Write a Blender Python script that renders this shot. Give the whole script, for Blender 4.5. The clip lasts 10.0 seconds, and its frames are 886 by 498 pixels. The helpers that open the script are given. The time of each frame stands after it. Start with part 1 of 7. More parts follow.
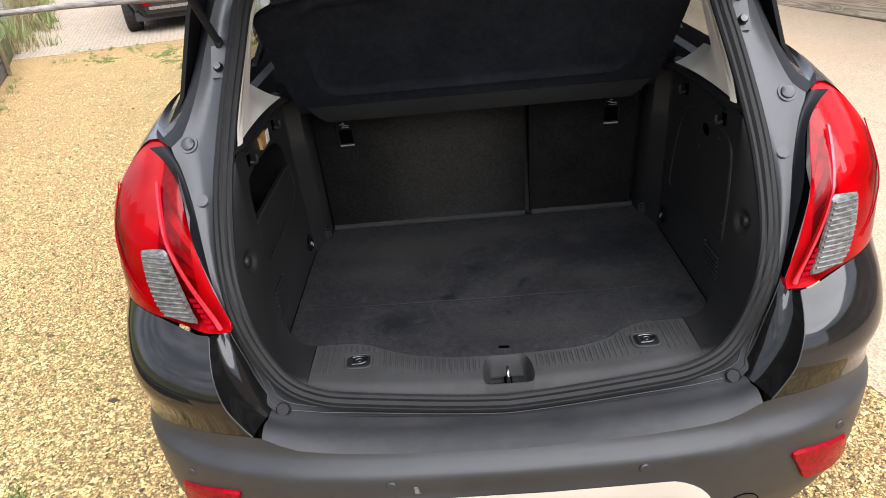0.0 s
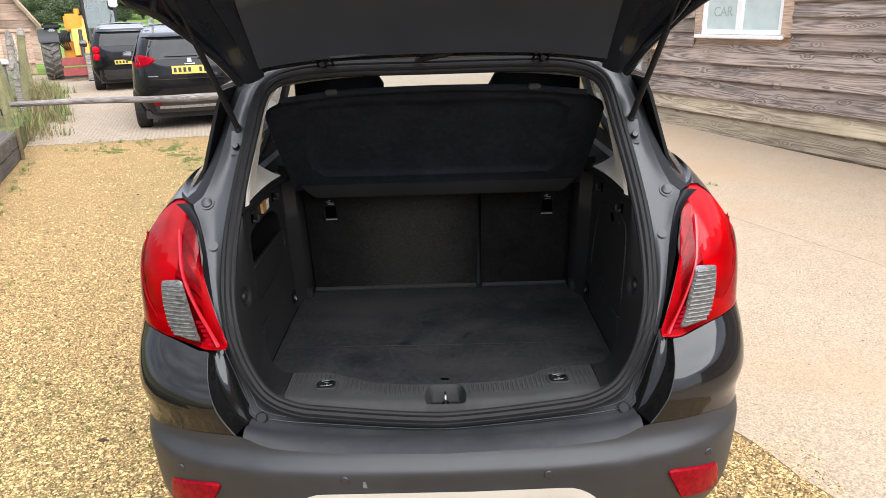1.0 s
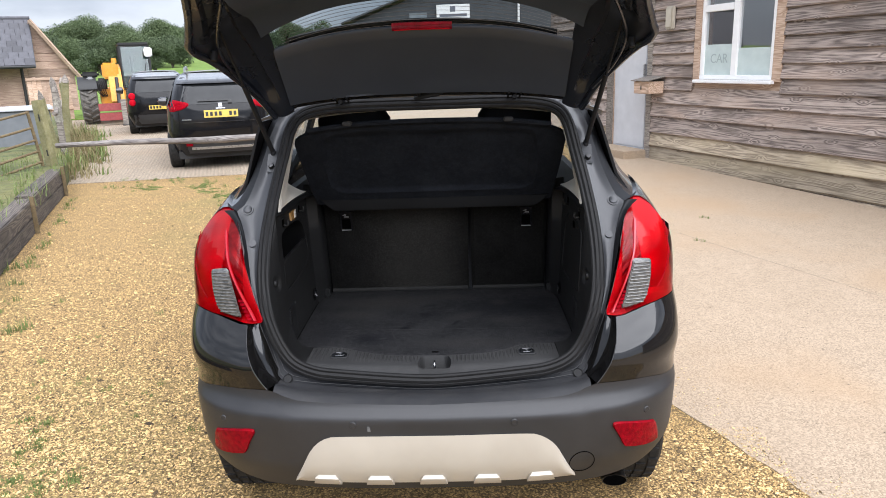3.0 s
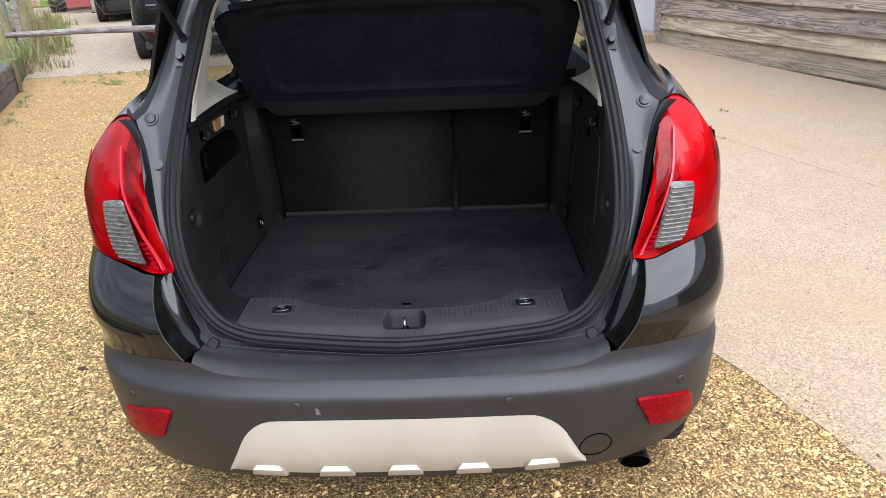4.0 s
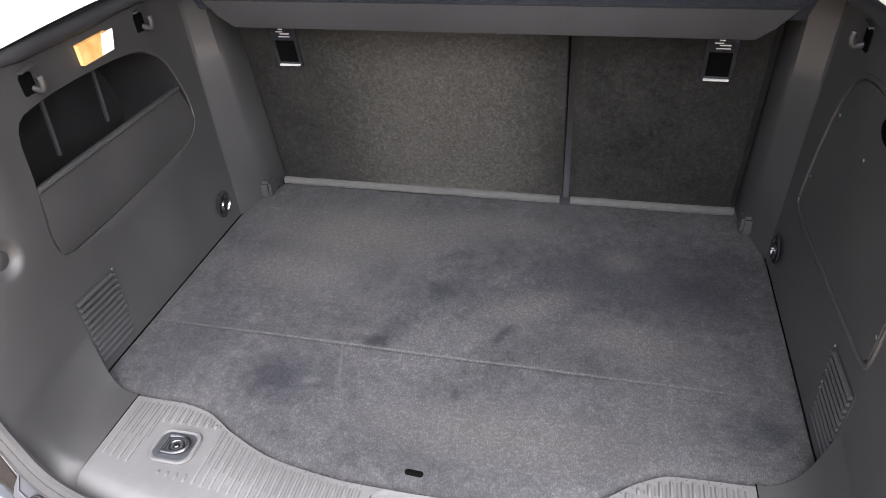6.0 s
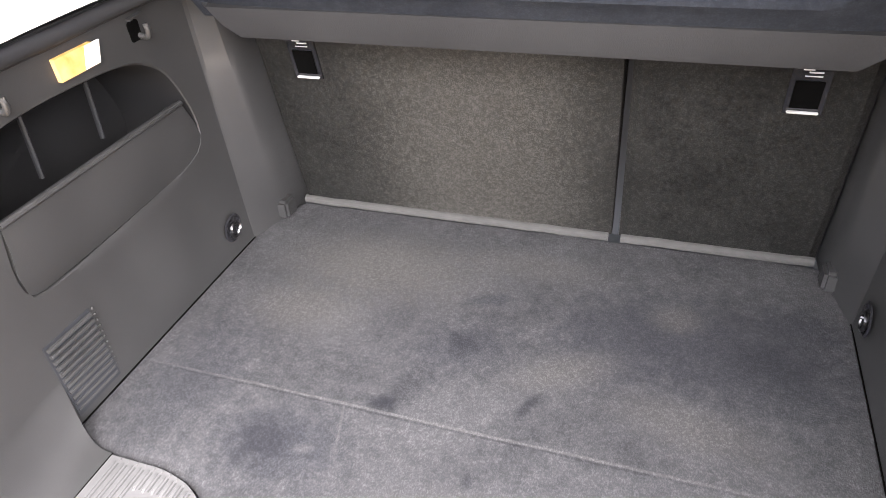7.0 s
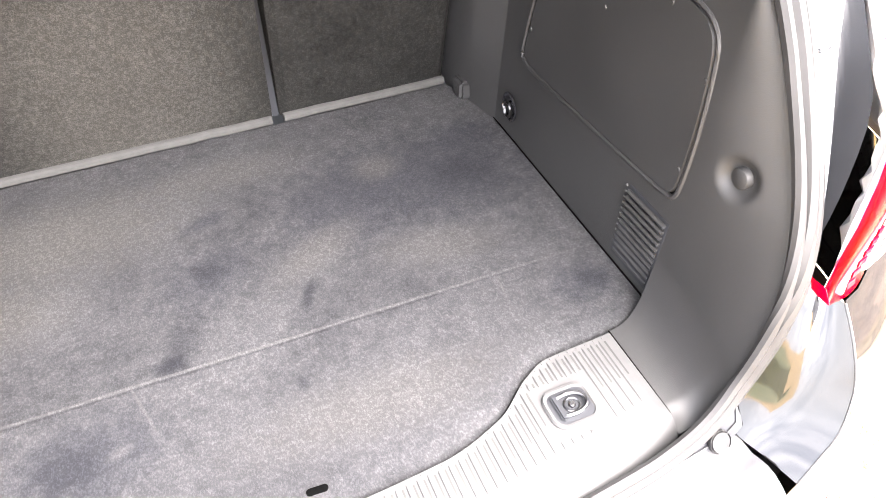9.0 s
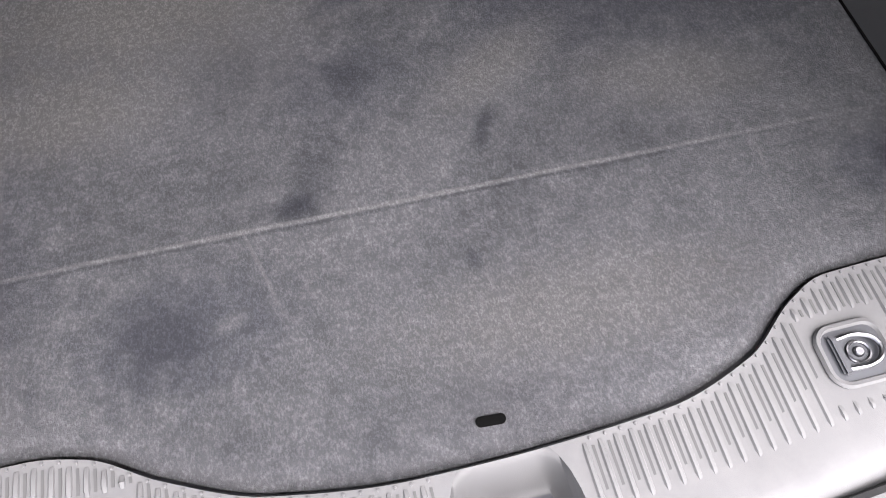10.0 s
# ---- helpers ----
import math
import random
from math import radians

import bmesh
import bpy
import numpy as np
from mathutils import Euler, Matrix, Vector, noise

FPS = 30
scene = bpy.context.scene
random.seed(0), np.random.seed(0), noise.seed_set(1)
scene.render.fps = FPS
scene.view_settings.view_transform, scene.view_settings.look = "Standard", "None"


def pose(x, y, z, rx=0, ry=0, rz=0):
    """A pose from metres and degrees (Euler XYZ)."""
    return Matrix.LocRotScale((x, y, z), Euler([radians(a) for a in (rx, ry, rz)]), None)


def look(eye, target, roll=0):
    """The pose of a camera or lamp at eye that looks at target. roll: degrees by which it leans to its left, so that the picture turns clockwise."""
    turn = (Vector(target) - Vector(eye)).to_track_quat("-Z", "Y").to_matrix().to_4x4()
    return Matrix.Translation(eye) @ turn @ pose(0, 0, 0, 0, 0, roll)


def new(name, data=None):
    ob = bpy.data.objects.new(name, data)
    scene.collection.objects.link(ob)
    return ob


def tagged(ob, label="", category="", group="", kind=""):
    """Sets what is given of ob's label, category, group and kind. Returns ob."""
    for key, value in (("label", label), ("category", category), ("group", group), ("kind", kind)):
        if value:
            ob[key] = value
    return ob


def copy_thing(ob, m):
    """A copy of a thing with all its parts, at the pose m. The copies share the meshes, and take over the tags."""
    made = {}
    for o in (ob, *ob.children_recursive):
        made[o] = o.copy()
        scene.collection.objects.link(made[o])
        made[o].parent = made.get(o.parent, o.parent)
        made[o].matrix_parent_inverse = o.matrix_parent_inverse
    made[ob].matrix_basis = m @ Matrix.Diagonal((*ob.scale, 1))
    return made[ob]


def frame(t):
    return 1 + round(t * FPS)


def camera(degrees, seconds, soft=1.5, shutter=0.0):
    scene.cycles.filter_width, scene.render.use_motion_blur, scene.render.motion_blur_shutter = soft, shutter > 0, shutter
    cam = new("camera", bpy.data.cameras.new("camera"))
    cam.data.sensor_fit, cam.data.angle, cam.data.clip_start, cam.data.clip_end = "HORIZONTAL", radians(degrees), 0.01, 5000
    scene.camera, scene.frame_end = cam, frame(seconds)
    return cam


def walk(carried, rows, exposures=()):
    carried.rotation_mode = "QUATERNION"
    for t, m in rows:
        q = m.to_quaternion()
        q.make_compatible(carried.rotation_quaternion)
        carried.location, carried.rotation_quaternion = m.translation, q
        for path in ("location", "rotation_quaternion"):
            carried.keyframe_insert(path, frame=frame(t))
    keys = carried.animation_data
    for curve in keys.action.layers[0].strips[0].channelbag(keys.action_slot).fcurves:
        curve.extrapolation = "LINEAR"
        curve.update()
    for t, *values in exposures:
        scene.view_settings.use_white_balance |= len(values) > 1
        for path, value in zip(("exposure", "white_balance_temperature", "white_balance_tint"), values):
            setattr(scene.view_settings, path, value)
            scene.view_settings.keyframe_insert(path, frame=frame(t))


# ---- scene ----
cam = camera(64.2, 10.0, soft=0.9)
PATH = [
    (0, (-0.063, -1.1834, 1.7097), (-0.127, 0.5942, 0.7949), -5.6),
    (0.5, (-0.032, -1.4309, 1.7342), (-0.032, 0.4136, 0.9617), -2.8),
    (1, (0.017, -1.6448, 1.7398), (0.014, 0.2534, 1.1099), -1.7),
    (1.5, (-0.034, -1.7933, 1.7587), (-0.032, 0.1466, 1.2708), -1.5),
    (2, (-0.049, -1.9701, 1.7693), (-0.047, -0.0075, 1.3868), -1.5),
    (2.5, (0.045, -2.1521, 1.7711), (0.018, -0.1895, 1.3886), -1.5),
    (3, (0.116, -2.177, 1.7397), (0.061, -0.2446, 1.23), -1.9),
    (3.2, (0.119, -2.0906, 1.7155), (0.06, -0.1771, 1.1362), -2.1),
    (4.3, (0.209, -1.3503, 1.6401), (0.15, 0.4548, 0.7805), -2.7),
    (4.5, (0.229, -1.2264, 1.6358), (0.165, 0.5597, 0.7378), -2.9),
    (5, (0.192, -0.9204, 1.5908), (0.14, 0.8089, 0.5872), -3),
    (5.5, (0.166, -0.6253, 1.5551), (0.128, 1.0372, 0.4442), -2.2),
    (6, (0.215, -0.3862, 1.5158), (-0.198, 1.2045, 0.3758), -3.3),
    (6.2, (0.221, -0.3125, 1.5029), (-0.377, 1.2275, 0.3762), -3.7),
    (7.3, (0.22, -0.1738, 1.4902), (-0.296, 1.3361, 0.2843), -4.7),
    (7.5, (0.194, -0.1533, 1.4727), (-0.119, 1.358, 0.2007), -4.9),
    (8, (0.061, -0.0947, 1.4921), (0.266, 1.3315, 0.1053), -3.6),
    (8.5, (0.013, -0.1202, 1.5118), (0.54, 1.2066, 0.1116), -1.2),
    (9, (-0.012, -0.2082, 1.5141), (0.557, 1.0658, 0.0823), 0.6),
    (9.3, (-0.054, -0.211, 1.443), (0.399, 1.032, -0.057), 0.3),
    (9.5, (-0.069, -0.1447, 1.4194), (0.31, 1.0122, -0.1674), 0.5),
    (10, (-0.064, 0.0681, 1.3318), (0.153, 0.9224, -0.4631), 0.3),
]
EXPOSURES = [(0, 1.84, 6150, 13), (.5, 1.68, 6150, 13), (1.0, 1.62, 6150, 13), (2.5, 1.54, 6050, 13), (3.2, 1.45, 5950, 13), (4.5, 1.62, 5750, 13), (5.0, 2.14, 5400, 14), (5.5, 3.2, 6050, 15), (6.0, 4.35, 6300, 16), (6.5, 4.85, 6450, 17), (7.3, 5.3, 6550, 17), (8.0, 6.0, 6650, 17), (8.5, 6.05, 6600, 17), (9.0, 5.68, 6700, 17), (9.5, 4.95, 6500, 18), (10, 4.6, 6400, 18)]
walk(cam, [(t, look(eye, target, roll)) for t, eye, target, roll in PATH], EXPOSURES)

# ---- light: a bright overcast sky and a weak, very soft sun ----
world = bpy.data.worlds.new("overcast_sky")
scene.world = world
world.use_nodes = True
wn, wl = world.node_tree.nodes, world.node_tree.links
wn.clear()
SUN_UP, SUN_TURN = 58.0, 148.0
sky = wn.new("ShaderNodeTexSky")
sky.sky_type, sky.sun_disc = "NISHITA", False
sky.sun_elevation, sky.sun_rotation = radians(SUN_UP), radians(SUN_TURN)
coord = wn.new("ShaderNodeTexCoord")
stretch = wn.new("ShaderNodeMapping")
stretch.inputs["Scale"].default_value = (1.6, 1.6, 5.5)
clouds = wn.new("ShaderNodeTexNoise")
clouds.inputs["Scale"].default_value, clouds.inputs["Detail"].default_value, clouds.inputs["Roughness"].default_value = 1.7, 6, 0.55
cloud_tone = wn.new("ShaderNodeValToRGB")
cloud_tone.color_ramp.elements[0].position, cloud_tone.color_ramp.elements[0].color = 0.38, (1.55, 1.66, 1.84, 1)
cloud_tone.color_ramp.elements[1].position, cloud_tone.color_ramp.elements[1].color = 0.64, (3.0, 3.06, 3.14, 1)
# the cloud cover is brightest round the hidden sun and greyest opposite to it
towards, glow, lit = wn.new("ShaderNodeVectorMath"), wn.new("ShaderNodeMapRange"), wn.new("ShaderNodeVectorMath")
towards.operation, lit.operation = "DOT_PRODUCT", "SCALE"
towards.inputs[1].default_value = (math.sin(radians(SUN_TURN)) * math.cos(radians(SUN_UP)), math.cos(radians(SUN_TURN)) * math.cos(radians(SUN_UP)), math.sin(radians(SUN_UP)))
glow.inputs["From Min"].default_value, glow.inputs["From Max"].default_value = -0.5, 1.0
glow.inputs["To Min"].default_value, glow.inputs["To Max"].default_value = 0.76, 1.8
veil = wn.new("ShaderNodeMixRGB")
veil.inputs["Fac"].default_value = 0.94
sky_out, world_out = wn.new("ShaderNodeBackground"), wn.new("ShaderNodeOutputWorld")
sky_out.inputs["Strength"].default_value = 0.13
wl.new(coord.outputs["Generated"], stretch.inputs["Vector"])
wl.new(stretch.outputs["Vector"], clouds.inputs["Vector"])
wl.new(clouds.outputs["Fac"], cloud_tone.inputs["Fac"])
wl.new(sky.outputs["Color"], veil.inputs["Color1"])
wl.new(coord.outputs["Generated"], towards.inputs[0])
wl.new(towards.outputs["Value"], glow.inputs["Value"])
wl.new(cloud_tone.outputs["Color"], lit.inputs[0])
wl.new(glow.outputs["Result"], lit.inputs["Scale"])
wl.new(lit.outputs["Vector"], veil.inputs["Color2"])
wl.new(veil.outputs["Color"], sky_out.inputs["Color"])
wl.new(sky_out.outputs["Background"], world_out.inputs["Surface"])
sun_data = bpy.data.lights.new("sun", "SUN")
sun_data.energy, sun_data.angle, sun_data.color = 2.6, radians(90), (1.0, 0.97, 0.92)
sun = new("sun", sun_data)
az, el = radians(SUN_TURN), radians(SUN_UP)
sun.matrix_world = look((20 * math.sin(az) * math.cos(el), 20 * math.cos(az) * math.cos(el), 20 * math.sin(el)), (0, 0, 0))


# ---- materials ----
def shader(name):
    m = bpy.data.materials.new(name)
    m.use_nodes = True
    return m, m.node_tree.nodes, m.node_tree.links, m.node_tree.nodes["Principled BSDF"]


def ramp(nodes, p0, c0, p1, c1):
    r = nodes.new("ShaderNodeValToRGB")
    r.color_ramp.elements[0].position, r.color_ramp.elements[0].color = p0, (*c0, 1)
    r.color_ramp.elements[1].position, r.color_ramp.elements[1].color = p1, (*c1, 1)
    return r


def mat(name, a, b=None, scale=6.0, rough=0.5, rough2=None, bump=0.0, grain=300.0, metal=0.0, coat=0.0, spec=0.5, stretch3=(1, 1, 1), detail=5.0, dust=0.0, dust_colour=(0.45, 0.40, 0.33), vary=0.0, lo=0.3, hi=0.7):
    """A surface with a broad variation of two colours, a fine grain in relief, uneven gloss and optional dust."""
    m, n, l, p = shader(name)
    b = b or tuple(c * 1.25 + 0.004 for c in a)
    tc, mp = n.new("ShaderNodeTexCoord"), n.new("ShaderNodeMapping")
    mp.inputs["Scale"].default_value = stretch3
    l.new(tc.outputs["Object"], mp.inputs["Vector"])
    big, fine = n.new("ShaderNodeTexNoise"), n.new("ShaderNodeTexNoise")
    big.inputs["Scale"].default_value, big.inputs["Detail"].default_value = scale, detail
    fine.inputs["Scale"].default_value, fine.inputs["Detail"].default_value = grain, 3
    l.new(mp.outputs["Vector"], big.inputs["Vector"])
    l.new(mp.outputs["Vector"], fine.inputs["Vector"])
    r = ramp(n, lo, a, hi, b)
    l.new(big.outputs["Fac"], r.inputs["Fac"])
    colour = r.outputs["Color"]
    if vary:
        info, hsv, mul = n.new("ShaderNodeObjectInfo"), n.new("ShaderNodeHueSaturation"), n.new("ShaderNodeMapRange")
        mul.inputs["To Min"].default_value, mul.inputs["To Max"].default_value = 1 - vary, 1 + vary
        l.new(info.outputs["Random"], mul.inputs["Value"])
        l.new(mul.outputs["Result"], hsv.inputs["Value"])
        l.new(colour, hsv.inputs["Color"])
        colour = hsv.outputs["Color"]
    if dust:
        d, dm, dr = n.new("ShaderNodeTexNoise"), n.new("ShaderNodeMixRGB"), n.new("ShaderNodeMapRange")
        d.inputs["Scale"].default_value, d.inputs["Detail"].default_value, d.inputs["Roughness"].default_value = scale * 2.3, 8, 0.7
        dr.inputs["From Min"].default_value, dr.inputs["From Max"].default_value, dr.inputs["To Max"].default_value = 0.45, 0.8, dust
        l.new(mp.outputs["Vector"], d.inputs["Vector"])
        l.new(d.outputs["Fac"], dr.inputs["Value"])
        l.new(dr.outputs["Result"], dm.inputs["Fac"])
        l.new(colour, dm.inputs["Color1"])
        dm.inputs["Color2"].default_value = (*dust_colour, 1)
        colour = dm.outputs["Color"]
    l.new(colour, p.inputs["Base Color"])
    gloss = n.new("ShaderNodeMapRange")
    gloss.inputs["To Min"].default_value, gloss.inputs["To Max"].default_value = rough, rough2 if rough2 is not None else min(1, rough * 1.25)
    l.new(big.outputs["Fac"], gloss.inputs["Value"])
    l.new(gloss.outputs["Result"], p.inputs["Roughness"])
    p.inputs["Metallic"].default_value, p.inputs["Coat Weight"].default_value = metal, coat
    p.inputs["Coat Roughness"].default_value, p.inputs["Specular IOR Level"].default_value = 0.04, spec
    if bump:
        bp = n.new("ShaderNodeBump")
        bp.inputs["Strength"].default_value, bp.inputs["Distance"].default_value = bump, 0.5 / grain
        l.new(fine.outputs["Fac"], bp.inputs["Height"])
        l.new(bp.outputs["Normal"], p.inputs["Normal"])
    return m


def glass(name, tint, rough=0.0, ior=1.45):
    """Thin pane: tinted see-through with a mirror-like sheen."""
    m, n, l, p = shader(name)
    n.remove(p)
    clear, gl, mx, fr = n.new("ShaderNodeBsdfTransparent"), n.new("ShaderNodeBsdfGlossy"), n.new("ShaderNodeMixShader"), n.new("ShaderNodeFresnel")
    clear.inputs["Color"].default_value = (*tint, 1)
    gl.inputs["Roughness"].default_value = rough
    fr.inputs["IOR"].default_value = ior
    l.new(fr.outputs["Fac"], mx.inputs["Fac"])
    l.new(clear.outputs["BSDF"], mx.inputs[1])
    l.new(gl.outputs["BSDF"], mx.inputs[2])
    l.new(mx.outputs["Shader"], n["Material Output"].inputs["Surface"])
    return m


PAINT = mat("black_car_paint", (0.014, 0.014, 0.016), (0.018, 0.018, 0.021), 5, 0.16, 0.24, metal=0.2, coat=0.8, spec=0.6, dust=0.05)
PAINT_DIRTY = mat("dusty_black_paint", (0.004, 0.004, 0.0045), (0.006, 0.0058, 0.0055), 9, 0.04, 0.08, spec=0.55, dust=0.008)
# Black frame paint with the sky's grey reflection put into its base colour.
CHANNEL = mat("sky_greyed_frame_paint", (0.033, 0.0347, 0.039), (0.042, 0.044, 0.0485), 4, 0.26, 0.34, coat=0.08, spec=0.42, dust=0.02)
BUMPER = mat("grained_grey_bumper_plastic", (0.0145, 0.0147, 0.0160), (0.0195, 0.0197, 0.0212), 5, 0.38, 0.50, spec=.48, bump=0.2, grain=900, dust=0.03, dust_colour=(.2, .19, .18))
TRIM = mat("grained_charcoal_trim_plastic", (0.0088, 0.0088, 0.0090), (0.0128, 0.0128, 0.0130), 7, 0.46, 0.58, bump=0.4, grain=900, dust=0.010, dust_colour=(.2, .19, .18), spec=0.30)
# The trim plastic again, painted paler for the light falling on the sill.
SILL = mat("brightened_sill_plastic", (0.029, 0.0288, 0.0290), (0.037, 0.0368, 0.0370), 9, 0.66, 0.76, bump=0.25, grain=1100, dust=0.08, dust_colour=(.14, .135, .13), spec=.16)
LID_BODY = mat("satin_blue_black_lid_paint", (.012, .0145, .021), (.017, .020, .028), 6, .22, .34, spec=.45, coat=.2)
LID_IN = mat("blue_black_lid_lining", (0.036, 0.047, 0.071), (0.046, 0.059, 0.086), 8, 0.42, 0.55, bump=0.2, grain=1000, spec=0.25, dust=0.05, dust_colour=(.12, .12, .13))
TRIM_IN = mat("smooth_charcoal_lid_plastic", (0.0075, 0.0077, 0.0086), (0.0105, 0.0107, 0.0116), 7, 0.5, 0.6, bump=0.2, grain=1300, spec=0.2)
# Near-black painted in for the darkness of slots, bores and gaps not cut out.
VOID = mat("deep_dark_void", (0.001, 0.001, 0.001), (0.0015, 0.0015, 0.0015), 20, 1.0, spec=0.0)
RUBBER = mat("black_rubber_seal", (0.0112, 0.0111, 0.0114), (0.0158, 0.0156, 0.0158), 20, 0.45, 0.6, bump=0.1, grain=700, spec=.16)
BLACK = mat("matt_black_plastic", (0.0065, 0.007, 0.0085), (0.010, 0.0108, 0.013), 12, 0.5, 0.7, bump=0.15, grain=800, spec=0.25)
GLOSS = mat("gloss_black_plastic", (0.005, 0.005, 0.006), (0.008, 0.008, 0.009), 12, 0.15, 0.22)
SKID = mat("cream_silver_bumper_insert", (0.37, 0.335, 0.28), (0.42, 0.385, 0.325), 6, 0.35, 0.5, metal=0.15, dust=0.15)
BEIGE = mat("pale_beige_pillar_trim", (0.52, 0.49, 0.43), (0.58, 0.55, 0.49), 8, 0.6, 0.75, bump=0.2, grain=900)
DARK_STEEL = mat("dark_plated_steel", (0.05, 0.05, 0.053), (0.12, 0.12, 0.123), 60, 0.25, 0.4, metal=1.0)
STEEL = mat("worn_steel", (0.35, 0.35, 0.36), (0.55, 0.55, 0.56), 40, 0.2, 0.4, metal=1.0)
RED = mat("red_lamp_plastic", (0.20, 0.0004, 0.006), (0.40, 0.0006, 0.010), 8, 0.2, 0.28, coat=0.3, spec=0.04, lo=.34, hi=.52)
RED_LENS = glass("clear_red_lamp_lens", (0.78, 0.002, 0.042), 0.03, 1.15)
# The lens again, tinted paler and shinier for the sky this facet mirrors.
RED_FACET = glass("sky_lit_red_facet", (0.84, 0.006, 0.060), 0.10, 1.36)
LAMP_DEEP = mat("deep_lamp_reflector", (0.20, 0.19, 0.19), (0.36, 0.35, 0.35), 40, 0.3, 0.45, metal=0.3)
LAMP_BED = mat("silvered_lamp_housing", (0.40, 0.39, 0.39), (0.58, 0.57, 0.57), 14, 0.3, 0.45, metal=0.15)
STRIP = mat("pink_red_lamp_strip", (0.36, 0.006, 0.016), (0.46, 0.014, 0.026), 30, 0.12, 0.2, coat=0.7, spec=.3)
RED_DARK = mat("dark_red_lamp_core", (0.16, 0.0008, 0.006), (0.30, 0.001, 0.008), 40, 0.3, 0.4, spec=.04)
REFLECT = mat("red_reflector", (0.11, 0.0005, 0.004), (0.24, 0.0010, 0.007), 60, 0.2, 0.3, bump=0.6, grain=160, coat=0.05, spec=0.05)
FARM_TYRE = mat("dusty_tractor_tyre", (.07, .065, .058), (.13, .12, .105), 9, .85, bump=.4, grain=60, dust=.3)
TYRE = mat("tyre_rubber", (0.009, 0.009, 0.009), (0.017, 0.0165, 0.016), 14, 0.7, 0.85, bump=0.3, grain=200, dust=0.08, spec=.25)
GLASS_DARK = glass("privacy_glass", (0.50, 0.54, 0.55))
GLASS_CLEAR = glass("clear_glass", (0.94, 0.96, 0.93))


# ---- shape helpers ----
def curve1(xs, ys):
    """A smooth function through the given values."""
    xs, ys = np.array(xs, float), np.array(ys, float)
    d = np.diff(ys) / np.diff(xs)
    g = np.concatenate(([d[0]], np.where(d[:-1] * d[1:] > 0, 2 * d[:-1] * d[1:] / (d[:-1] + d[1:] + 1e-12), 0), [d[-1]]))

    def f(x):
        x = min(max(x, xs[0]), xs[-1])
        i = min(int(np.searchsorted(xs, x, "right")) - 1, len(xs) - 2)
        h = xs[i + 1] - xs[i]
        t = (x - xs[i]) / h
        return float(ys[i] * (1 + 2 * t) * (1 - t) ** 2 + g[i] * h * t * (1 - t) ** 2 + ys[i + 1] * t * t * (3 - 2 * t) + g[i + 1] * h * t * t * (t - 1))
    return f


def flow(pts, n, closed=False):
    """n points spaced evenly along a smooth line through pts."""
    p = [np.array(q, float) for q in pts]
    m = len(p)
    out = []
    for i in range(m if closed else m - 1):
        a = p[i - 1] if (i or closed) else 2 * p[0] - p[1]
        b, c = p[i], p[(i + 1) % m]
        d = p[(i + 2) % m] if (i + 2 < m or closed) else 2 * p[-1] - p[-2]
        for k in range(12):
            t = k / 12
            out.append(0.5 * (2 * b + (c - a) * t + (2 * a - 5 * b + 4 * c - d) * t * t + (3 * b - a - 3 * c + d) * t ** 3))
    out.append(p[0] if closed else p[-1])
    out = np.array(out)
    s = np.concatenate(([0], np.cumsum(np.linalg.norm(np.diff(out, axis=0), axis=1))))
    want = np.linspace(0, s[-1], n + 1)[:-1] if closed else np.linspace(0, s[-1], n)
    return [np.array([np.interp(w, s, out[:, k]) for k in range(out.shape[1])]) for w in want]


def loft(rows, round_u=False, round_v=False, cap=False):
    """A bmesh skin over rows of points of one length."""
    bm = bmesh.new()
    g = [[bm.verts.new(tuple(map(float, q))) for q in row] for row in rows]
    nr, nc = len(g), len(g[0])
    for i in range(nr if round_v else nr - 1):
        for j in range(nc if round_u else nc - 1):
            q = [g[i][j], g[i][(j + 1) % nc], g[(i + 1) % nr][(j + 1) % nc], g[(i + 1) % nr][j]]
            try:
                bm.faces.new(q)
            except ValueError:
                pass
    if cap:
        bm.faces.new(list(reversed(g[0])))
        bm.faces.new(g[-1])
    return bm


def thick(rows, off):
    """A closed slab: rows on the face, off = the vector to its back."""
    off = np.array(off, float)
    front = [[np.array(q, float) for q in r] for r in rows]
    loops = []
    n = len(front)
    for i, r in enumerate(front):
        loops.append(list(r) + [q + off for q in reversed(r)])
    bm = loft(loops, round_u=True, cap=True)
    bmesh.ops.recalc_face_normals(bm, faces=bm.faces)
    return bm


def box(x0, x1, y0, y1, z0, z1, bevel=0.0, seg=2):
    bm = bmesh.new()
    bmesh.ops.create_cube(bm, size=1.0, matrix=Matrix.LocRotScale(((x0 + x1) / 2, (y0 + y1) / 2, (z0 + z1) / 2), None, (abs(x1 - x0), abs(y1 - y0), abs(z1 - z0))))
    if bevel:
        bmesh.ops.bevel(bm, geom=bm.edges, offset=bevel, segments=seg, affect="EDGES", clamp_overlap=True)
    return bm


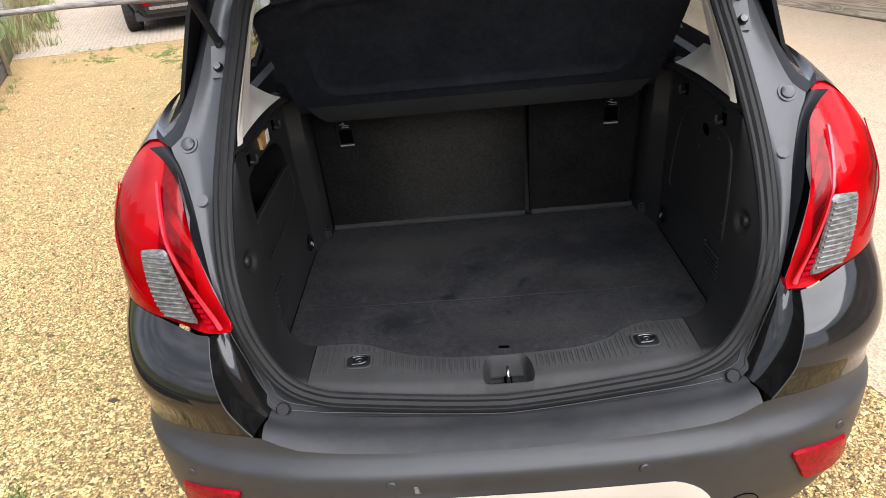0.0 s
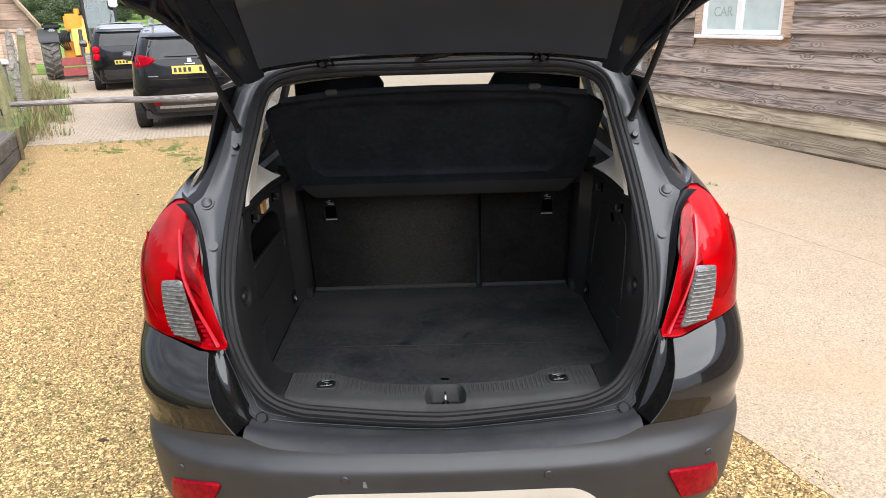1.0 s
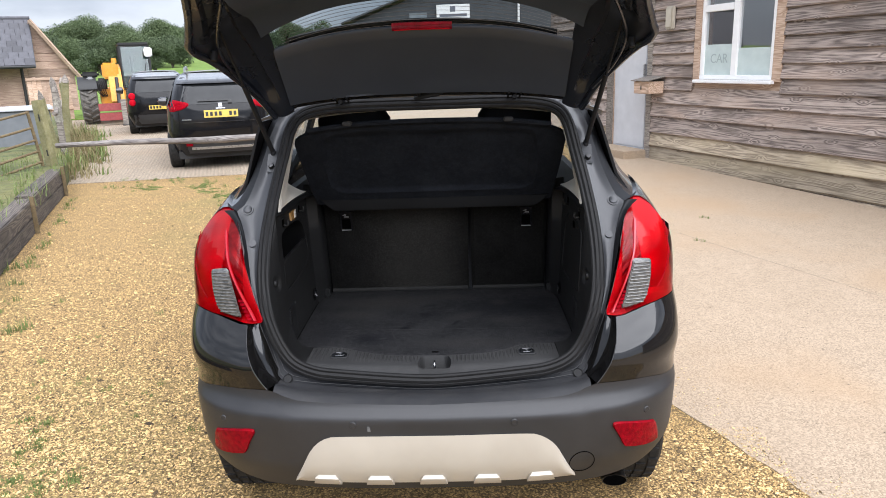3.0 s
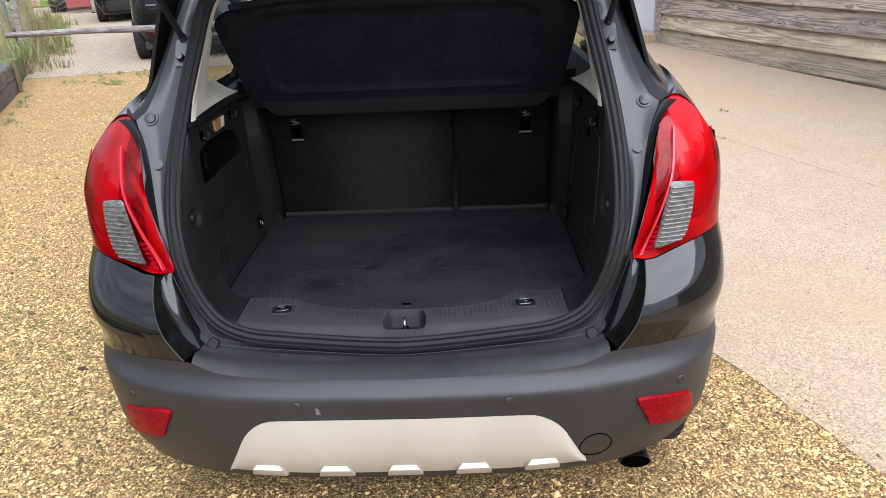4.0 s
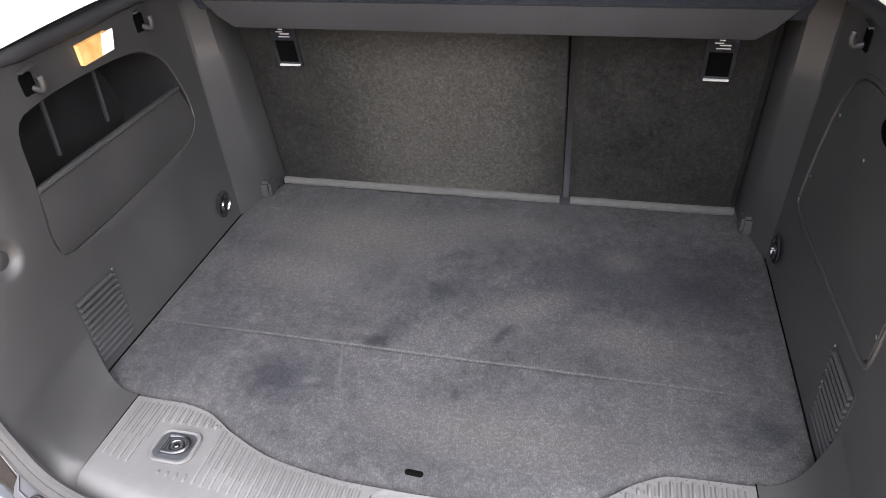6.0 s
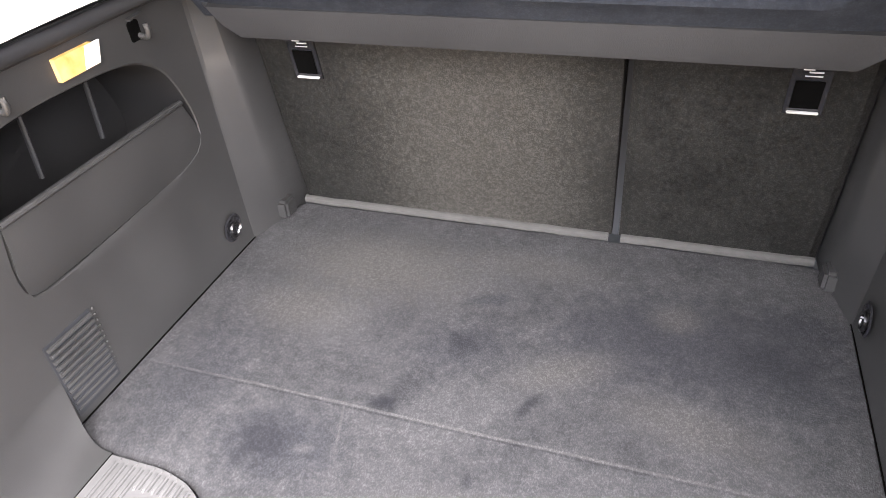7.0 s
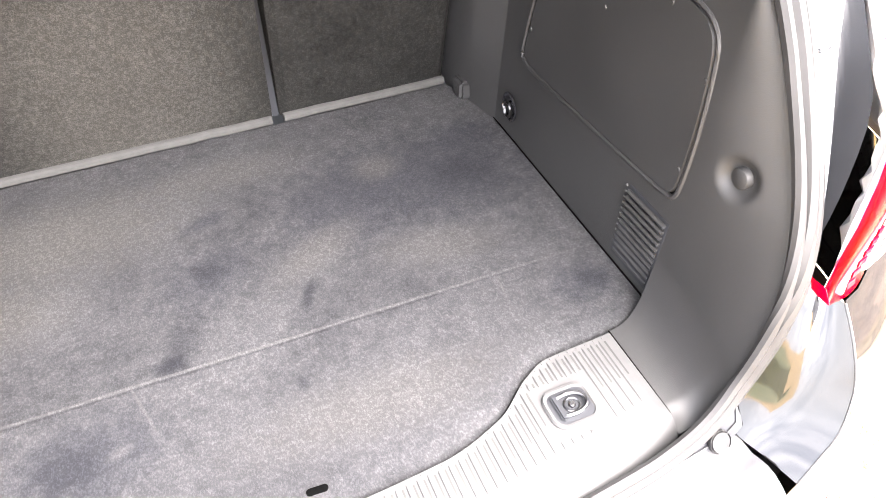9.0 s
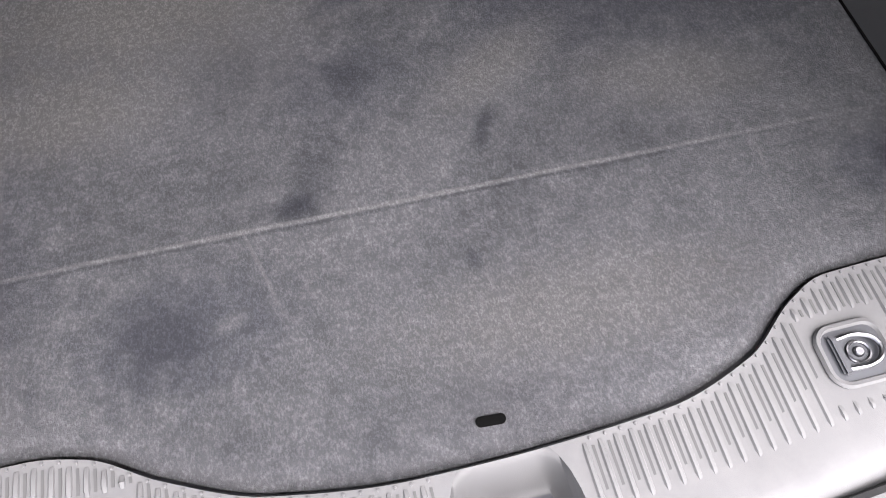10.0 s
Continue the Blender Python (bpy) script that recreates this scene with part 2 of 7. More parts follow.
def tube(pts, r, n=10, closed=False):
    """A round bar along pts; r a number or a list."""
    p = [np.array(q, float) for q in pts]
    rows, m, up = [], len(p), np.array((0.13, 0.21, 0.97))
    for i in range(m):
        a, b = (p[i - 1], p[(i + 1) % m]) if closed else (p[max(i - 1, 0)], p[min(i + 1, m - 1)])
        w = b - a
        w /= np.linalg.norm(w) + 1e-12
        u = np.cross(w, up)
        if np.linalg.norm(u) < 0.1:
            u = np.cross(w, (1, 0, 0))
        u /= np.linalg.norm(u)
        v = np.cross(w, u)
        q = r[i] if isinstance(r, (list, tuple)) else r
        rows.append([p[i] + q * (u * math.cos(k * 2 * math.pi / n) + v * math.sin(k * 2 * math.pi / n)) for k in range(n)])
    bm = loft(rows, round_u=True, round_v=closed, cap=not closed)
    bmesh.ops.recalc_face_normals(bm, faces=bm.faces)
    return bm


def lathe(profile, n=32, m=None):
    """A body turned round z from (radius, height) pairs, moved by the matrix m."""
    bm = loft([[(r * math.cos(k * 2 * math.pi / n), r * math.sin(k * 2 * math.pi / n), z) for k in range(n)] for r, z in profile], round_u=True)
    bmesh.ops.remove_doubles(bm, verts=bm.verts, dist=1e-5)
    bmesh.ops.recalc_face_normals(bm, faces=bm.faces)
    if m:
        bm.transform(m)
    return bm


def slab(outline, y0, y1, bevel=0.0):
    """A plate cut to an outline of (x, z), from y0 to y1."""
    bm = bmesh.new()
    f = bm.faces.new([bm.verts.new((x, y0, z)) for x, z in outline])
    r = bmesh.ops.extrude_face_region(bm, geom=[f])
    bmesh.ops.translate(bm, verts=[v for v in r["geom"] if isinstance(v, bmesh.types.BMVert)], vec=(0, y1 - y0, 0))
    bmesh.ops.recalc_face_normals(bm, faces=bm.faces)
    if bevel:
        bmesh.ops.bevel(bm, geom=[e for e in bm.edges], offset=bevel, segments=2, affect="EDGES", clamp_overlap=True)
    return bm


def merge(*bms):
    out = bmesh.new()
    for b in bms:
        me = bpy.data.meshes.new("tmp")
        b.to_mesh(me)
        out.from_mesh(me)
        bpy.data.meshes.remove(me)
        b.free()
    return out


def mesh_of(name, bm, material, sharp=40):
    me = bpy.data.meshes.new(name)
    bm.to_mesh(me)
    bm.free()
    me.materials.append(material)
    me.polygons.foreach_set("use_smooth", [True] * len(me.polygons))
    me.set_sharp_from_angle(angle=radians(sharp))
    return me


def part(name, bm, material, parent=None, label="", m=None, sharp=40):
    ob = new(name, mesh_of(name, bm, material, sharp))
    if parent:
        ob.parent = parent
    if m:
        ob.matrix_local = m
    if label:
        ob["label"] = label
    return ob


def thing(name, label, category, m=None, group="", kind=""):
    ob = new(name)
    if m:
        ob.matrix_world = m
    return tagged(ob, label, category, group, kind)


def rounded(x0, x1, z0, z1, r, n=5):
    """A rectangle with round corners as (x, z) pairs."""
    out = []
    for cx, cz, a0 in ((x1 - r, z1 - r, 0), (x0 + r, z1 - r, 90), (x0 + r, z0 + r, 180), (x1 - r, z0 + r, 270)):
        out += [(cx + r * math.cos(radians(a0 + 90 * k / n)), cz + r * math.sin(radians(a0 + 90 * k / n))) for k in range(n + 1)]
    return out


# ---- ground ----
def ground_material(name, a, b, c, pebble, bump, patches=(.2, .25, .06), patch=0.0, gap_shade=0.0, pits=0.0, ribs=0.0):
    m, n, l, p = shader(name)
    tc = n.new("ShaderNodeTexCoord")
    vo, n1, n2, n3 = n.new("ShaderNodeTexVoronoi"), n.new("ShaderNodeTexNoise"), n.new("ShaderNodeTexNoise"), n.new("ShaderNodeTexNoise")
    vo.inputs["Scale"].default_value = pebble
    for q, sc, de in ((n1, .55, 6), (n2, 5.0, 6), (n3, pebble * 1.7, 4)):
        q.inputs["Scale"].default_value, q.inputs["Detail"].default_value = sc, de
        l.new(tc.outputs["Object"], q.inputs["Vector"])
    l.new(tc.outputs["Object"], vo.inputs["Vector"])
    r1, r2 = ramp(n, .3, a, .72, b), ramp(n, .15, c, .8, b)
    l.new(n2.outputs["Fac"], r1.inputs["Fac"])
    l.new(vo.outputs["Color"], r2.inputs["Fac"])
    mx = n.new("ShaderNodeMixRGB")
    mx.inputs["Fac"].default_value = 0.75
    l.new(r1.outputs["Color"], mx.inputs["Color1"])
    l.new(r2.outputs["Color"], mx.inputs["Color2"])
    pm, pr = n.new("ShaderNodeMixRGB"), n.new("ShaderNodeMapRange")
    pr.inputs["From Min"].default_value, pr.inputs["From Max"].default_value, pr.inputs["To Max"].default_value = .49, .68, patch
    l.new(n1.outputs["Fac"], pr.inputs["Value"])
    l.new(pr.outputs["Result"], pm.inputs["Fac"])
    l.new(mx.outputs["Color"], pm.inputs["Color1"])
    pm.inputs["Color2"].default_value = (*patches, 1)
    tone = pm.outputs["Color"]
    if gap_shade:
        # darken the gaps between the stones: shade painted into the colour
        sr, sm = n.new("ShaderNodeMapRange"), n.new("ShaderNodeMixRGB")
        sr.inputs["From Min"].default_value, sr.inputs["From Max"].default_value, sr.inputs["To Max"].default_value = .42, .68, gap_shade
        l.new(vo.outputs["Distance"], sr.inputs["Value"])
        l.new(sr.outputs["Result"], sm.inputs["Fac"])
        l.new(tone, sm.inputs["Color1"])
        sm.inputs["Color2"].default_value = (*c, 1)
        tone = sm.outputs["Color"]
    if pits:
        # small dark pits and bits of grit, thicker in some places
        pv, pn, pa, pq, pk = n.new("ShaderNodeTexNoise"), n.new("ShaderNodeTexNoise"), n.new("ShaderNodeMath"), n.new("ShaderNodeMapRange"), n.new("ShaderNodeMixRGB")
        for q, sc, de in ((pv, 95, 3), (pn, 2.2, 4)):
            q.inputs["Scale"].default_value, q.inputs["Detail"].default_value = sc, de
            l.new(tc.outputs["Object"], q.inputs["Vector"])
        pa.operation, pa.inputs[1].default_value = "MULTIPLY_ADD", .30
        l.new(pn.outputs["Fac"], pa.inputs[0])
        l.new(pv.outputs["Fac"], pa.inputs[2])
        pq.inputs["From Min"].default_value, pq.inputs["From Max"].default_value, pq.inputs["To Max"].default_value = .82, .90, pits
        l.new(pa.outputs["Value"], pq.inputs["Value"])
        l.new(pq.outputs["Result"], pk.inputs["Fac"])
        l.new(tone, pk.inputs["Color1"])
        pk.inputs["Color2"].default_value = (*[v * .45 for v in c], 1)
        tone = pk.outputs["Color"]
    l.new(tone, p.inputs["Base Color"])
    p.inputs["Roughness"].default_value = .9
    add, bp = n.new("ShaderNodeMath"), n.new("ShaderNodeBump")
    l.new(vo.outputs["Distance"], add.inputs[0])
    l.new(n3.outputs["Fac"], add.inputs[1])
    bp.invert = True
    bp.inputs["Strength"].default_value, bp.inputs["Distance"].default_value = bump, .6 / pebble
    l.new(add.outputs["Value"], bp.inputs["Height"])
    l.new(bp.outputs["Normal"], p.inputs["Normal"])
    if ribs:
        # raked ribs across the track, broken by wear
        wv, mp, b2 = n.new("ShaderNodeTexWave"), n.new("ShaderNodeMapping"), n.new("ShaderNodeBump")
        mp.inputs["Rotation"].default_value = (0, 0, radians(-18))
        l.new(tc.outputs["Object"], mp.inputs["Vector"])
        l.new(mp.outputs["Vector"], wv.inputs["Vector"])
        wv.inputs["Scale"].default_value, wv.inputs["Distortion"].default_value, wv.inputs["Detail"].default_value, wv.inputs["Detail Scale"].default_value = ribs, 1.2, 3, 2.5
        b2.inputs["Strength"].default_value, b2.inputs["Distance"].default_value = .6, .008
        l.new(wv.outputs["Fac"], b2.inputs["Height"])
        l.new(bp.outputs["Normal"], b2.inputs["Normal"])
        l.new(b2.outputs["Normal"], p.inputs["Normal"])
        wm = n.new("ShaderNodeMixRGB")
        wm.blend_type, wm.inputs["Fac"].default_value = "MULTIPLY", .14
        l.new(tone, wm.inputs["Color1"])
        l.new(wv.outputs["Color"], wm.inputs["Color2"])
        l.new(wm.outputs["Color"], p.inputs["Base Color"])
    return m


GRAVEL = ground_material("golden_gravel", (.32, .20, .070), (.58, .38, .148), (.055, .034, .014), 120, 1.0, (.20, .19, .055), .45, gap_shade=.72)
CONCRETE = ground_material("pale_worn_concrete", (.29, .220, .148), (.395, .307, .216), (.20, .152, .103), 130, .4, (.33, .228, .135), .7, pits=.4)
TRACK = ground_material("brushed_track_concrete", (.25, .20, .145), (.38, .31, .23), (.18, .145, .105), 60, .5, (.30, .22, .14), .6, ribs=5.5)
GRASS = ground_material("meadow_grass", (.065, .078, .024), (.11, .12, .04), (.045, .052, .018), 9, .6, (.20, .175, .065), .7)



def rise(y):
    """Height of the yard, which climbs gently ahead of the car."""
    return .021 * min(max(y - .5, 0), 45) * min(1, max(y - .5, 0) / .8)


gx = [-3000, -300, -60, -20, -10, -7, -4, -1, 1, 3, 8, 20, 60, 300, 3000]
gy = [-3000, -300, -60, -8, -2, .5, .7, .9, 1.1, 1.3, 2, 3, 4, 6, 8, 10, 13, 17, 22, 30, 38, 45.5, 60, 300, 3000]
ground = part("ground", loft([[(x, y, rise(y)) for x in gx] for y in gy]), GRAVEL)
tagged(ground, "golden gravel yard with scattered weeds", "ground", kind="structure")


def flat(name, outline, up, th, material, label, category, cuts=14):
    """A sheet laid on the sloping yard."""
    bm = bmesh.new()
    f = bm.faces.new([bm.verts.new((x, y, 0)) for x, y in outline])
    lo, hi = min(p[1] for p in outline), max(p[1] for p in outline)
    for y in [.5, .7, .9, 1.1, 1.3] + list(np.linspace(max(lo, 1.5), hi, cuts)):
        if lo < y < hi:
            bmesh.ops.bisect_plane(bm, geom=bm.verts[:] + bm.edges[:] + bm.faces[:], plane_co=(0, y, 0), plane_no=(0, 1, 0))
    for v in bm.verts:
        v.co.z = rise(v.co.y) + up
    bmesh.ops.recalc_face_normals(bm, faces=bm.faces)
    if bm.faces[0].normal.z < 0:
        bmesh.ops.reverse_faces(bm, faces=bm.faces)
    r = bmesh.ops.extrude_face_region(bm, geom=bm.faces[:])
    bmesh.ops.translate(bm, verts=[v for v in r["geom"] if isinstance(v, bmesh.types.BMVert)], vec=(0, 0, -th))
    bmesh.ops.recalc_face_normals(bm, faces=bm.faces)
    return tagged(part(name, bm, material, sharp=25), label, category, kind="structure")


edge_line = [(float(np.interp(y, (-6, -1.2, .24, .63, 1.02, 1.35), (3.2, 2.0, 1.55, 1.39, 1.22, 1.10))) + .03 * noise.noise((y * 4, 0, 0)) + .018 * noise.noise((y * 17, 3, 0)), y) for y in np.linspace(1.35, -2.2, 80)]
apron = flat("pavement", edge_line + [(3.2, -6), (14, -6), (14, 11), (9, 30), (1.4, 30), (1.3, 9.3), (1.0, 8.9), (1.02, 4)], .004, .05, CONCRETE, "worn pale concrete yard with fine joints", "pavement")
road = flat("road", [(-9.5, 7.6), (-5.45, 8.2), (-3.0, 8.62), (1.0, 9.25), (1.3, 9.4), (1.35, 30), (-6, 34), (-17, 34), (-12, 20)], .009, .05, TRACK, "ribbed concrete farm track", "road")

JOINT = mat("dark_joint_filler", (.20, .165, .12), (.38, .31, .23), 14, .9)
for (xa, ya), (xb, yb) in (((2.15, 4.56), (4.4, -.27)),):
    n = 14
    pts = [(xa + (xb - xa) * k / n, ya + (yb - ya) * k / n) for k in range(n + 1)]
    jd = np.array((yb - ya, xa - xb), float)
    jd /= np.linalg.norm(jd)
    rows = [[(x + o * jd[0] + .006 * noise.noise((x * 9, y * 9, o)), y + o * jd[1], rise(y) + .0055) for o in (-.0035, .0035)] for x, y in pts]
    part("joint", thick(rows, (0, 0, -.006)), JOINT, apron)


# ---- the hatchback car with its open boot ----
# Rear bodywork as depth over width and height; the car stands along +y with its rear bumper near y = -0.09.
rear_mid = curve1([.2, .35, .45, .6, .618, .636, .66, .70, .73, .76, .79, .82, .86, .889, .91, 1.0, 1.083, 1.15, 1.236, 1.30, 1.5], [.0, -.055, -.088, -.0985, -.0965, -.083, -.068, -.060, -.050, -.040, -.026, -.012, .020, .050, .074, .086, .104, .158, .262, .366, .69])
rear_half = curve1([.2, .3, .45, .65, .8, .9, 1.0, 1.1, 1.235, 1.6], [.815, .86, .888, .896, .900, .905, .905, .899, .875, .83])
frame_y = curve1([.6, .71, .89, 1.138, 1.241, 1.44, 1.6, 1.7], [.06, .08, .11, .24, .31, .45, .56, .63])


def step_to(a, b, q):
    """0 at a, 1 at b, smooth between."""
    q = min(max((q - a) / (b - a), 0), 1)
    return q * q * (3 - 2 * q)


def fullness(z):
    """How square the rear's plan is at height z."""
    return 3 + .9 * step_to(.68, .80, z)


def rear_y(x, z):
    a, p = min(abs(x) / rear_half(z), 0.9995), fullness(z)
    return rear_mid(z) + 0.5 * (1 - (1 - a ** p) ** (1 / p))


def skin(x, z, off=0.0):
    return (x, rear_y(x, z) - off, z)


def plan(a, z, off=0.0):
    """A point of the rear's plan at height z; a in degrees from the middle (0) to the flank (90)."""
    s, c = math.sin(radians(a)), math.cos(radians(a))
    w = rear_half(z) + off
    e = 2 / fullness(z)
    return (math.copysign(w * abs(s) ** e, s), rear_mid(z) - off + 0.5 * (1 - max(c, 0) ** e), z)


def angle_at(x, z):
    return math.degrees(math.asin(min(1, (abs(x) / rear_half(z)) ** (fullness(z) / 2))))


car = thing("hatchback_car", "black compact hatchback with open boot lid and empty boot", "car")

# bumper: grey plastic shell with a flat loading pad
bump_top = curve1([0, .34, .46, .52, .545, .62, .73, .82, .88], [.656, .664, .670, .690, .697, .693, .683, .664, .655])
bump_bot = curve1([0, .3, .56, .68, .78, .85, .89], [.335, .335, .332, .345, .385, .455, .54])
rows = []
for k in range(49):
    v, row = k / 48, []
    for j in range(-30, 31):
        a = 90 * j / 30
        z = 0.5
        for _ in range(3):
            x = plan(a, z)[0]
            z = bump_bot(abs(x)) + v * (bump_top(abs(x)) - bump_bot(abs(x)))
        row.append(plan(a, z))
    row = [(row[0][0], .47, row[0][2])] + row + [(row[-1][0], .47, row[-1][2])]
    rows.append(row)
under = [(x * .9, y + .10, z - .03) for x, y, z in rows[0]]
part("bumper", loft([under] + rows), BUMPER, car, "dusty grey grained plastic bumper")
rows = []
for k in range(9):
    v, row = k / 8, []
    for j in range(-24, 25):
        x = .53 * j / 24
        z0 = bump_top(abs(x))
        z1 = .658 + .034 * (abs(x) / .523) ** 2
        y0, y1 = rear_y(x, z0), .073
        row.append((x, y0 + (y1 - y0) * v, z0 + (z1 - z0) * v + .010 * math.sin(math.pi * min(1, v * 1.6)) * (1 if v < .62 else 0.9)))
    rows.append(row)
part("loading_pad", loft(rows), mat("dark_grained_pad_plastic", (.017, .0174, .0195), (.0225, .023, .0252), 6, .5, .65, bump=.35, grain=1000, dust=.04), car)
# pale insert below
ins = flow([(-.474, .375), (-.44, .44), (-.406, .505), (-.365, .545), (-.30, .561), (0, .562), (.30, .561), (.365, .545), (.41, .505), (.44, .44), (.478, .378)], 49)
rows = []
for k in range(9):
    v = k / 8
    rows.append([skin(p[0], .372 + (p[1] - .372) * v, .004 + .012 * math.sin(math.pi * (.15 + .8 * v))) for p in ins])
skid = part("bumper_insert", thick(rows, (0, .03, 0)), SKID, car, "cream-silver painted bumper insert")
for x in (-.36, -.18, 0, .18, .36):
    lip = [[skin(x + w * u, z, o) for u in (-1, -.5, 0, .5, 1)] for z, w, o in ((.362, .046, .012), (.375, .046, .026), (.40, .040, .026), (.41, .030, .014))]
    part("tab", thick(lip, (0, .03, 0)), SKID, skid)
for x, z in ((-.258, .602), (.270, .602), (-.72, .582), (.725, .582)):
    y = rear_y(x, z)
    part("parking_sensor", lathe([(0, .004), (.0095, .004), (.0115, .002), (.012, -.006)], 20, Matrix.Translation((x, y, z)) @ pose(0, 0, 0, 90, 0, 26 * x)), BUMPER, car)
# scrape on the bumper
part("scuff", thick([[skin(-.205 + .006 * u, .578 + .018 * v, .0015) for u in (-1, 0, 1 - .8 * v)] for v in (0, .5, 1)], (0, .004, 0)), mat("pale_scuff", (.07, .07, .07), (.12, .12, .12), 200, .7), car)


part("towing_cover", tube([skin(.50 + .043 * math.cos(a), .425 + .043 * math.sin(a), .0004) for a in np.linspace(0, 2 * math.pi, 41)[:-1]], .0014, 6, True), VOID, car, "round towing-eye cover outlined in the bumper")


def edge_x(z):
    return float(np.interp(z, [.695, .72, .761, .807, .85, .89], [.550, .570, .596, .614, .624, .629]))


lamp_low = curve1([.593, .64, .70, .766, .83, .866, .91], [.898, .894, .903, .913, .919, .919, .916])
lamp_high = curve1([.598, .623, .642, .667, .705, .746, .776, .806, .838, .862, .91], [.907, .987, 1.068, 1.144, 1.214, 1.248, 1.242, 1.216, 1.174, 1.132, 1.09])

def crease_z(x):
    """Height of the fold across the tail lamp's lens."""
    return 1.085 + .50 * max(0, x - .66)


def above_crease(p):
    return p.z > crease_z(abs(p.x)) and abs(p.x) > .655


for s in (1, -1):
    # glossy corner of the bumper under the lamp
    rows = []
    for k in range(13):
        v, row = k / 12, []
        zi = .695 + v * .195
        a0 = angle_at(edge_x(zi), zi)
        for j in range(23):
            a = a0 + (90 - a0) * j / 22
            z = zi
            for _ in range(3):
                x = plan(a, z)[0]
                lo, hi = bump_top(abs(x)) + .002, lamp_low(abs(x)) - .003
                z = lo + v * (hi - lo)
            q = plan(a, z, .001)
            row.append((s * q[0], q[1], q[2]))
        row.append((s * row[-1][0] * s, .62, row[-1][2]))
        rows.append(row)
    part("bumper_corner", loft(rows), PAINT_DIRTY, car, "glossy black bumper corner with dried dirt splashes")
    # tail lamp
    slip = .020 if s < 0 else 0.0
    lamp = thing("tail_lamp", "", "")
    lamp.parent = car
    rows = []
    for k in range(19):
        v, row = k / 18, []
        for j in range(31):
            c = j / 30
            if c < .8:
                xq = .600 + (.874 - .600) * (c / .8)
                fwd = 0
            else:
                xq, fwd = .874 + .03 * (c - .8) / .2, (c - .8) / .2
            z = lamp_low(xq) + v * (lamp_high(xq) - lamp_low(xq))
            w = rear_half(z)
            x = min(xq, w * .992)
            bulge = .012 * math.sin(math.pi * min(1, max(0, v))) ** .5 * math.sin(math.pi * min(1, c * 1.2 + .08)) ** .5 if 0 < v < 1 else 0
            y = rear_y(x, z) - .003 - bulge + .12 * fwd ** 1.5
            y += .16 * max(0, z - crease_z(x)) * min(1, 5 * c)
            row.append((s * (x + .004 * fwd - slip * max(0, 1 - 2 * c)), y, z))
        rows.append(row)
    cover = loft(rows)
    bmesh.ops.recalc_face_normals(cover, faces=cover.faces)
    cover.normal_update()
    if sum((f.normal.y for f in cover.faces)) > 0:
        bmesh.ops.reverse_faces(cover, faces=cover.faces)
    upper = cover.copy()
    bmesh.ops.delete(upper, geom=[f for f in upper.faces if not above_crease(f.calc_center_median())], context="FACES")
    bmesh.ops.delete(cover, geom=[f for f in cover.faces if above_crease(f.calc_center_median())], context="FACES")
    part("lens_facet", upper, RED_FACET, lamp, "paler tilted upper facet of the red lens")
    part("lens", cover, RED_LENS, lamp, "glossy clear red tail lamp lens")
    part("lens_wall", loft([[(r[0][0], r[0][1] + .0005, r[0][2]) for r in rows], [(r[0][0] - s * .001, r[0][1] + .014, r[0][2]) for r in rows], [(r[0][0] + s * .003, r[0][1] + .040, r[0][2]) for r in rows]]), RED, lamp, "red side wall of the lens")
    bed = []
    for k, row in enumerate(rows):
        v = k / 18
        rim_v = min(1, 12 * v, 12 * (1 - v))
        line = []
        for j, (x, y, z) in enumerate(row):
            c = j / 30
            if c < .2:
                d = .012
            elif c < .42:
                d = .034 + .004 * math.sin(46 * v)
            elif c < .74:
                d = .050 - .085 * (c - .42) + .010 * math.sin(9 * v + 4 * c)
            else:
                d = .020 + .006 * math.sin(30 * (c + .6 * v))
            d *= rim_v * min(1, 14 * c, 14 * (1 - c))
            line.append((x * (1 - .3 * d), y + .0008 + d, z))
        bed.append(line)
    part("lamp_housing", loft([r[:7] for r in bed]), LAMP_BED, lamp, "silvered reflector behind the red lens", sharp=18)
    part("lamp_housing", loft([r[6:14] for r in bed]), LAMP_DEEP, lamp, "dark fluted reflector behind the red lens", sharp=18)
    part("lamp_housing", loft([r[13:] for r in bed]), LAMP_BED, lamp, "silvered stepped reflector behind the red lens", sharp=18)
    part("lens_line", tube(flow([(s * x, rear_y(x, z) - .0135, z) for x, z in ((.850, 1.165), (.842, 1.08), (.818, 1.01), (.785, .965))], 16), .0016, 6), RED_DARK, lamp)
    # ribbed clear window of the lamp
    cl = flow([(.6981, 1.0784), (.7555, 1.0701), (.7611, 1.0598), (.7592, 1.0102), (.7472, .9545), (.7342, .9307), (.7139, .9225), (.6528, .9153), (.6583, .9431), (.6722, 1.0020), (.688, 1.0619)], 40, True)
    cx, cz = .705, .995
    rows = []
    for q in (.0, .35, .7, .93, 1.0):
        rows.append([(s * (cx + (p[0] - cx) * q), rear_y(cx + (p[0] - cx) * q, cz + (p[1] - cz) * q) - .020 + (.006 if q == 1 else 0), cz + (p[1] - cz) * q) for p in cl])
    clear = part("reversing_lamp", loft(rows, round_u=True), mat("frosted_lamp_window", (.04, .04, .039), (.15, .146, .138), 60, .15, .28, stretch3=(1, 1, 3.2), bump=.2, grain=150, coat=.3), lamp, "ribbed clear plastic lamp window")
    for i in range(13):
        z = .934 + .0109 * i
        xa = float(np.interp(z, [.9173, .9431, 1.0020, 1.0619, 1.0825], [.6583, .6639, .6778, .6935, .7046]))
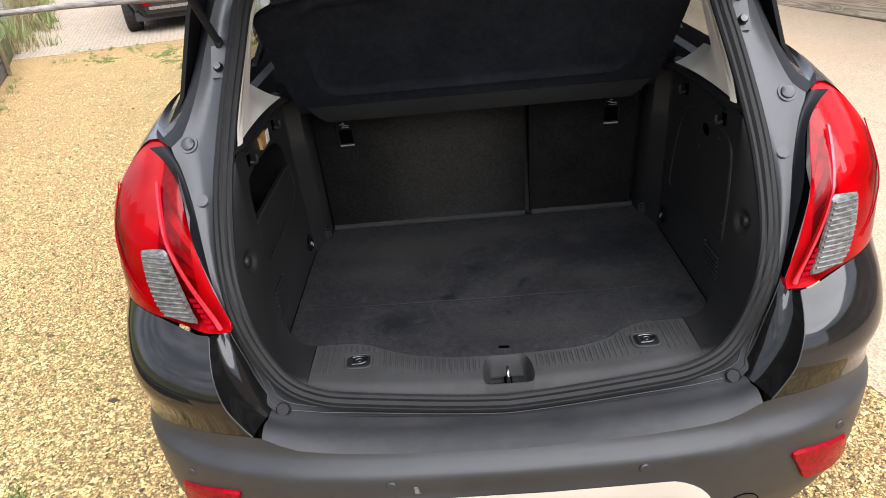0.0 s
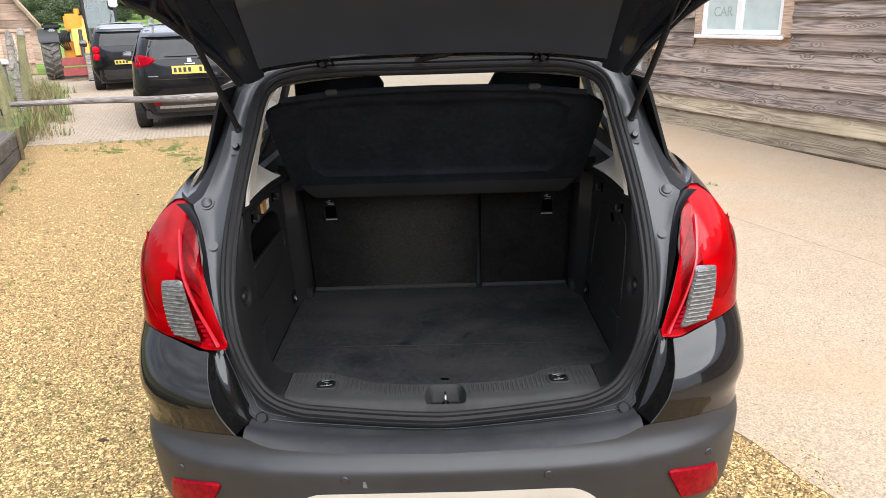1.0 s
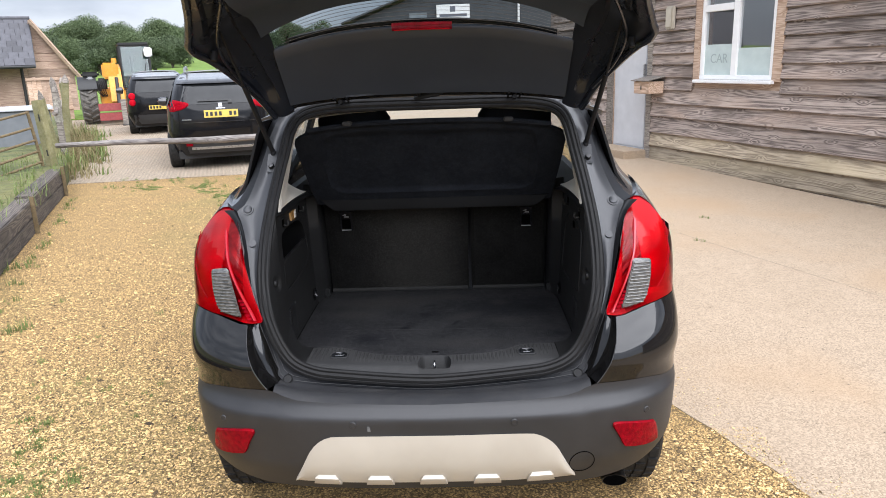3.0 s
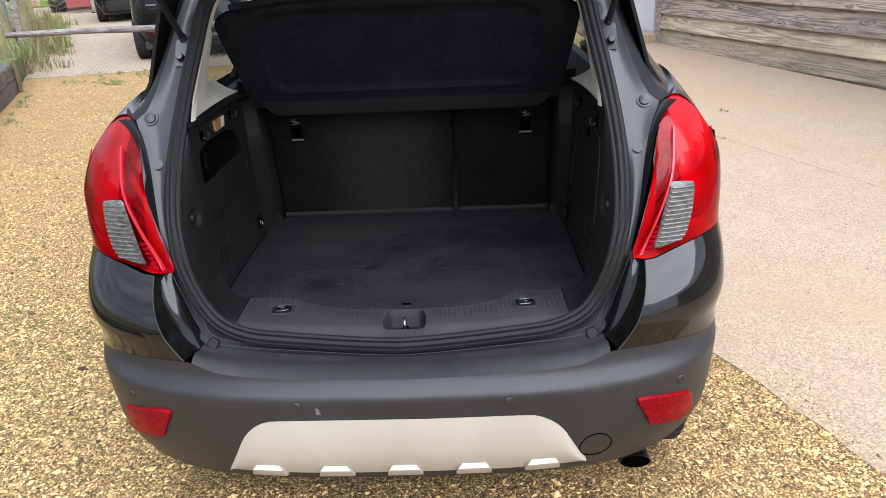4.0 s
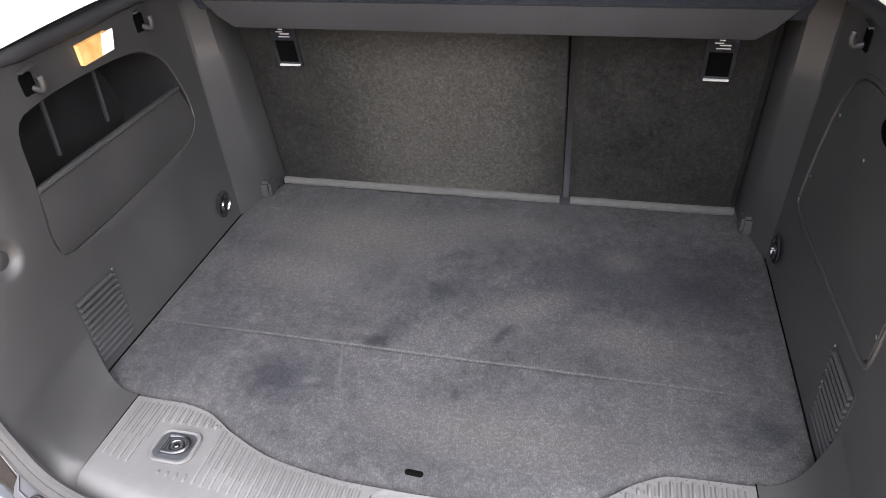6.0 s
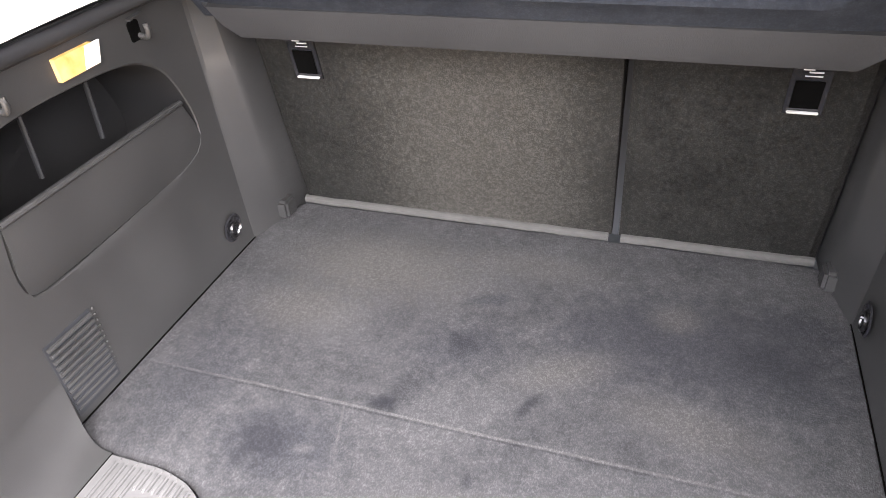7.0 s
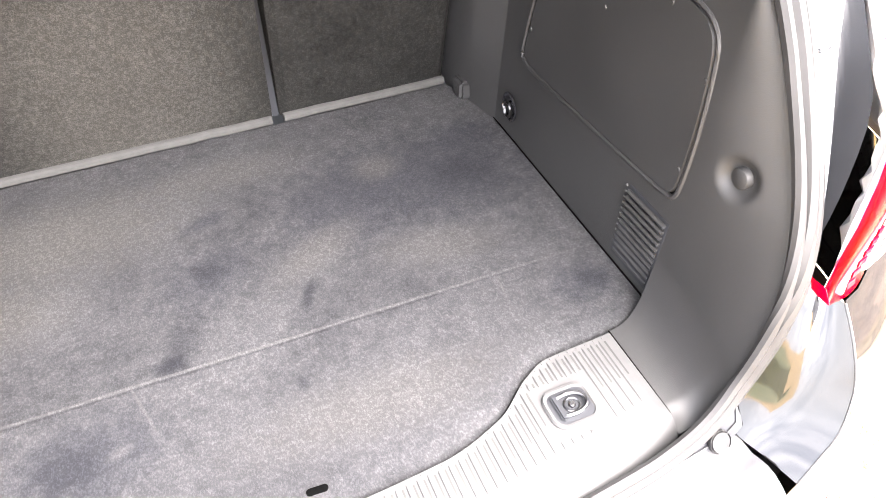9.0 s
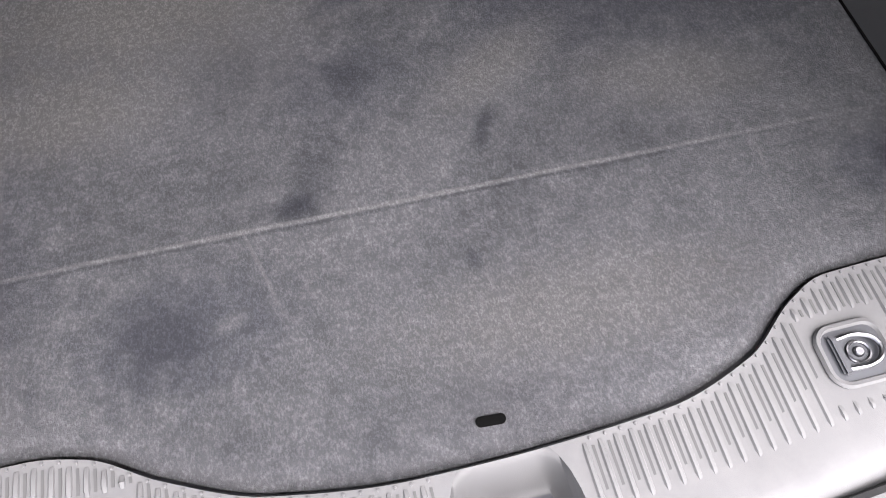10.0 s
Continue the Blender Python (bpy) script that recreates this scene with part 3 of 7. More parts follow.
        xb = float(np.interp(z, [.9173, .9328, .9545, 1.0102, 1.0722], [.7046, .7278, .7426, .7537, .7528]))
        part("rib", tube([(s * (xa + (xb - xa) * t), rear_y(xa + (xb - xa) * t, z + .004 * t) - .0225, z - .004 * t) for t in (0, .25, .5, .75, 1)], .0026, 6), bpy.data.materials["frosted_lamp_window"], clear)
    # pale inner strip, dark dashes and the fold of the lens
    strip = [(.611 - slip * .85 * (1 - t) + .105 * t + .010 * math.sin(math.pi * t), .905 + .284 * t) for t in np.linspace(0, 1, 19)]
    part("inner_strip", loft([[(s * (x + d), rear_y(x + d, z) - o, z) for x, z in strip] for d, o in ((.002, .008), (.005, .0145), (.011, .0150), (.014, .010))]), STRIP, lamp, "paler red inner strip")
    for k in range(6):
        z = .907 + .012 * k
        x = .627 - slip * .7 + .0058 * k
        part("dash", thick([[(s * (x + w), rear_y(x + w, z + h) - .0165, z + h) for w in (0, .008, .016)] for h in (0, .004, .008)], (0, .002, 0)), RED_DARK, lamp)
    # matt filler between lamp and door frame
    inner = flow([(.600, .900), (.623, .987), (.642, 1.068), (.667, 1.144), (.705, 1.214), (.746, 1.246)], 16)
    outer = flow([(.600, .905), (.622, .985), (.638, 1.06), (.654, 1.135), (.676, 1.20), (.703, 1.243)], 16)
    rows = []
    for p, q in zip(inner, outer):
        a, b = np.array((p[0], min(rear_y(p[0], p[1]) + .030, frame_y(q[1]) + .010), p[1])), np.array((q[0], frame_y(q[1]) + .012, q[1]))
        rows.append([(s * (a + (b - a) * t + np.array((0, .012 * math.sin(math.pi * t), 0)))[0], (a + (b - a) * t)[1] + .012 * math.sin(math.pi * t), (a + (b - a) * t)[2]) for t in np.linspace(0, 1, 7)])
    part("lamp_filler", loft(rows), BLACK, car)
    # folded gloss piece between bumper corner and sill
    ca = flow([(.629, .889), (.624, .85), (.614, .807), (.596, .761), (.570, .72), (.550, .697)], 14)
    cb = flow([(.600, .905), (.585, .86), (.568, .815), (.552, .765), (.537, .73), (.523, .70)], 14)
    rows = []
    for p, q in zip(ca, cb):
        a, b = np.array((p[0], rear_y(p[0], p[1]), p[1])), np.array((q[0], frame_y(q[1]) + .004, q[1]))
        rows.append([((a + (b - a) * t)[0] * s, (a + (b - a) * t)[1] + .014 * math.sin(math.pi * min(1, t * 1.4)), (a + (b - a) * t)[2] - .006 * math.sin(math.pi * t)) for t in np.linspace(0, 1, 9)])
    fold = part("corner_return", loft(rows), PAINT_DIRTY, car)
    # paler tubes stand in for the highlight along the panel gaps
    for e in (0, -1):
        part("edge_highlight", tube([r[e] for r in rows], .0016, 6), BUMPER, fold)
    # reflector
    rf = flow([(.602, .562), (.675, .552), (.742, .534), (.760, .528), (.775, .50), (.786, .45), (.78, .438), (.735, .44), (.66, .458), (.645, .468), (.625, .51)], 44, True)
    rows = [[skin(.69 + (p[0] - .69) * q, .498 + (p[1] - .498) * q, o) for p in rf] for q, o in ((0, .010), (.5, .010), (.94, .009), (1, .004), (1.0, -.01))]
    rows = [[(s * x, y, z) for x, y, z in r] for r in rows]
    part("reflector", loft(rows, round_u=True), REFLECT, car, "red reflector set into the bumper")

# door frame of the boot: painted channel, rubber seal
seal_half = [(0, .694), (.31, .711), (.42, .727), (.492, .767), (.539, .847), (.570, .955), (.581, 1.054), (.577, 1.175), (.561, 1.297), (.540, 1.41), (.519, 1.51), (.488, 1.557), (.42, 1.581), (.30, 1.590), (0, 1.590)]
ring = seal_half + [(-x, z) for x, z in reversed(seal_half[1:-1])]
ring = flow(ring, 240, True)


def frame_point(x, z, off=0.0):
    lift = .022 * max(0, 1 - abs(x) / .5) + .011 * step_to(.80, .70, z) if z < .80 else 0
    crown = .03 * (1 - (x / .55) ** 2) if z > 1.56 else 0
    return np.array((x, frame_y(z) - off - lift + crown, z))


cx0, cz0 = 0.0, 1.14


def grown(d, off):
    out = []
    n = len(ring)
    for i in range(n):
        t = ring[(i + 1) % n] - ring[i - 1]
        nrm = np.array((t[1], -t[0]))
        nrm /= np.linalg.norm(nrm)
        if nrm @ (ring[i] - np.array((cx0, cz0))) < 0:
            nrm = -nrm
        q = ring[i] + nrm * d
        out.append(frame_point(q[0], q[1], off))
    return out


seal = part("boot_seal", merge(tube(grown(.0145, .004), .010, 8, True), tube(grown(0, .010), .011, 8, True)), RUBBER, car, "double-lipped black rubber boot seal")
part("seal_lip", tube(grown(-.0145, .012), .0078, 8, True), RUBBER, seal)
outer_half = [(0, .657), (.31, .672), (.45, .682), (.523, .698), (.552, .765), (.585, .86), (.600, .905), (.622, .985), (.638, 1.06), (.654, 1.135), (.676, 1.20), (.698, 1.243), (.672, 1.262), (.640, 1.334), (.612, 1.434), (.595, 1.50), (.560, 1.567), (.48, 1.605), (.30, 1.622), (0, 1.628)]
oring = flow(outer_half + [(-x, z) for x, z in reversed(outer_half[1:-1])], 240, True)
inner_ring = grown(.018, -.004)
rows = []
for t in np.linspace(0, 1, 8):
    row = []
    for i in range(240):
        best = oring[i]
        a = inner_ring[i]
        b = frame_point(best[0], best[1]) + np.array((0, .012 if best[1] > .72 else -.004, 0))
        q = a + (b - a) * t
        row.append(q + np.array((0, .010 * math.sin(math.pi * t), 0)))
    rows.append(row)
# Below this height the frame stays black, without the painted sky grey.
low = max(i for i in range(120) if oring[i][1] < .90)
part("boot_frame", loft([r[low:240 - low + 1] for r in rows]), CHANNEL, car, "glossy black painted boot opening frame")
strip_low = part("sill_strip", loft([[r[i % 240] for i in range(-low, low + 1)] for r in rows]), BLACK, car, "black strip under the boot seal")
for t in (4, 6):
    part("strip_ridge", tube([rows[t][i % 240] + np.array((0, -.001, .0015)) for i in range(2 - low, low - 1)], .0014, 6), BUMPER, strip_low)
side_x = curve1([1.0, 1.1, 1.18, 1.25, 1.30, 1.38, 1.47, 1.56, 1.62], [.865, .86, .835, .79, .752, .722, .694, .655, .60])
# closed panel behind the lamps and the frame
for s in (1, -1):
    rows = []
    for x, z in flow([(.50, .60), (.525, .698), (.552, .765), (.585, .86), (.600, .905), (.630, .985), (.650, 1.06), (.668, 1.135), (.680, 1.175), (.688, 1.215), (.690, 1.240)], 18):
        y, most = frame_y(z), min(.845, side_x(max(z, 1.0)) - .012)
        rows.append([(s * min(x + d, most), y + o, z) for d, o in ((-.035, .035), (.0, .045), (.04, .07), (.10, .14), (.15, .20), (.24, .26))])
    part("inner_panel", thick(rows, (0, .01, 0)), BLACK, car)
for s in (1, -1):
    for x, z, r in ((.661, 1.245, .021), (.634, 1.137, .016), (.500, .698, .016)):
        y = frame_y(z) + .013 if z > .75 else .058
        m = Matrix.Translation((s * x, y + .004, z)) @ pose(0, 0, 0, 52, 0, 0)
        part("rubber_stop" if r > .02 else "blanking_plug", lathe([(0, .007), (r * .62, .007), (r * .7, .006), (r * .74, .002), (r, .002), (r, -.004)] if r > .02 else [(0, .0015), (r * .84, .0015), (r * .87, -.003), (r * .94, -.003), (r * .97, .0012), (r, .001), (r, -.004)], 24, m), CHANNEL if z > .75 else RUBBER, car)
    # gas strut with its bracket
    foot, top = np.array((s * .582, .455, 1.437)), np.array((s * .64, .135, 1.885))
    mid = foot + (top - foot) * .55
    strut = part("gas_strut", tube([foot, mid], .0088, 12), BLACK, car, "black gas strut with a steel rod")
    part("rod", tube([mid, top], .0045, 8), BLACK, strut)
    part("ball_joint", lathe([(0, .014), (.008, .011), (.0105, 0), (.008, -.011), (0, -.014)], 14, Matrix.Translation(foot)), BLACK, strut)
    part("ball_joint", lathe([(0, .018), (.012, .014), (.015, 0), (.012, -.014), (0, -.018)], 14, Matrix.Translation(top)), BLACK, strut)
    br = part("strut_bracket", thick([[(s * .584 + a, frame_y(z) + .010, z) for a in (-.017, -.006, .006, .017)] for z in (1.368, 1.39, 1.41, 1.43)], (0, .006, 0)), CHANNEL, car)
    part("bolt", lathe([(0, .014), (.008, .014), (.011, .008), (.011, 0)], 10, Matrix.Translation((s * .584, frame_y(1.387) + .010, 1.387)) @ pose(0, 0, 0, 55, 0, 0)), DARK_STEEL, br)

# flanks, roof and glass
WHEELS = ((.62, .335), (3.17, .335))


def flank_bottom(y):
    z = .24
    for wy, wz in WHEELS:
        if abs(y - wy) < .385:
            z = max(z, wz + math.sqrt(.385 ** 2 - (y - wy) ** 2))
    return z


def narrow(y):
    return 1 - .0 * y - .16 * max(0, (y - 3.4) / .8) ** 2.2


ys = sorted(set([.43, .475, .50, .54, .6] + [.4 + .06 * k for k in range(3, 63)]))
for s in (1, -1):
    rows = []
    for y in ys:
        zb = flank_bottom(y)
        zt = 1.13 - .04 * max(0, y - 2.9) - .16 * max(0, y - 3.6) ** 2
        rows.append([(s * rear_half(min(1.05, zb + (zt - zb) * k / 12)) * 1.008 * narrow(y) * (1 - .02 * (k / 12) ** 4), y, zb + (zt - zb) * k / 12) for k in range(13)])
    part("flank", loft(rows), PAINT, car)
    for wy, wz in WHEELS:
        arch = [(s * .882 * narrow(wy), wy + .40 * math.cos(a), wz + .40 * math.sin(a)) for a in np.linspace(-.15, 1.75 if wy < 1 else math.pi + .15, 24)]
        part("wheel_arch", tube(arch, .022, 8), BUMPER, car)
    # rear pillar and shoulder, wrapped from the boot frame round to the side, with a black drip channel
    ends = []
    for q in flow([(.50, 1.60), (.560, 1.567), (.595, 1.50), (.612, 1.434), (.640, 1.334), (.672, 1.262), (.700, 1.243)], 14):
        ends.append(((q[0], frame_y(q[1]) + .012, q[1]), (side_x(min(q[1], 1.6)) + .03 * max(0, 1 - (q[1] - 1.243) / .16), .80, q[1])))
    for x, z in flow([(.747, 1.250), (.776, 1.244), (.806, 1.218), (.838, 1.176), (.866, 1.13)], 8):
        ends.append(((x, rear_y(x, z) + .004, z), (max(x + .006, min(.872, side_x(z) + .03)), .80, z + .012)))

    def wrap(e, t):
        a, b = e
        k = math.sin(math.pi / 2 * t) ** .8
        return (s * (a[0] + (b[0] - a[0]) * k), a[1] + (b[1] - a[1]) * t, a[2] + (b[2] - a[2]) * t + .004 * math.sin(math.pi * t))
    part("drip_channel", loft([[wrap(e, t) for t in np.linspace(0, .16, 5)] for e in ends[:15]]), BLACK, car)
    part("rear_pillar", loft([[wrap(e, t) for t in np.linspace(.16 if i < 14 else 0, 1, 13)] for i, e in enumerate(ends)]), PAINT, car)
    rows = [[(s * side_x(z), y, z) for z in (1.15, 1.19, 1.25, 1.32, 1.40, 1.48, 1.53)] for y in (.80, 1.1, 1.5, 1.9, 2.25)]
    rows += [[(s * side_x(z), y + (1.53 - z) * 1.3, z) for z in (1.15, 1.19, 1.25, 1.32, 1.40, 1.48, 1.53)] for y in (2.4,)]
    g = part("side_window", loft(rows if s > 0 else rows[::-1]), GLASS_DARK, car, "dark tinted side glass")
    for y in (.95, 1.72):
        part("door_pillar", thick([[(s * (side_x(z) + .004), y + w, z) for w in (-.05, 0, .05)] for z in (1.13, 1.25, 1.38, 1.53)], (-s * .02, 0, 0)), BLACK, car)
    part("roof_rail", tube([(s * .60, .70, 1.635), (s * .60, .8, 1.665), (s * .60, 1.4, 1.68), (s * .60, 2.1, 1.665), (s * .60, 2.2, 1.635)], .014, 8), BLACK, car)
    part("side_mirror", lathe([(0, -.09), (.06, -.08), (.085, -.03), (.085, .03), (.05, .07), (0, .08)], 16, Matrix.Translation((s * .98, 2.62, 1.12)) @ pose(0, 0, 0, 0, 90, 0)), PAINT, car)
rows = []
for y in (.585, .66, .8, 1.1, 1.5, 1.9, 2.25, 2.45):
    top = 1.640 + .018 * math.sin(math.pi * min(1, (y - .5) / 2.2)) - .012 * max(0, (.8 - y) / .25)
    rows.append([(x, y if y > .6 else .575 + .03 * (1 - (x / .6) ** 2), top - .085 * abs(x / .66) ** 3.2) for x in np.linspace(-.66, .66, 17)])
part("roof", thick(rows, (0, 0, -.02)), PAINT, car)
part("windscreen", loft([[(x * (1 + .18 * t), 2.42 + .72 * t - .09 * (x / .6) ** 2, 1.60 - .50 * t - .03 * (x / .6) ** 2) for x in np.linspace(-.6, .6, 9)] for t in np.linspace(1, 0, 6)]), GLASS_CLEAR, car)
part("bonnet", thick([[(x * (1 - .10 * t), 3.05 + 1.02 * t, 1.10 - .10 * t - .20 * t ** 4 - .05 * (x / .8) ** 4) for x in np.linspace(-.84, .84, 13)] for t in np.linspace(0, 1, 9)], (0, 0, -.03)), PAINT, car)
part("front_bumper", thick([[(.80 * math.sin(a), 3.62 + .48 * math.cos(a) ** .6 if math.cos(a) > 0 else 3.62, z) for a in np.linspace(-1.57, 1.57, 25)] for z in (.24, .4, .6, .8, .92)], (0, -.03, 0)), BUMPER, car)


def wheel(x, y, z, s):
    w = thing("wheel", "", "")
    w.parent = car
    m = Matrix.Translation((x, y, z)) @ pose(0, 0, 0, 0, s * 90, 0)
    r = .335
    part("tyre", lathe([(.22, -.105), (.26, -.112), (.30, -.108), (.325, -.09), (r, -.06), (r, 0), (r, .06), (.325, .09), (.30, .108), (.26, .112), (.22, .105)], 48, m), TYRE, w)
    blocks = []
    for k in range(36):
        for lane in (-.066, -.022, .022, .066):
            b = box(-.004, .005, -.022, .022, -.017, .017)
            b.transform(m @ pose(0, 0, 0, 0, 0, 10 * k + (5 if abs(lane) > .03 else 0)) @ Matrix.Translation((r, 0, lane)))
            blocks.append(b)
    part("tread", merge(*blocks), TYRE, w)
    part("rim", lathe([(0, .05), (.05, .06), (.07, .03), (.2, .02), (.215, .09), (.225, .10), (.22, -.1), (.15, -.1), (0, -.05)], 32, m), STEEL, w)


for wy, wz in WHEELS:
    for s in (1, -1):
        wheel(s * .775, wy, wz, s)
part("underbody", box(-.56, .56, .25, 4.0, .22, .42, .02), BLACK, car)
flat_pipe = Matrix.Translation((.63, .0, .30)) @ Matrix.Diagonal((1.25, 1, .62, 1)) @ Matrix.Translation((-.63, 0, -.30))
pipe = tube([(.63, .55, .30), (.63, .2, .30), (.63, .03, .30)], .036, 24)
pipe.transform(flat_pipe)
exh = part("exhaust_pipe", pipe, DARK_STEEL, car, "dark chrome oval exhaust tip")
part("bore", lathe([(0, 0), (.0325, 0)], 24, flat_pipe @ Matrix.Translation((.63, .0285, .30)) @ pose(0, 0, 0, 90, 0, 0)), VOID, exh)


# ---- inside the boot ----
def carpet(name, a, b, fleck, scale, marks=(), spread=(.40, .60)):
    m, n, l, p = shader(name)
    tc = n.new("ShaderNodeTexCoord")
    n1, n2, n3, n4, n5 = (n.new("ShaderNodeTexNoise") for _ in range(5))
    lie = n.new("ShaderNodeMapping")
    lie.inputs["Scale"].default_value, lie.inputs["Rotation"].default_value = (1, .55, 1), (0, 0, .5)
    l.new(tc.outputs["Object"], lie.inputs["Vector"])
    for q, sc, de, ro in ((n1, scale, 4, .55), (n2, scale * 6, 5, .6), (n3, 480, 4, .78), (n4, 1700, 2, .6), (n5, 150, 5, .75)):
        q.inputs["Scale"].default_value, q.inputs["Detail"].default_value, q.inputs["Roughness"].default_value = sc, de, ro
        l.new((lie if q in (n3, n4) else tc).outputs["Vector" if q in (n3, n4) else "Object"], q.inputs["Vector"])
    r1 = ramp(n, spread[0], a, spread[1], b)
    add = n.new("ShaderNodeMath")
    add.operation, add.use_clamp = "MULTIPLY_ADD", True
    l.new(n2.outputs["Fac"], add.inputs[0])
    add.inputs[1].default_value = .48
    sub = n.new("ShaderNodeMath")
    sub.operation = "MULTIPLY"
    sub.inputs[1].default_value = .52
    l.new(n1.outputs["Fac"], sub.inputs[0])
    l.new(sub.outputs["Value"], add.inputs[2])
    l.new(add.outputs["Value"], r1.inputs["Fac"])
    mx, mr = n.new("ShaderNodeMixRGB"), n.new("ShaderNodeMapRange")
    mr.inputs["From Min"].default_value, mr.inputs["From Max"].default_value, mr.inputs["To Max"].default_value = .45, .72, .56
    speck = n.new("ShaderNodeMath")
    speck.operation = "MULTIPLY_ADD"
    l.new(n5.outputs["Fac"], speck.inputs[0])
    speck.inputs[1].default_value = .75
    l.new(n3.outputs["Fac"], speck.inputs[2])
    speck2 = n.new("ShaderNodeMath")
    speck2.operation, speck2.inputs[1].default_value = "SUBTRACT", .375
    l.new(speck.outputs["Value"], speck2.inputs[0])
    l.new(speck2.outputs["Value"], mr.inputs["Value"])
    l.new(mr.outputs["Result"], mx.inputs["Fac"])
    ground = r1.outputs["Color"]
    for x, y, rx, ry, turn, power, tone in marks:
        # a soft-edged patch with a ragged outline
        at, far, edge, soak = n.new("ShaderNodeMapping"), n.new("ShaderNodeVectorMath"), n.new("ShaderNodeMath"), n.new("ShaderNodeMapRange")
        at.vector_type = "TEXTURE"
        at.inputs["Location"].default_value, at.inputs["Rotation"].default_value, at.inputs["Scale"].default_value = (x, y, 0), (0, 0, radians(turn)), (rx, ry, 1000)
        l.new(tc.outputs["Object"], at.inputs["Vector"])
        far.operation = "LENGTH"
        l.new(at.outputs["Vector"], far.inputs[0])
        edge.operation, edge.inputs[1].default_value = "MULTIPLY_ADD", 1.1
        l.new(n2.outputs["Fac"], edge.inputs[0])
        l.new(far.outputs["Value"], edge.inputs[2])
        soak.interpolation_type = "SMOOTHSTEP"
        soak.inputs["From Min"].default_value, soak.inputs["From Max"].default_value = .75, 1.75
        soak.inputs["To Min"].default_value, soak.inputs["To Max"].default_value = power, 0
        l.new(edge.outputs["Value"], soak.inputs["Value"])
        tint = n.new("ShaderNodeMixRGB")
        l.new(soak.outputs["Result"], tint.inputs["Fac"])
        l.new(ground, tint.inputs["Color1"])
        tint.inputs["Color2"].default_value = (*tone, 1)
        ground = tint.outputs["Color"]
    l.new(ground, mx.inputs["Color1"])
    lift = n.new("ShaderNodeMixRGB")
    lift.blend_type, lift.inputs["Fac"].default_value = "MULTIPLY", 1
    l.new(ground, lift.inputs["Color1"])
    lift.inputs["Color2"].default_value = tuple(f / c * 1.15 for f, c in zip(fleck, b)) + (1,)
    l.new(lift.outputs["Color"], mx.inputs["Color2"])
    l.new(mx.outputs["Color"], p.inputs["Base Color"])
    p.inputs["Roughness"].default_value, p.inputs["Specular IOR Level"].default_value = .98, .02
    hs, bp = n.new("ShaderNodeMath"), n.new("ShaderNodeBump")
    l.new(n3.outputs["Fac"], hs.inputs[0])
    l.new(n4.outputs["Fac"], hs.inputs[1])
    bp.inputs["Strength"].default_value, bp.inputs["Distance"].default_value = 1.0, .0024
    l.new(hs.outputs["Value"], bp.inputs["Height"])
    l.new(bp.outputs["Normal"], p.inputs["Normal"])
    return m


STAIN_AND_SHADE, DUSTY, BLUISH, FLUFF = (.009, .0091, .0108), (.036, .0347, .0332), (.0148, .015, .0174), (.046, .0455, .045)
# Real stains, plus a thin dark line painted as the fold's shadow at y .409.
STAINS_AND_SHADE = [(.36, .65, .24, .16, 0, .7, BLUISH), (.40, .648, .07, .045, 0, .5, STAIN_AND_SHADE), (.20, .66, .16, .12, 10, .6, BLUISH), (-.245, .74, .22, .11, 0, .7, DUSTY), (-.04, .575, .10, .07, 30, .6, BLUISH), (-.120, .432, .030, .022, 0, .85, STAIN_AND_SHADE), (-.095, .470, .028, .060, -22, .45, STAIN_AND_SHADE), (-.044, .580, .03, .03, 40, .6, STAIN_AND_SHADE), (-.235, .330, .115, .075, 0, .8, BLUISH), (-.255, .325, .05, .05, 0, .55, STAIN_AND_SHADE), (.080, .476, .012, .034, -28, .7, STAIN_AND_SHADE), (.47, .345, .07, .05, 0, .75, BLUISH), (.475, .345, .03, .02, -30, .4, STAIN_AND_SHADE), (.27, .715, .05, .04, 0, .5, DUSTY), (.446, .745, .08, .05, 0, .6, BLUISH), (-.42, .42, .10, .16, 0, .5, BLUISH), (-.195, .327, .022, .012, 20, .3, FLUFF), (.12, .27, .22, .06, 0, .4, DUSTY), (-.33, .60, .12, .07, 0, .55, DUSTY), (.035, .337, .010, .014, 0, .65, STAIN_AND_SHADE), (.12, .56, .10, .04, 30, .45, DUSTY), (.30, .50, .12, .05, -10, .4, DUSTY), (-.03, .690, .05, .02, 20, .6, BLUISH), (.02, .80, .16, .05, 0, .45, DUSTY), (-.02, .4135, .62, .0036, -.7, .55, FLUFF), (-.02, .4090, .62, .0030, -.7, .4, STAIN_AND_SHADE), (-.16, .370, .062, .0024, -74, .35, FLUFF), (.346, .377, .036, .0024, 84, .3, FLUFF)]
CARPET = carpet("grey_boot_carpet", (0.0158, 0.0158, 0.0170), (0.0305, 0.0304, 0.0316), (0.066, 0.0658, 0.068), 8, STAINS_AND_SHADE, (.30, .64))
# One broad paler patch in the middle of the wide seat back.
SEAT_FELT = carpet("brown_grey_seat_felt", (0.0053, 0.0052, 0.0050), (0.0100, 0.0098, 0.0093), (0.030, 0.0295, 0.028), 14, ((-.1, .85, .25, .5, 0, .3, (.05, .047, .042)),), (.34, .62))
HEM = mat("felt_hem", (0.0100, 0.0098, 0.0092), (0.0175, 0.0171, 0.0160), 60, .9, bump=.6, grain=500)
FLOOR_Z = .733
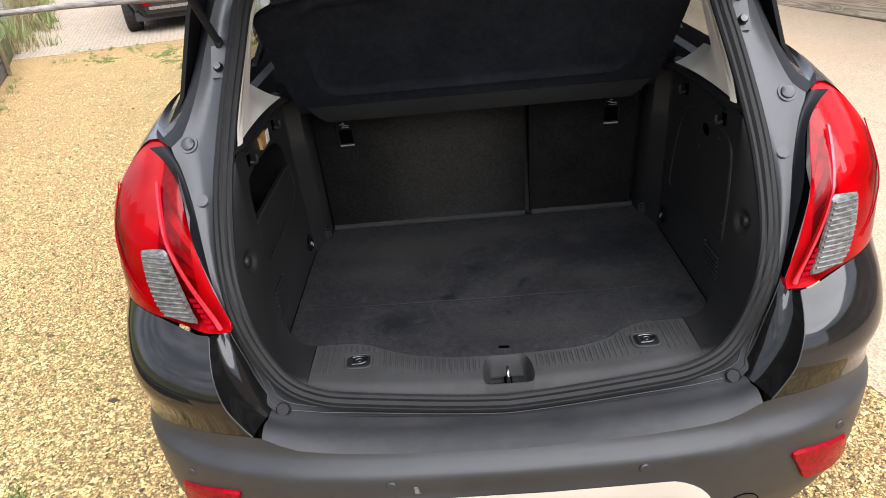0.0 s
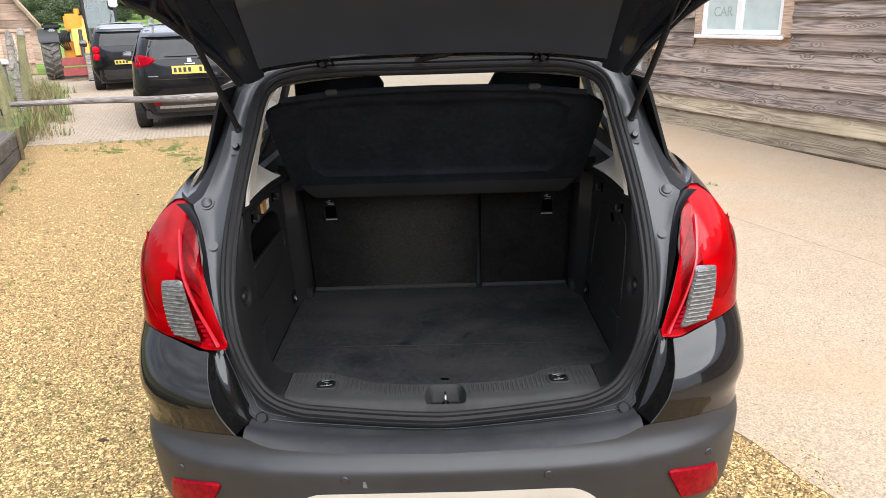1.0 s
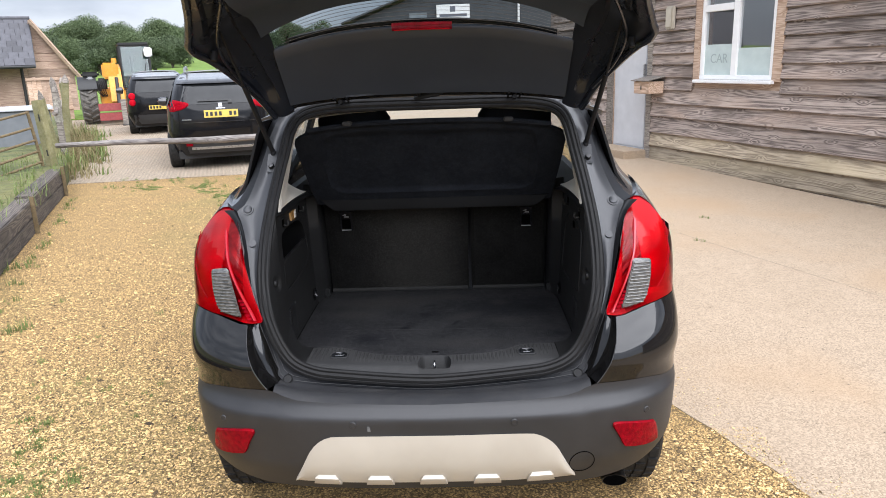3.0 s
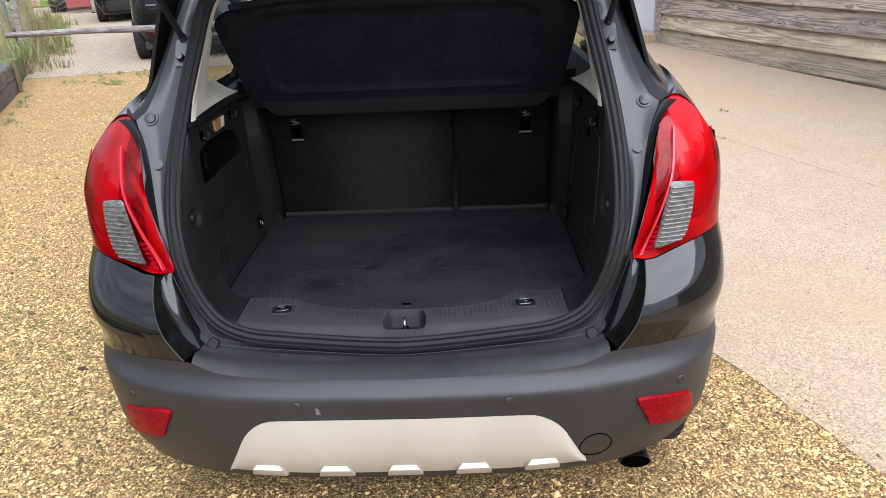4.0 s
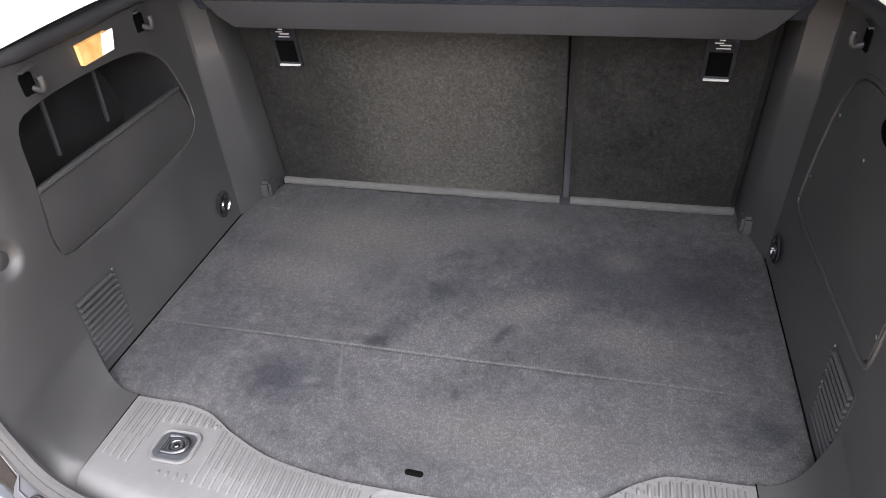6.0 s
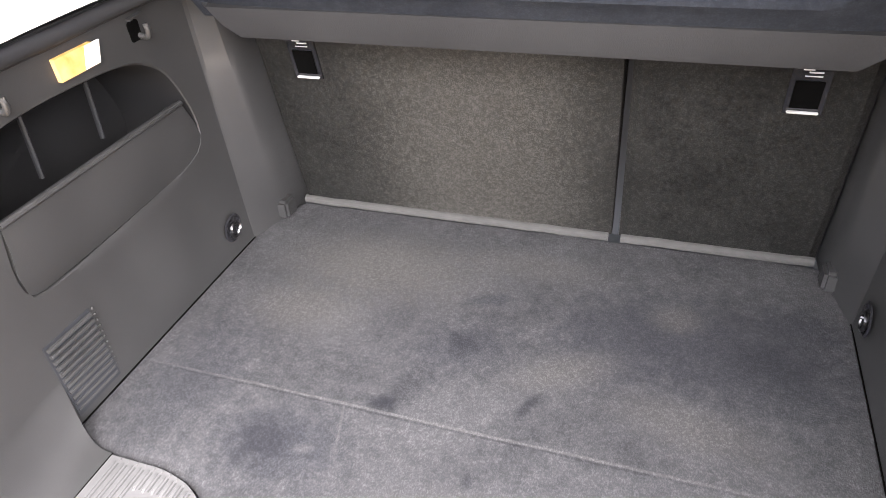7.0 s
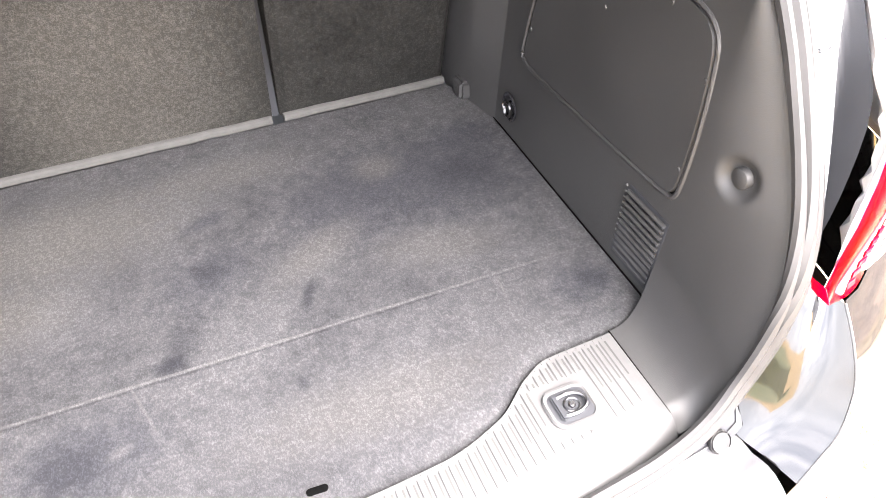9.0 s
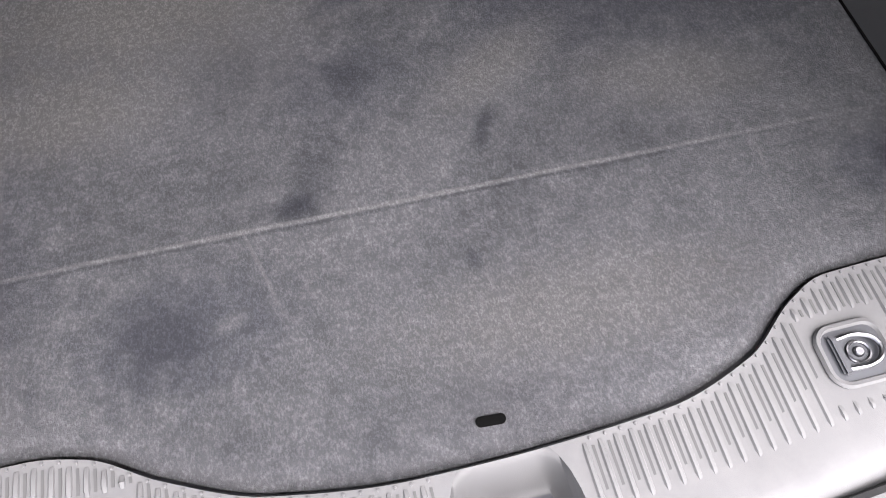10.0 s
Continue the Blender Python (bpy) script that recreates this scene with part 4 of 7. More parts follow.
wave = curve1([-.535, -.515, -.446, -.372, -.321, -.265, -.182, -.061, .01, .153, .244, .303, .342, .446, .515, .535], [.268, .262, .249, .248, .238, .207, .174, .158, .157, .163, .188, .229, .245, .249, .262, .268])
floor_back = curve1([-.53, -.505, -.489, 0, .489, .505, .53], [.80, .865, .905, .905, .905, .865, .80])
rows = []
for k in range(61):
    v, row = k / 60, []
    for j in range(81):
        x = -.533 + 1.066 * j / 80
        y = wave(x) + .001 + v * (floor_back(x) - wave(x))
        crease = .0013 * math.exp(-((y - (.413 - .012 * x)) / .004) ** 2) if -.49 < x < .47 else 0
        edge = -.006 * max(0, 1 - v * 24) ** 2 - .004 * max(0, (abs(x) - .522) / .012) ** 2
        row.append((x, y, FLOOR_Z + crease + edge + .0012 * noise.noise((x * 9, y * 9, 3))))
    rows.append(row)
boot_mat = part("boot_carpet", thick(rows, (0, 0, -.012)), CARPET)
tagged(boot_mat, "mottled grey felt boot carpet with faint creases and dirt", "carpet")
part("finger_slot", slab(rounded(-.0125, .0135, -.0045, .0045, .0044), 0, .002), VOID, boot_mat, "black finger slot", Matrix.Translation((.008, .187, FLOOR_Z + .0012)) @ pose(0, 0, 0, -90, 0, -4))
part("sill_base", box(-.50, .50, .085, .20, .60, .694), BLACK, car)
part("boot_base", box(-.535, .535, .15, .93, .64, .718), BLACK, car)

# sill trim in two halves with ribs, and the striker housing between
sill_front = curve1([-.46, -.3, -.1, .1, .3, .46], [.082, .056, .042, .042, .056, .082])


def sill_point(x, v):
    y0, y1 = sill_front(x), wave(x) - .003
    y = y0 + (y1 - y0) * v
    d = y - y0
    z = .737 - .028 * max(0, 1 - d / .030) ** 2 - .0015 * v
    return (x, y, z)


well_half = curve1([.035, .058, .075, .10, .12, .14, .150, .158], [.050, .0545, .0575, .057, .054, .048, .042, .036])
WELL_X, VS = .0095, (0, .03, .06, .09, .13, .18, .25, .35, .5, .65, .8, .92, 1)
for s in (-1, 1):
    n, rows = 50, []
    for j in range(n + 1):
        row = []
        for v in VS:
            y = sill_point(WELL_X, v)[1]
            xi, xo = WELL_X + s * well_half(y), s * .4443
            row.append(sill_point(xi + (xo - xi) * j / n, v))
        rows.append(row)
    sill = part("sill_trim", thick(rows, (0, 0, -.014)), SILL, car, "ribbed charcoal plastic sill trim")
    ribs, grooves = [], []
    x = .078 if s > 0 else -.060
    while abs(x) < .436:
        y0, y1 = sill_front(x) + .054 + .012 * abs(x), wave(x) - .010
        spans = [(y0, .128), (.206, y1)] if abs(abs(x) - .334) < .046 else [(y0, y1)]
        for p, q in spans:
            if q - p > .008:
                ribs.append(tube([(x, p, .7334), (x, p + .005, .7352), (x, q - .005, .7348), (x, q, .7334)], .0032, 6))
                grooves.append(box(x + .0056, x + .0080, p + .002, q - .002, .7350, .73610))
        if wave(x) - .010 > y0:
            ribs.append(lathe([(0, .0012), (.0012, .0008), (.0016, -.001)], 8, Matrix.Translation((x + .006, wave(x + .006) - .006, .7360))))
        x += s * .0138
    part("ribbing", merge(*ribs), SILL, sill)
    # flat darker strips painted in as the shade of grooves between ribs
    part("groove", merge(*grooves), mat("shaded_groove_plastic", (.021, .021, .021), (.027, .027, .0265), 12, .8, spec=.1), sill)
    part("seam", tube([(s * .4450, .108, .7352), (s * .4450, .18, .7358), (s * .4450, .249, .7352)], .0011, 6), VOID, sill)
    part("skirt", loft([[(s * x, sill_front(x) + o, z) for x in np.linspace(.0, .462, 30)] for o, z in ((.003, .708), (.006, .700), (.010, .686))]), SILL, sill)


def step(q):
    q = min(max(q, 0), 1)
    return q * q * (3 - 2 * q)


rows = []
for v in np.linspace(0, 1, 45):
    row = []
    y = sill_point(WELL_X, v)[1]
    w = well_half(y)
    for u in np.linspace(-1, 1, 41):
        x = WELL_X + w * u
        q = sill_point(x, v)
        depth = .042 * step((1 - abs(u)) * w / .016) * step((q[1] - .0560) / .010) * step((.1565 - q[1]) / .034)
        row.append((q[0], q[1], q[2] - depth))
    rows.append(row)
# sill plastic painted darker here, for the shade inside the scoop
housing = part("striker_housing", thick(rows, (0, 0, -.010)), mat("shaded_well_plastic", (.019, .0188, .0188), (.025, .0248, .0248), 9, .6, .7, bump=.25, grain=1100, spec=.2), car, "scooped striker housing in the sill")
plate = part("well_plate", slab([(-.040, -.022), (.040, -.022), (.036, -.002), (.026, .012), (-.026, .012), (-.036, -.002)], 0, .003, .001), TRIM, housing, "dark plate in the floor of the housing", Matrix.Translation((.0095, .094, .6962)) @ pose(0, 0, 0, -90, 0, 0))
part("plate_edge", tube([(.0095 + a, .094 - b, .6990) for a, b in ((-.040, -.022), (.040, -.022), (.036, -.002), (.026, .012), (-.026, .012), (-.036, -.002))], .0012, 6, True), VOID, plate)
part("striker", tube(flow([(.009, .114, .690), (.009, .114, .724), (.009, .109, .733), (.009, .098, .736), (.009, .087, .732), (.009, .083, .720), (.009, .083, .690)], 26), .0038, 10), STEEL, housing, "bright steel striker loop")
part("striker_slot", slab(rounded(-.009, .009, -.024, .022, .006), 0, .002), VOID, housing, "", Matrix.Translation((.009, .099, .6996)) @ pose(0, 0, 0, -90, 0, 0))
for sx in (-.334, .334):
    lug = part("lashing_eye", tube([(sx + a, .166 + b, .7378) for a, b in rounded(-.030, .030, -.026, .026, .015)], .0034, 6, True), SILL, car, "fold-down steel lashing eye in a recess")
    part("recess", slab(rounded(-.028, .028, -.024, .024, .014), 0, .002), BLACK, lug, "", Matrix.Translation((sx, .166, .7386)) @ pose(0, 0, 0, -90, 0, 0))
    part("ring", tube(flow([(sx - .014, .153, .741), (sx + .005, .152, .742), (sx + .017, .157, .743), (sx + .021, .167, .743), (sx + .016, .176, .743), (sx + .003, .181, .742), (sx - .014, .180, .741)], 24), .0023, 8), DARK_STEEL, lug)
    part("ring_base", box(sx - .021, sx - .012, .148, .184, .739, .7435, .002), BLACK, lug)
    part("inner_ring", tube([(sx + .002 + .0105 * math.cos(a), .166 + .0095 * math.sin(a), .7395) for a in np.linspace(0, 2 * math.pi, 21)[:-1]], .0014, 6, True), DARK_STEEL, lug)
    part("screw", lathe([(0, .003), (.0035, .003), (.0048, .0015), (.005, 0)], 12, Matrix.Translation((sx + .002, .166, .7388))), DARK_STEEL, lug)

# side trims: a flat field with an opening, a flared front, and a return to the seats
FIELD = (.285, .765, .722, 1.215)


def trim_x(y, z):
    return .527 + .05 * (z - .735) - .02 * max(0, (y - .74) / .1) ** 2


def rect_ring(n):
    y0, y1, z0, z1 = FIELD
    per = [(y0, z0), (y1, z0), (y1, z1), (y0, z1)]
    out = []
    for i in range(4):
        a, b = per[i], per[(i + 1) % 4]
        for k in range(n // 4):
            t = k / (n // 4)
            out.append((a[0] + (b[0] - a[0]) * t, a[1] + (b[1] - a[1]) * t))
    return out


def resample_to(outline, n):
    """The hole's outline met by rays from its middle towards the ring of the field."""
    ring_pts = rect_ring(n)
    dense = flow(outline, 400, True)
    cy, cz = np.mean([p[0] for p in dense]), np.mean([p[1] for p in dense])
    ang = np.unwrap([math.atan2(p[1] - cz, p[0] - cy) for p in dense])
    res = []
    for (y, z) in ring_pts:
        a = math.atan2(z - cz, y - cy)
        best = min(range(400), key=lambda i: abs((ang[i] - a + math.pi) % (2 * math.pi) - math.pi))
        res.append(dense[best])
    return ring_pts, res, (cy, cz)


holes = {
    1: [(.703, .908), (.693, .894), (.66, .889), (.58, .892), (.40, .901), (.315, .907), (.296, .914), (.291, .935), (.292, 1.00), (.299, 1.07), (.309, 1.117), (.325, 1.137), (.35, 1.146), (.405, 1.152), (.47, 1.156), (.56, 1.154), (.615, 1.141), (.648, 1.112), (.674, 1.06), (.692, .986)],
    -1: [(.332, 1.135), (.318, 1.06), (.303, .985), (.308, .95), (.34, .937), (.50, .940), (.64, .948), (.70, .965), (.712, 1.01), (.69, 1.08), (.66, 1.118), (.60, 1.143), (.48, 1.152), (.38, 1.15)],
}
seal_in = curve1([.735, .775, .855, .955, 1.054, 1.15, 1.225, 1.24], [.437, .470, .517, .548, .562, .560, .551, .549])
for s in (1, -1):
    N = 96
    ring_pts, hole, (hy, hz) = resample_to(holes[s], N)
    hole = [(max(.292, y), z) for y, z in hole]
    rows = []
    for t in (0, .03, .1, .3, .6, 1):
        rows.append([(s * (trim_x(h[0] + (r[0] - h[0]) * t, h[1] + (r[1] - h[1]) * t) + (.003 if t == 0 else 0)), h[0] + (r[0] - h[0]) * t, h[1] + (r[1] - h[1]) * t) for h, r in zip(hole, ring_pts)])
    field = loft(rows, round_u=True)
    # flared front to the seal, with a dish for the cap
    def wall(t, z):
        p = np.array((seal_in(z) + .012, frame_y(z) - .004, z - .008 * max(0, 1 - (z - .738) / .08) * (1 - t)))
        e = np.array((trim_x(.285, z), .285, z))
        q = p + (e - p) * t
        q[0] = p[0] + (e[0] - p[0]) * (1 - (1 - t) ** 2)
        r = math.hypot(q[1] - .222, q[2] - .995)
        q[0] += .010 * step((.031 - r) / .018)
        return q

    ts = np.linspace(0, 1, 37)
    front = loft([[(s * q[0], q[1], q[2]) for q in (wall(t, .810 + .405 * k / 84) for t in ts)] for k in range(85)])
    corner = loft([[(s * q[0], q[1], q[2]) for q in (wall(t, z) for t in ts[29:])] for z in (.730, .75, .78, .81)])
    rows = []
    for u in np.linspace(0, 1, 17):
        row = []
        for t in ts:
            top_q = wall(t, .810)
            low_z = .7205 + .0155 * step(t / .22)
            x = .4457 + (top_q[0] - .4457) * u
            y_in = .085 + (min(wave(x) - .001, .285) - .085) * t
            row.append((s * x, y_in + (top_q[1] - y_in) * u ** 3, low_z + (top_q[2] - low_z) * u ** (2.2 + 1.4 * t)))
        rows.append(row)
    foot = merge(loft(rows), front)
    bmesh.ops.remove_doubles(foot, verts=foot.verts, dist=.0004)
    bmesh.ops.recalc_face_normals(foot, faces=foot.faces)
    # return towards the seat back
    rows = []
    for k in range(15):
        z = .722 + (1.26 - .722) * k / 14
        zz = min(z, 1.215)
        rows.append([(s * x, y, z) for x, y in ((trim_x(.765, zz), .765), (trim_x(.765, zz) - .003, .772), (.505 - .012 * (z - .738), .845 - .17 * (z - .738)), (.499 - .012 * (z - .738), .862 - .18 * (z - .738)), (.496 - .012 * (z - .738), .90 - .2 * (z - .738)), (.494 - .012 * (z - .738), .97 - .2 * (z - .738)))])
    back = loft(rows)
    # rolled top edge
    top = loft([[(s * x, y, z) for x, y, z in r] for r in [[(trim_x(.285, 1.215), .30, 1.215), (trim_x(.45, 1.2), .45, 1.213), (trim_x(.6, 1.2), .62, 1.213), (.53, .765, 1.215)], [(.56, .31, 1.238), (.565, .45, 1.232), (.56, .62, 1.232), (.535, .765, 1.235)], [(.60, .33, 1.242), (.61, .46, 1.238), (.60, .62, 1.236), (.56, .765, 1.238)]]])
    trim = part("side_trim", merge(field, corner, foot, back, top), TRIM, car, "grained charcoal plastic boot side lining")
    part("edge_roll", tube([(s * .560, .290, 1.222), (s * .554, .315, 1.226), (s * .552, .38, 1.222), (s * .553, .5, 1.220), (s * .550, .62, 1.222), (s * .532, .70, 1.226), (s * .515, .76, 1.215)], [.003, .009, .012, .012, .012, .011, .006], 10), TRIM_IN, trim)
    part("corner_block", box(s * .505 - .018, s * .505 + .020, .835, .875, .735, .775, .006), TRIM, trim)
    # black strip painted in for the shadow gap where the carpet meets the trim
    part("carpet_gap_shade", tube([(s * .5255, y, .7335) for y in (.272, .40, .55, .70, .785)], .0014, 6), VOID, trim)
    # press button near the seal
    part("cap", lathe([(0, .0055), (.010, .0055), (.0125, .004), (.0135, 0), (.014, -.004)], 26, Matrix.Translation((s * .5535, .222, .995)) @ pose(0, 0, 0, 0, -s * 90, 0) @ pose(0, 0, 0, 0, 0, 0)), TRIM, trim)
    # vent slots
    vent = part("vent_grille", merge(*[tube([(s * (trim_x(.33, .8) - .001), .288 + .082 * t, .868 - .0113 * i - .002 * t) for t in (0, .5, 1)], .0036, 6) for i in range(11)]), TRIM, trim)
    for i in range(12):
        part("vent_stud", lathe([(0, .0026), (.0018, .002), (.0026, 0)], 8, Matrix.Translation((s * (trim_x(.376, .8) - .0002), .3765, .872 - .0108 * i)) @ pose(0, 0, 0, 0, -s * 90, 0)), TRIM, vent)
    part("vent_backing", thick([[(s * (trim_x(.33, z) - .0008), y, z) for y in (.285, .328, .373)] for z in (.746, .80, .874)], (s * .002, 0, 0)), BLACK, vent)
    # small tie-down ring in a round cup
    cup = part("tie_ring", lathe([(.0, .0), (.021, .0), (.023, .004), (.027, .002)], 24, Matrix.Translation((s * (trim_x(.71, .79) - .004), .710, .793)) @ pose(0, 0, 0, 0, -s * 90, 0)), GLOSS, trim, "chrome tie ring in a black cup")
    part("ring", tube([(s * (trim_x(.71, .79) - .009), .710 + .011 * math.cos(a), .788 + .014 * math.sin(a)) for a in np.linspace(.2, 6.0, 18)], .0030, 6), DARK_STEEL, cup)
    # bag hooks below the roll
    for y in (.376, .645):
        xh = trim_x(y, 1.185)
        hook = part("bag_hook", slab(rounded(-.012, .012, -.016, .014, .005), 0, .0016), VOID, trim, "", Matrix.Translation((s * (xh - .0012), y, 1.182)) @ pose(0, 0, 0, 0, 0, 90))
        part("hook_finger", tube(flow([(s * xh, y + .008, 1.172), (s * (xh - .014), y + .008, 1.170), (s * (xh - .018), y + .008, 1.180), (s * (xh - .017), y + .008, 1.190)], 10), .0045, 8), TRIM, trim)
        part("hook_hood", thick([[(s * (xh - d), y - .010 + .028 * t, 1.198 + .003 * t) for t in (0, .5, 1)] for d in (.0, .004, .007)], (0, 0, .003)), TRIM, trim)
    if s > 0:
        rim = flow(holes[1], 180, True)
        rows = []
        for q in (0, .5, .9, .962, .975, .990):
            rows.append([(trim_x(hy + (y - hy) * q, hz + (z - hz) * q) - (.0005 if q < .97 else 0) + (.0035 if q == .975 else .008 if q > .98 else .0), hy + (y - hy) * q, hz + (z - hz) * q) for y, z in rim])
        part("lid_surround", tube([(trim_x(y, z) + .0012, hy + (y - hy) * 1.004, hz + (z - hz) * 1.004) for y, z in rim], .0040, 8, True), TRIM, trim)
        lid = part("storage_lid", loft(rows, round_u=True), TRIM, trim, "smooth charcoal storage lid with a finger slot")
        part("lid_slot", lathe([(0, .001), (.016, .001), (.018, 0), (.018, -.002)], 24, Matrix.Translation((trim_x(.477, 1.126) - .0015, .477, 1.124)) @ pose(0, 0, 0, 10, 0, 0) @ pose(0, 0, 0, 0, -90, 0) @ Matrix.Diagonal((.74, 1.25, 1, 1))), VOID, lid)
        for y, z in ((.686, .952), (.651, 1.070), (.515, 1.068), (.396, 1.129), (.310, 1.074), (.303, .953)):
            part("lid_pin", lathe([(0, .002), (.0035, .0015), (.004, 0)], 10, Matrix.Translation((trim_x(y, z) - .0005, y, z)) @ pose(0, 0, 0, 0, -90, 0)), TRIM, lid)
    else:
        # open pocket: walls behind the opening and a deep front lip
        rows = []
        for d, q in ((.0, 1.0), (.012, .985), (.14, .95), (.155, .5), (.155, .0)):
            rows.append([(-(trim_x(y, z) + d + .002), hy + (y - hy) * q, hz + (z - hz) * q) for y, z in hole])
        # inside painted darker than the trim, for the shade behind the lip
        part("pocket", loft(rows, round_u=True), mat("shaded_pocket_plastic", (.0035, .0035, .0037), (.005, .005, .0052), 9, .7, .8, spec=.1), trim)
        lip = [[(-(trim_x(y, z) + o), y, z) for y in np.linspace(y0, y1, 14)] for z, y0, y1, o in ((.938, .322, .66, .004), (.948, .308, .700, .001), (.98, .305, .712, .0), (1.01, .312, .705, .0), (1.048, .316, .690, .001))]
        for y in (.47, .60):
            part("pocket_rib", tube([(-(trim_x(y, 1.0) + .095), y, 1.02), (-(trim_x(y, 1.0) + .100), y + .01, 1.13)], .004, 6), TRIM_IN, trim)
        part("pocket_lip", thick(lip, (-.012, 0, 0)), TRIM, trim)
        part("lip_edge", tube([p for p in lip[-1]], .0045, 8), TRIM, trim)
        lamp = part("boot_light", thick([[(-(.541 + .002 * k), .483 + .07 * t, 1.167 + .030 * k) for t in np.linspace(0, 1, 5)] for k in (0, .5, 1)], (-.012, 0, 0)), mat("amber_lamp_glass", (.16, .08, .02), (.24, .15, .07), 40, .2), trim, "small lit amber boot lamp")
        part("lamp_prism", thick([[(-(.5400 + .002 * k), .527 + .028 * t + .012 * k, 1.168 + .028 * k) for t in (0, .5, 1)] for k in (0, .5, 1)], (-.003, 0, 0)), BEIGE, lamp, "clear lamp facet")
        em = bpy.data.materials["amber_lamp_glass"].node_tree.nodes["Principled BSDF"]
        em.inputs["Emission Color"].default_value, em.inputs["Emission Strength"].default_value = (1.0, .5, .12, 1), .02

    # pale lining: a tall strip beside the seal that sweeps into a ledge along the side trim
    rows = []
    for k in range(25):
        t = k / 24
        tall = max(0, 1 - t / .92) ** 1.7
        row = []
        for u in np.linspace(0, 1, 17):
            x = .5475 - .030 * t ** 3 - .050 * u * tall ** .6 + .085 * u * (1 - tall) ** 1.5 * min(1, 3 * t)
            y = .318 + .350 * t + .205 * u * tall + .035 * u * (1 - tall)
            z = 1.236 + .012 * t + .300 * u * tall + .034 * u ** 1.6 * (1 - tall)
            row.append((s * (x + .012 * math.sin(math.pi * min(1, t * 4)) * u), y, z))
        rows.append(row)
    part("pillar_lining", loft(rows), BEIGE, car, "pale beige rear pillar lining sweeping into a ledge")
    part("lining_edge", loft([[(s * q, y, z) for q, y, z in ((x - .002, frame_y(z) + .006, z), (x - .006, frame_y(z) + .014, z), (x - .008, frame_y(z) + .03, z))] for x, z in flow([(.549, 1.235), (.546, 1.30), (.527, 1.41), (.505, 1.51), (.475, 1.548)], 14)]), BEIGE, car)

# rear seat backs
def seat_y(z):
    return .915 - .2 * (z - .735)


for xa, xb, la in ((-.487, .142, "wide"), (.156, .487, "narrow")):
    rows = []
    for z in np.linspace(.738, 1.36, 14):
        rows.append([(x, seat_y(z) + (.012 if j in (0, 24) else 0) + .0015 * noise.noise((x * 6, z * 6, 1)), z) for j, x in enumerate(np.linspace(xa, xb, 25))])
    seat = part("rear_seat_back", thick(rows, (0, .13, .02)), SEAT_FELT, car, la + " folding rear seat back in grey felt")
    part("hem", tube([(x, seat_y(.74) - .004 + .001 * noise.noise((x * 30, 0, 0)), .742 + .0015 * noise.noise((x * 20, 5, 0))) for x in np.linspace(xa + .004, xb - .004, 30)], .0085, 8), HEM, seat)
    cx = -.391 if la == "wide" else .396
    lt = part("latch_plate", thick([[(cx + w, seat_y(z) - .004, z) for w in (-.026, 0, .026)] for z in (1.036, 1.08, 1.125)], (0, .01, 0)), GLOSS, seat, "glossy black seat release with a pale pictogram")
    part("latch_recess", thick([[(cx + w, seat_y(z) - .0055, z) for w in (-.019, 0, .019)] for z in (1.046, 1.07, 1.09)], (0, .001, 0)), VOID, lt)
    part("latch_edge", box(cx - .021, cx + .021, seat_y(1.04) - .010, seat_y(1.04) - .004, 1.038, 1.0412, .001), mat("pale_plastic", (.16, .16, .16), (.22, .22, .22), 20, .4) if la == "wide" else bpy.data.materials["pale_plastic"], lt)
    for i, (dx, dz, w, h) in enumerate(((-.006, 1.108, .010, .0025), (.004, 1.104, .013, .003), (-.002, 1.113, .006, .003), (.002, 1.098, .016, .002))):
        part("pictogram", box(cx + dx - w * .7, cx + dx + w * .7, seat_y(dz) - .0062, seat_y(dz) - .005, dz - h * .35, dz + h * .35), bpy.data.materials["pale_plastic"], lt)
    for hx in ((-.33, .02) if la == "wide" else (.35,)):
        hr = part("headrest", lathe([(0, -.085), (.12, -.08), (.155, -.03), (.155, .04), (.13, .08), (0, .088)], 20, Matrix.Translation((hx, .86, 1.42 if hx == .02 else 1.485)) @ Matrix.Diagonal((1.0 if hx != .02 else .7, .42, .95, 1))), BLACK, seat)
        for d in (-.05, .05):
            part("post", tube([(hx + d, .86, 1.34), (hx + d, .86, 1.40)], .006, 8), STEEL, hr)
part("seat_gap", box(.143, .155, .93, .96, .735, 1.34), BLACK, car)

# parcel shelf, tipped up
shelf = thing("parcel_shelf", "black felt-covered parcel shelf tipped up behind the seats", "parcel shelf")
RUST_WIRE = mat("brown_heating_wire", (.06, .05, .045), (.09, .075, .065), 30, .5)
SHELF_MAT = carpet("black_shelf_felt", (.0105, .0118, .0148), (.0155, .0172, .0210), (.027, .0295, .0355), 8)
rows = []
for k in range(41):
    t = k / 40
    w = .488 + .035 * math.sin(math.pi * min(1, t * 1.05) * .5) - .06 * max(0, (t - .86) / .14) ** 2
    row = []
    for j in range(81):
        u = -1 + 2 * j / 80
        x = w * u
        z = 1.178 + .352 * t - (.022 * abs(u) ** 2.4 + .018 * abs(u) ** 9) * t ** 2 - .006 * math.exp(-(u / .2) ** 2) * t ** 4
        dx, dt = max(abs(x) - .355, 0), max(abs(t - .53) * .35 - .068, 0)
        edge = math.hypot(dx, dt) - .06
        panel = .014 * step_to(.008, -.008, edge) - .008 * math.exp(-(edge / .010) ** 2)
        y = .725 - .21 * t + panel + .01 * abs(u) ** 4
        row.append((x, y, z))
    rows.append(row)
part("panel", thick(rows, (0, .016, .010)), SHELF_MAT, shelf)
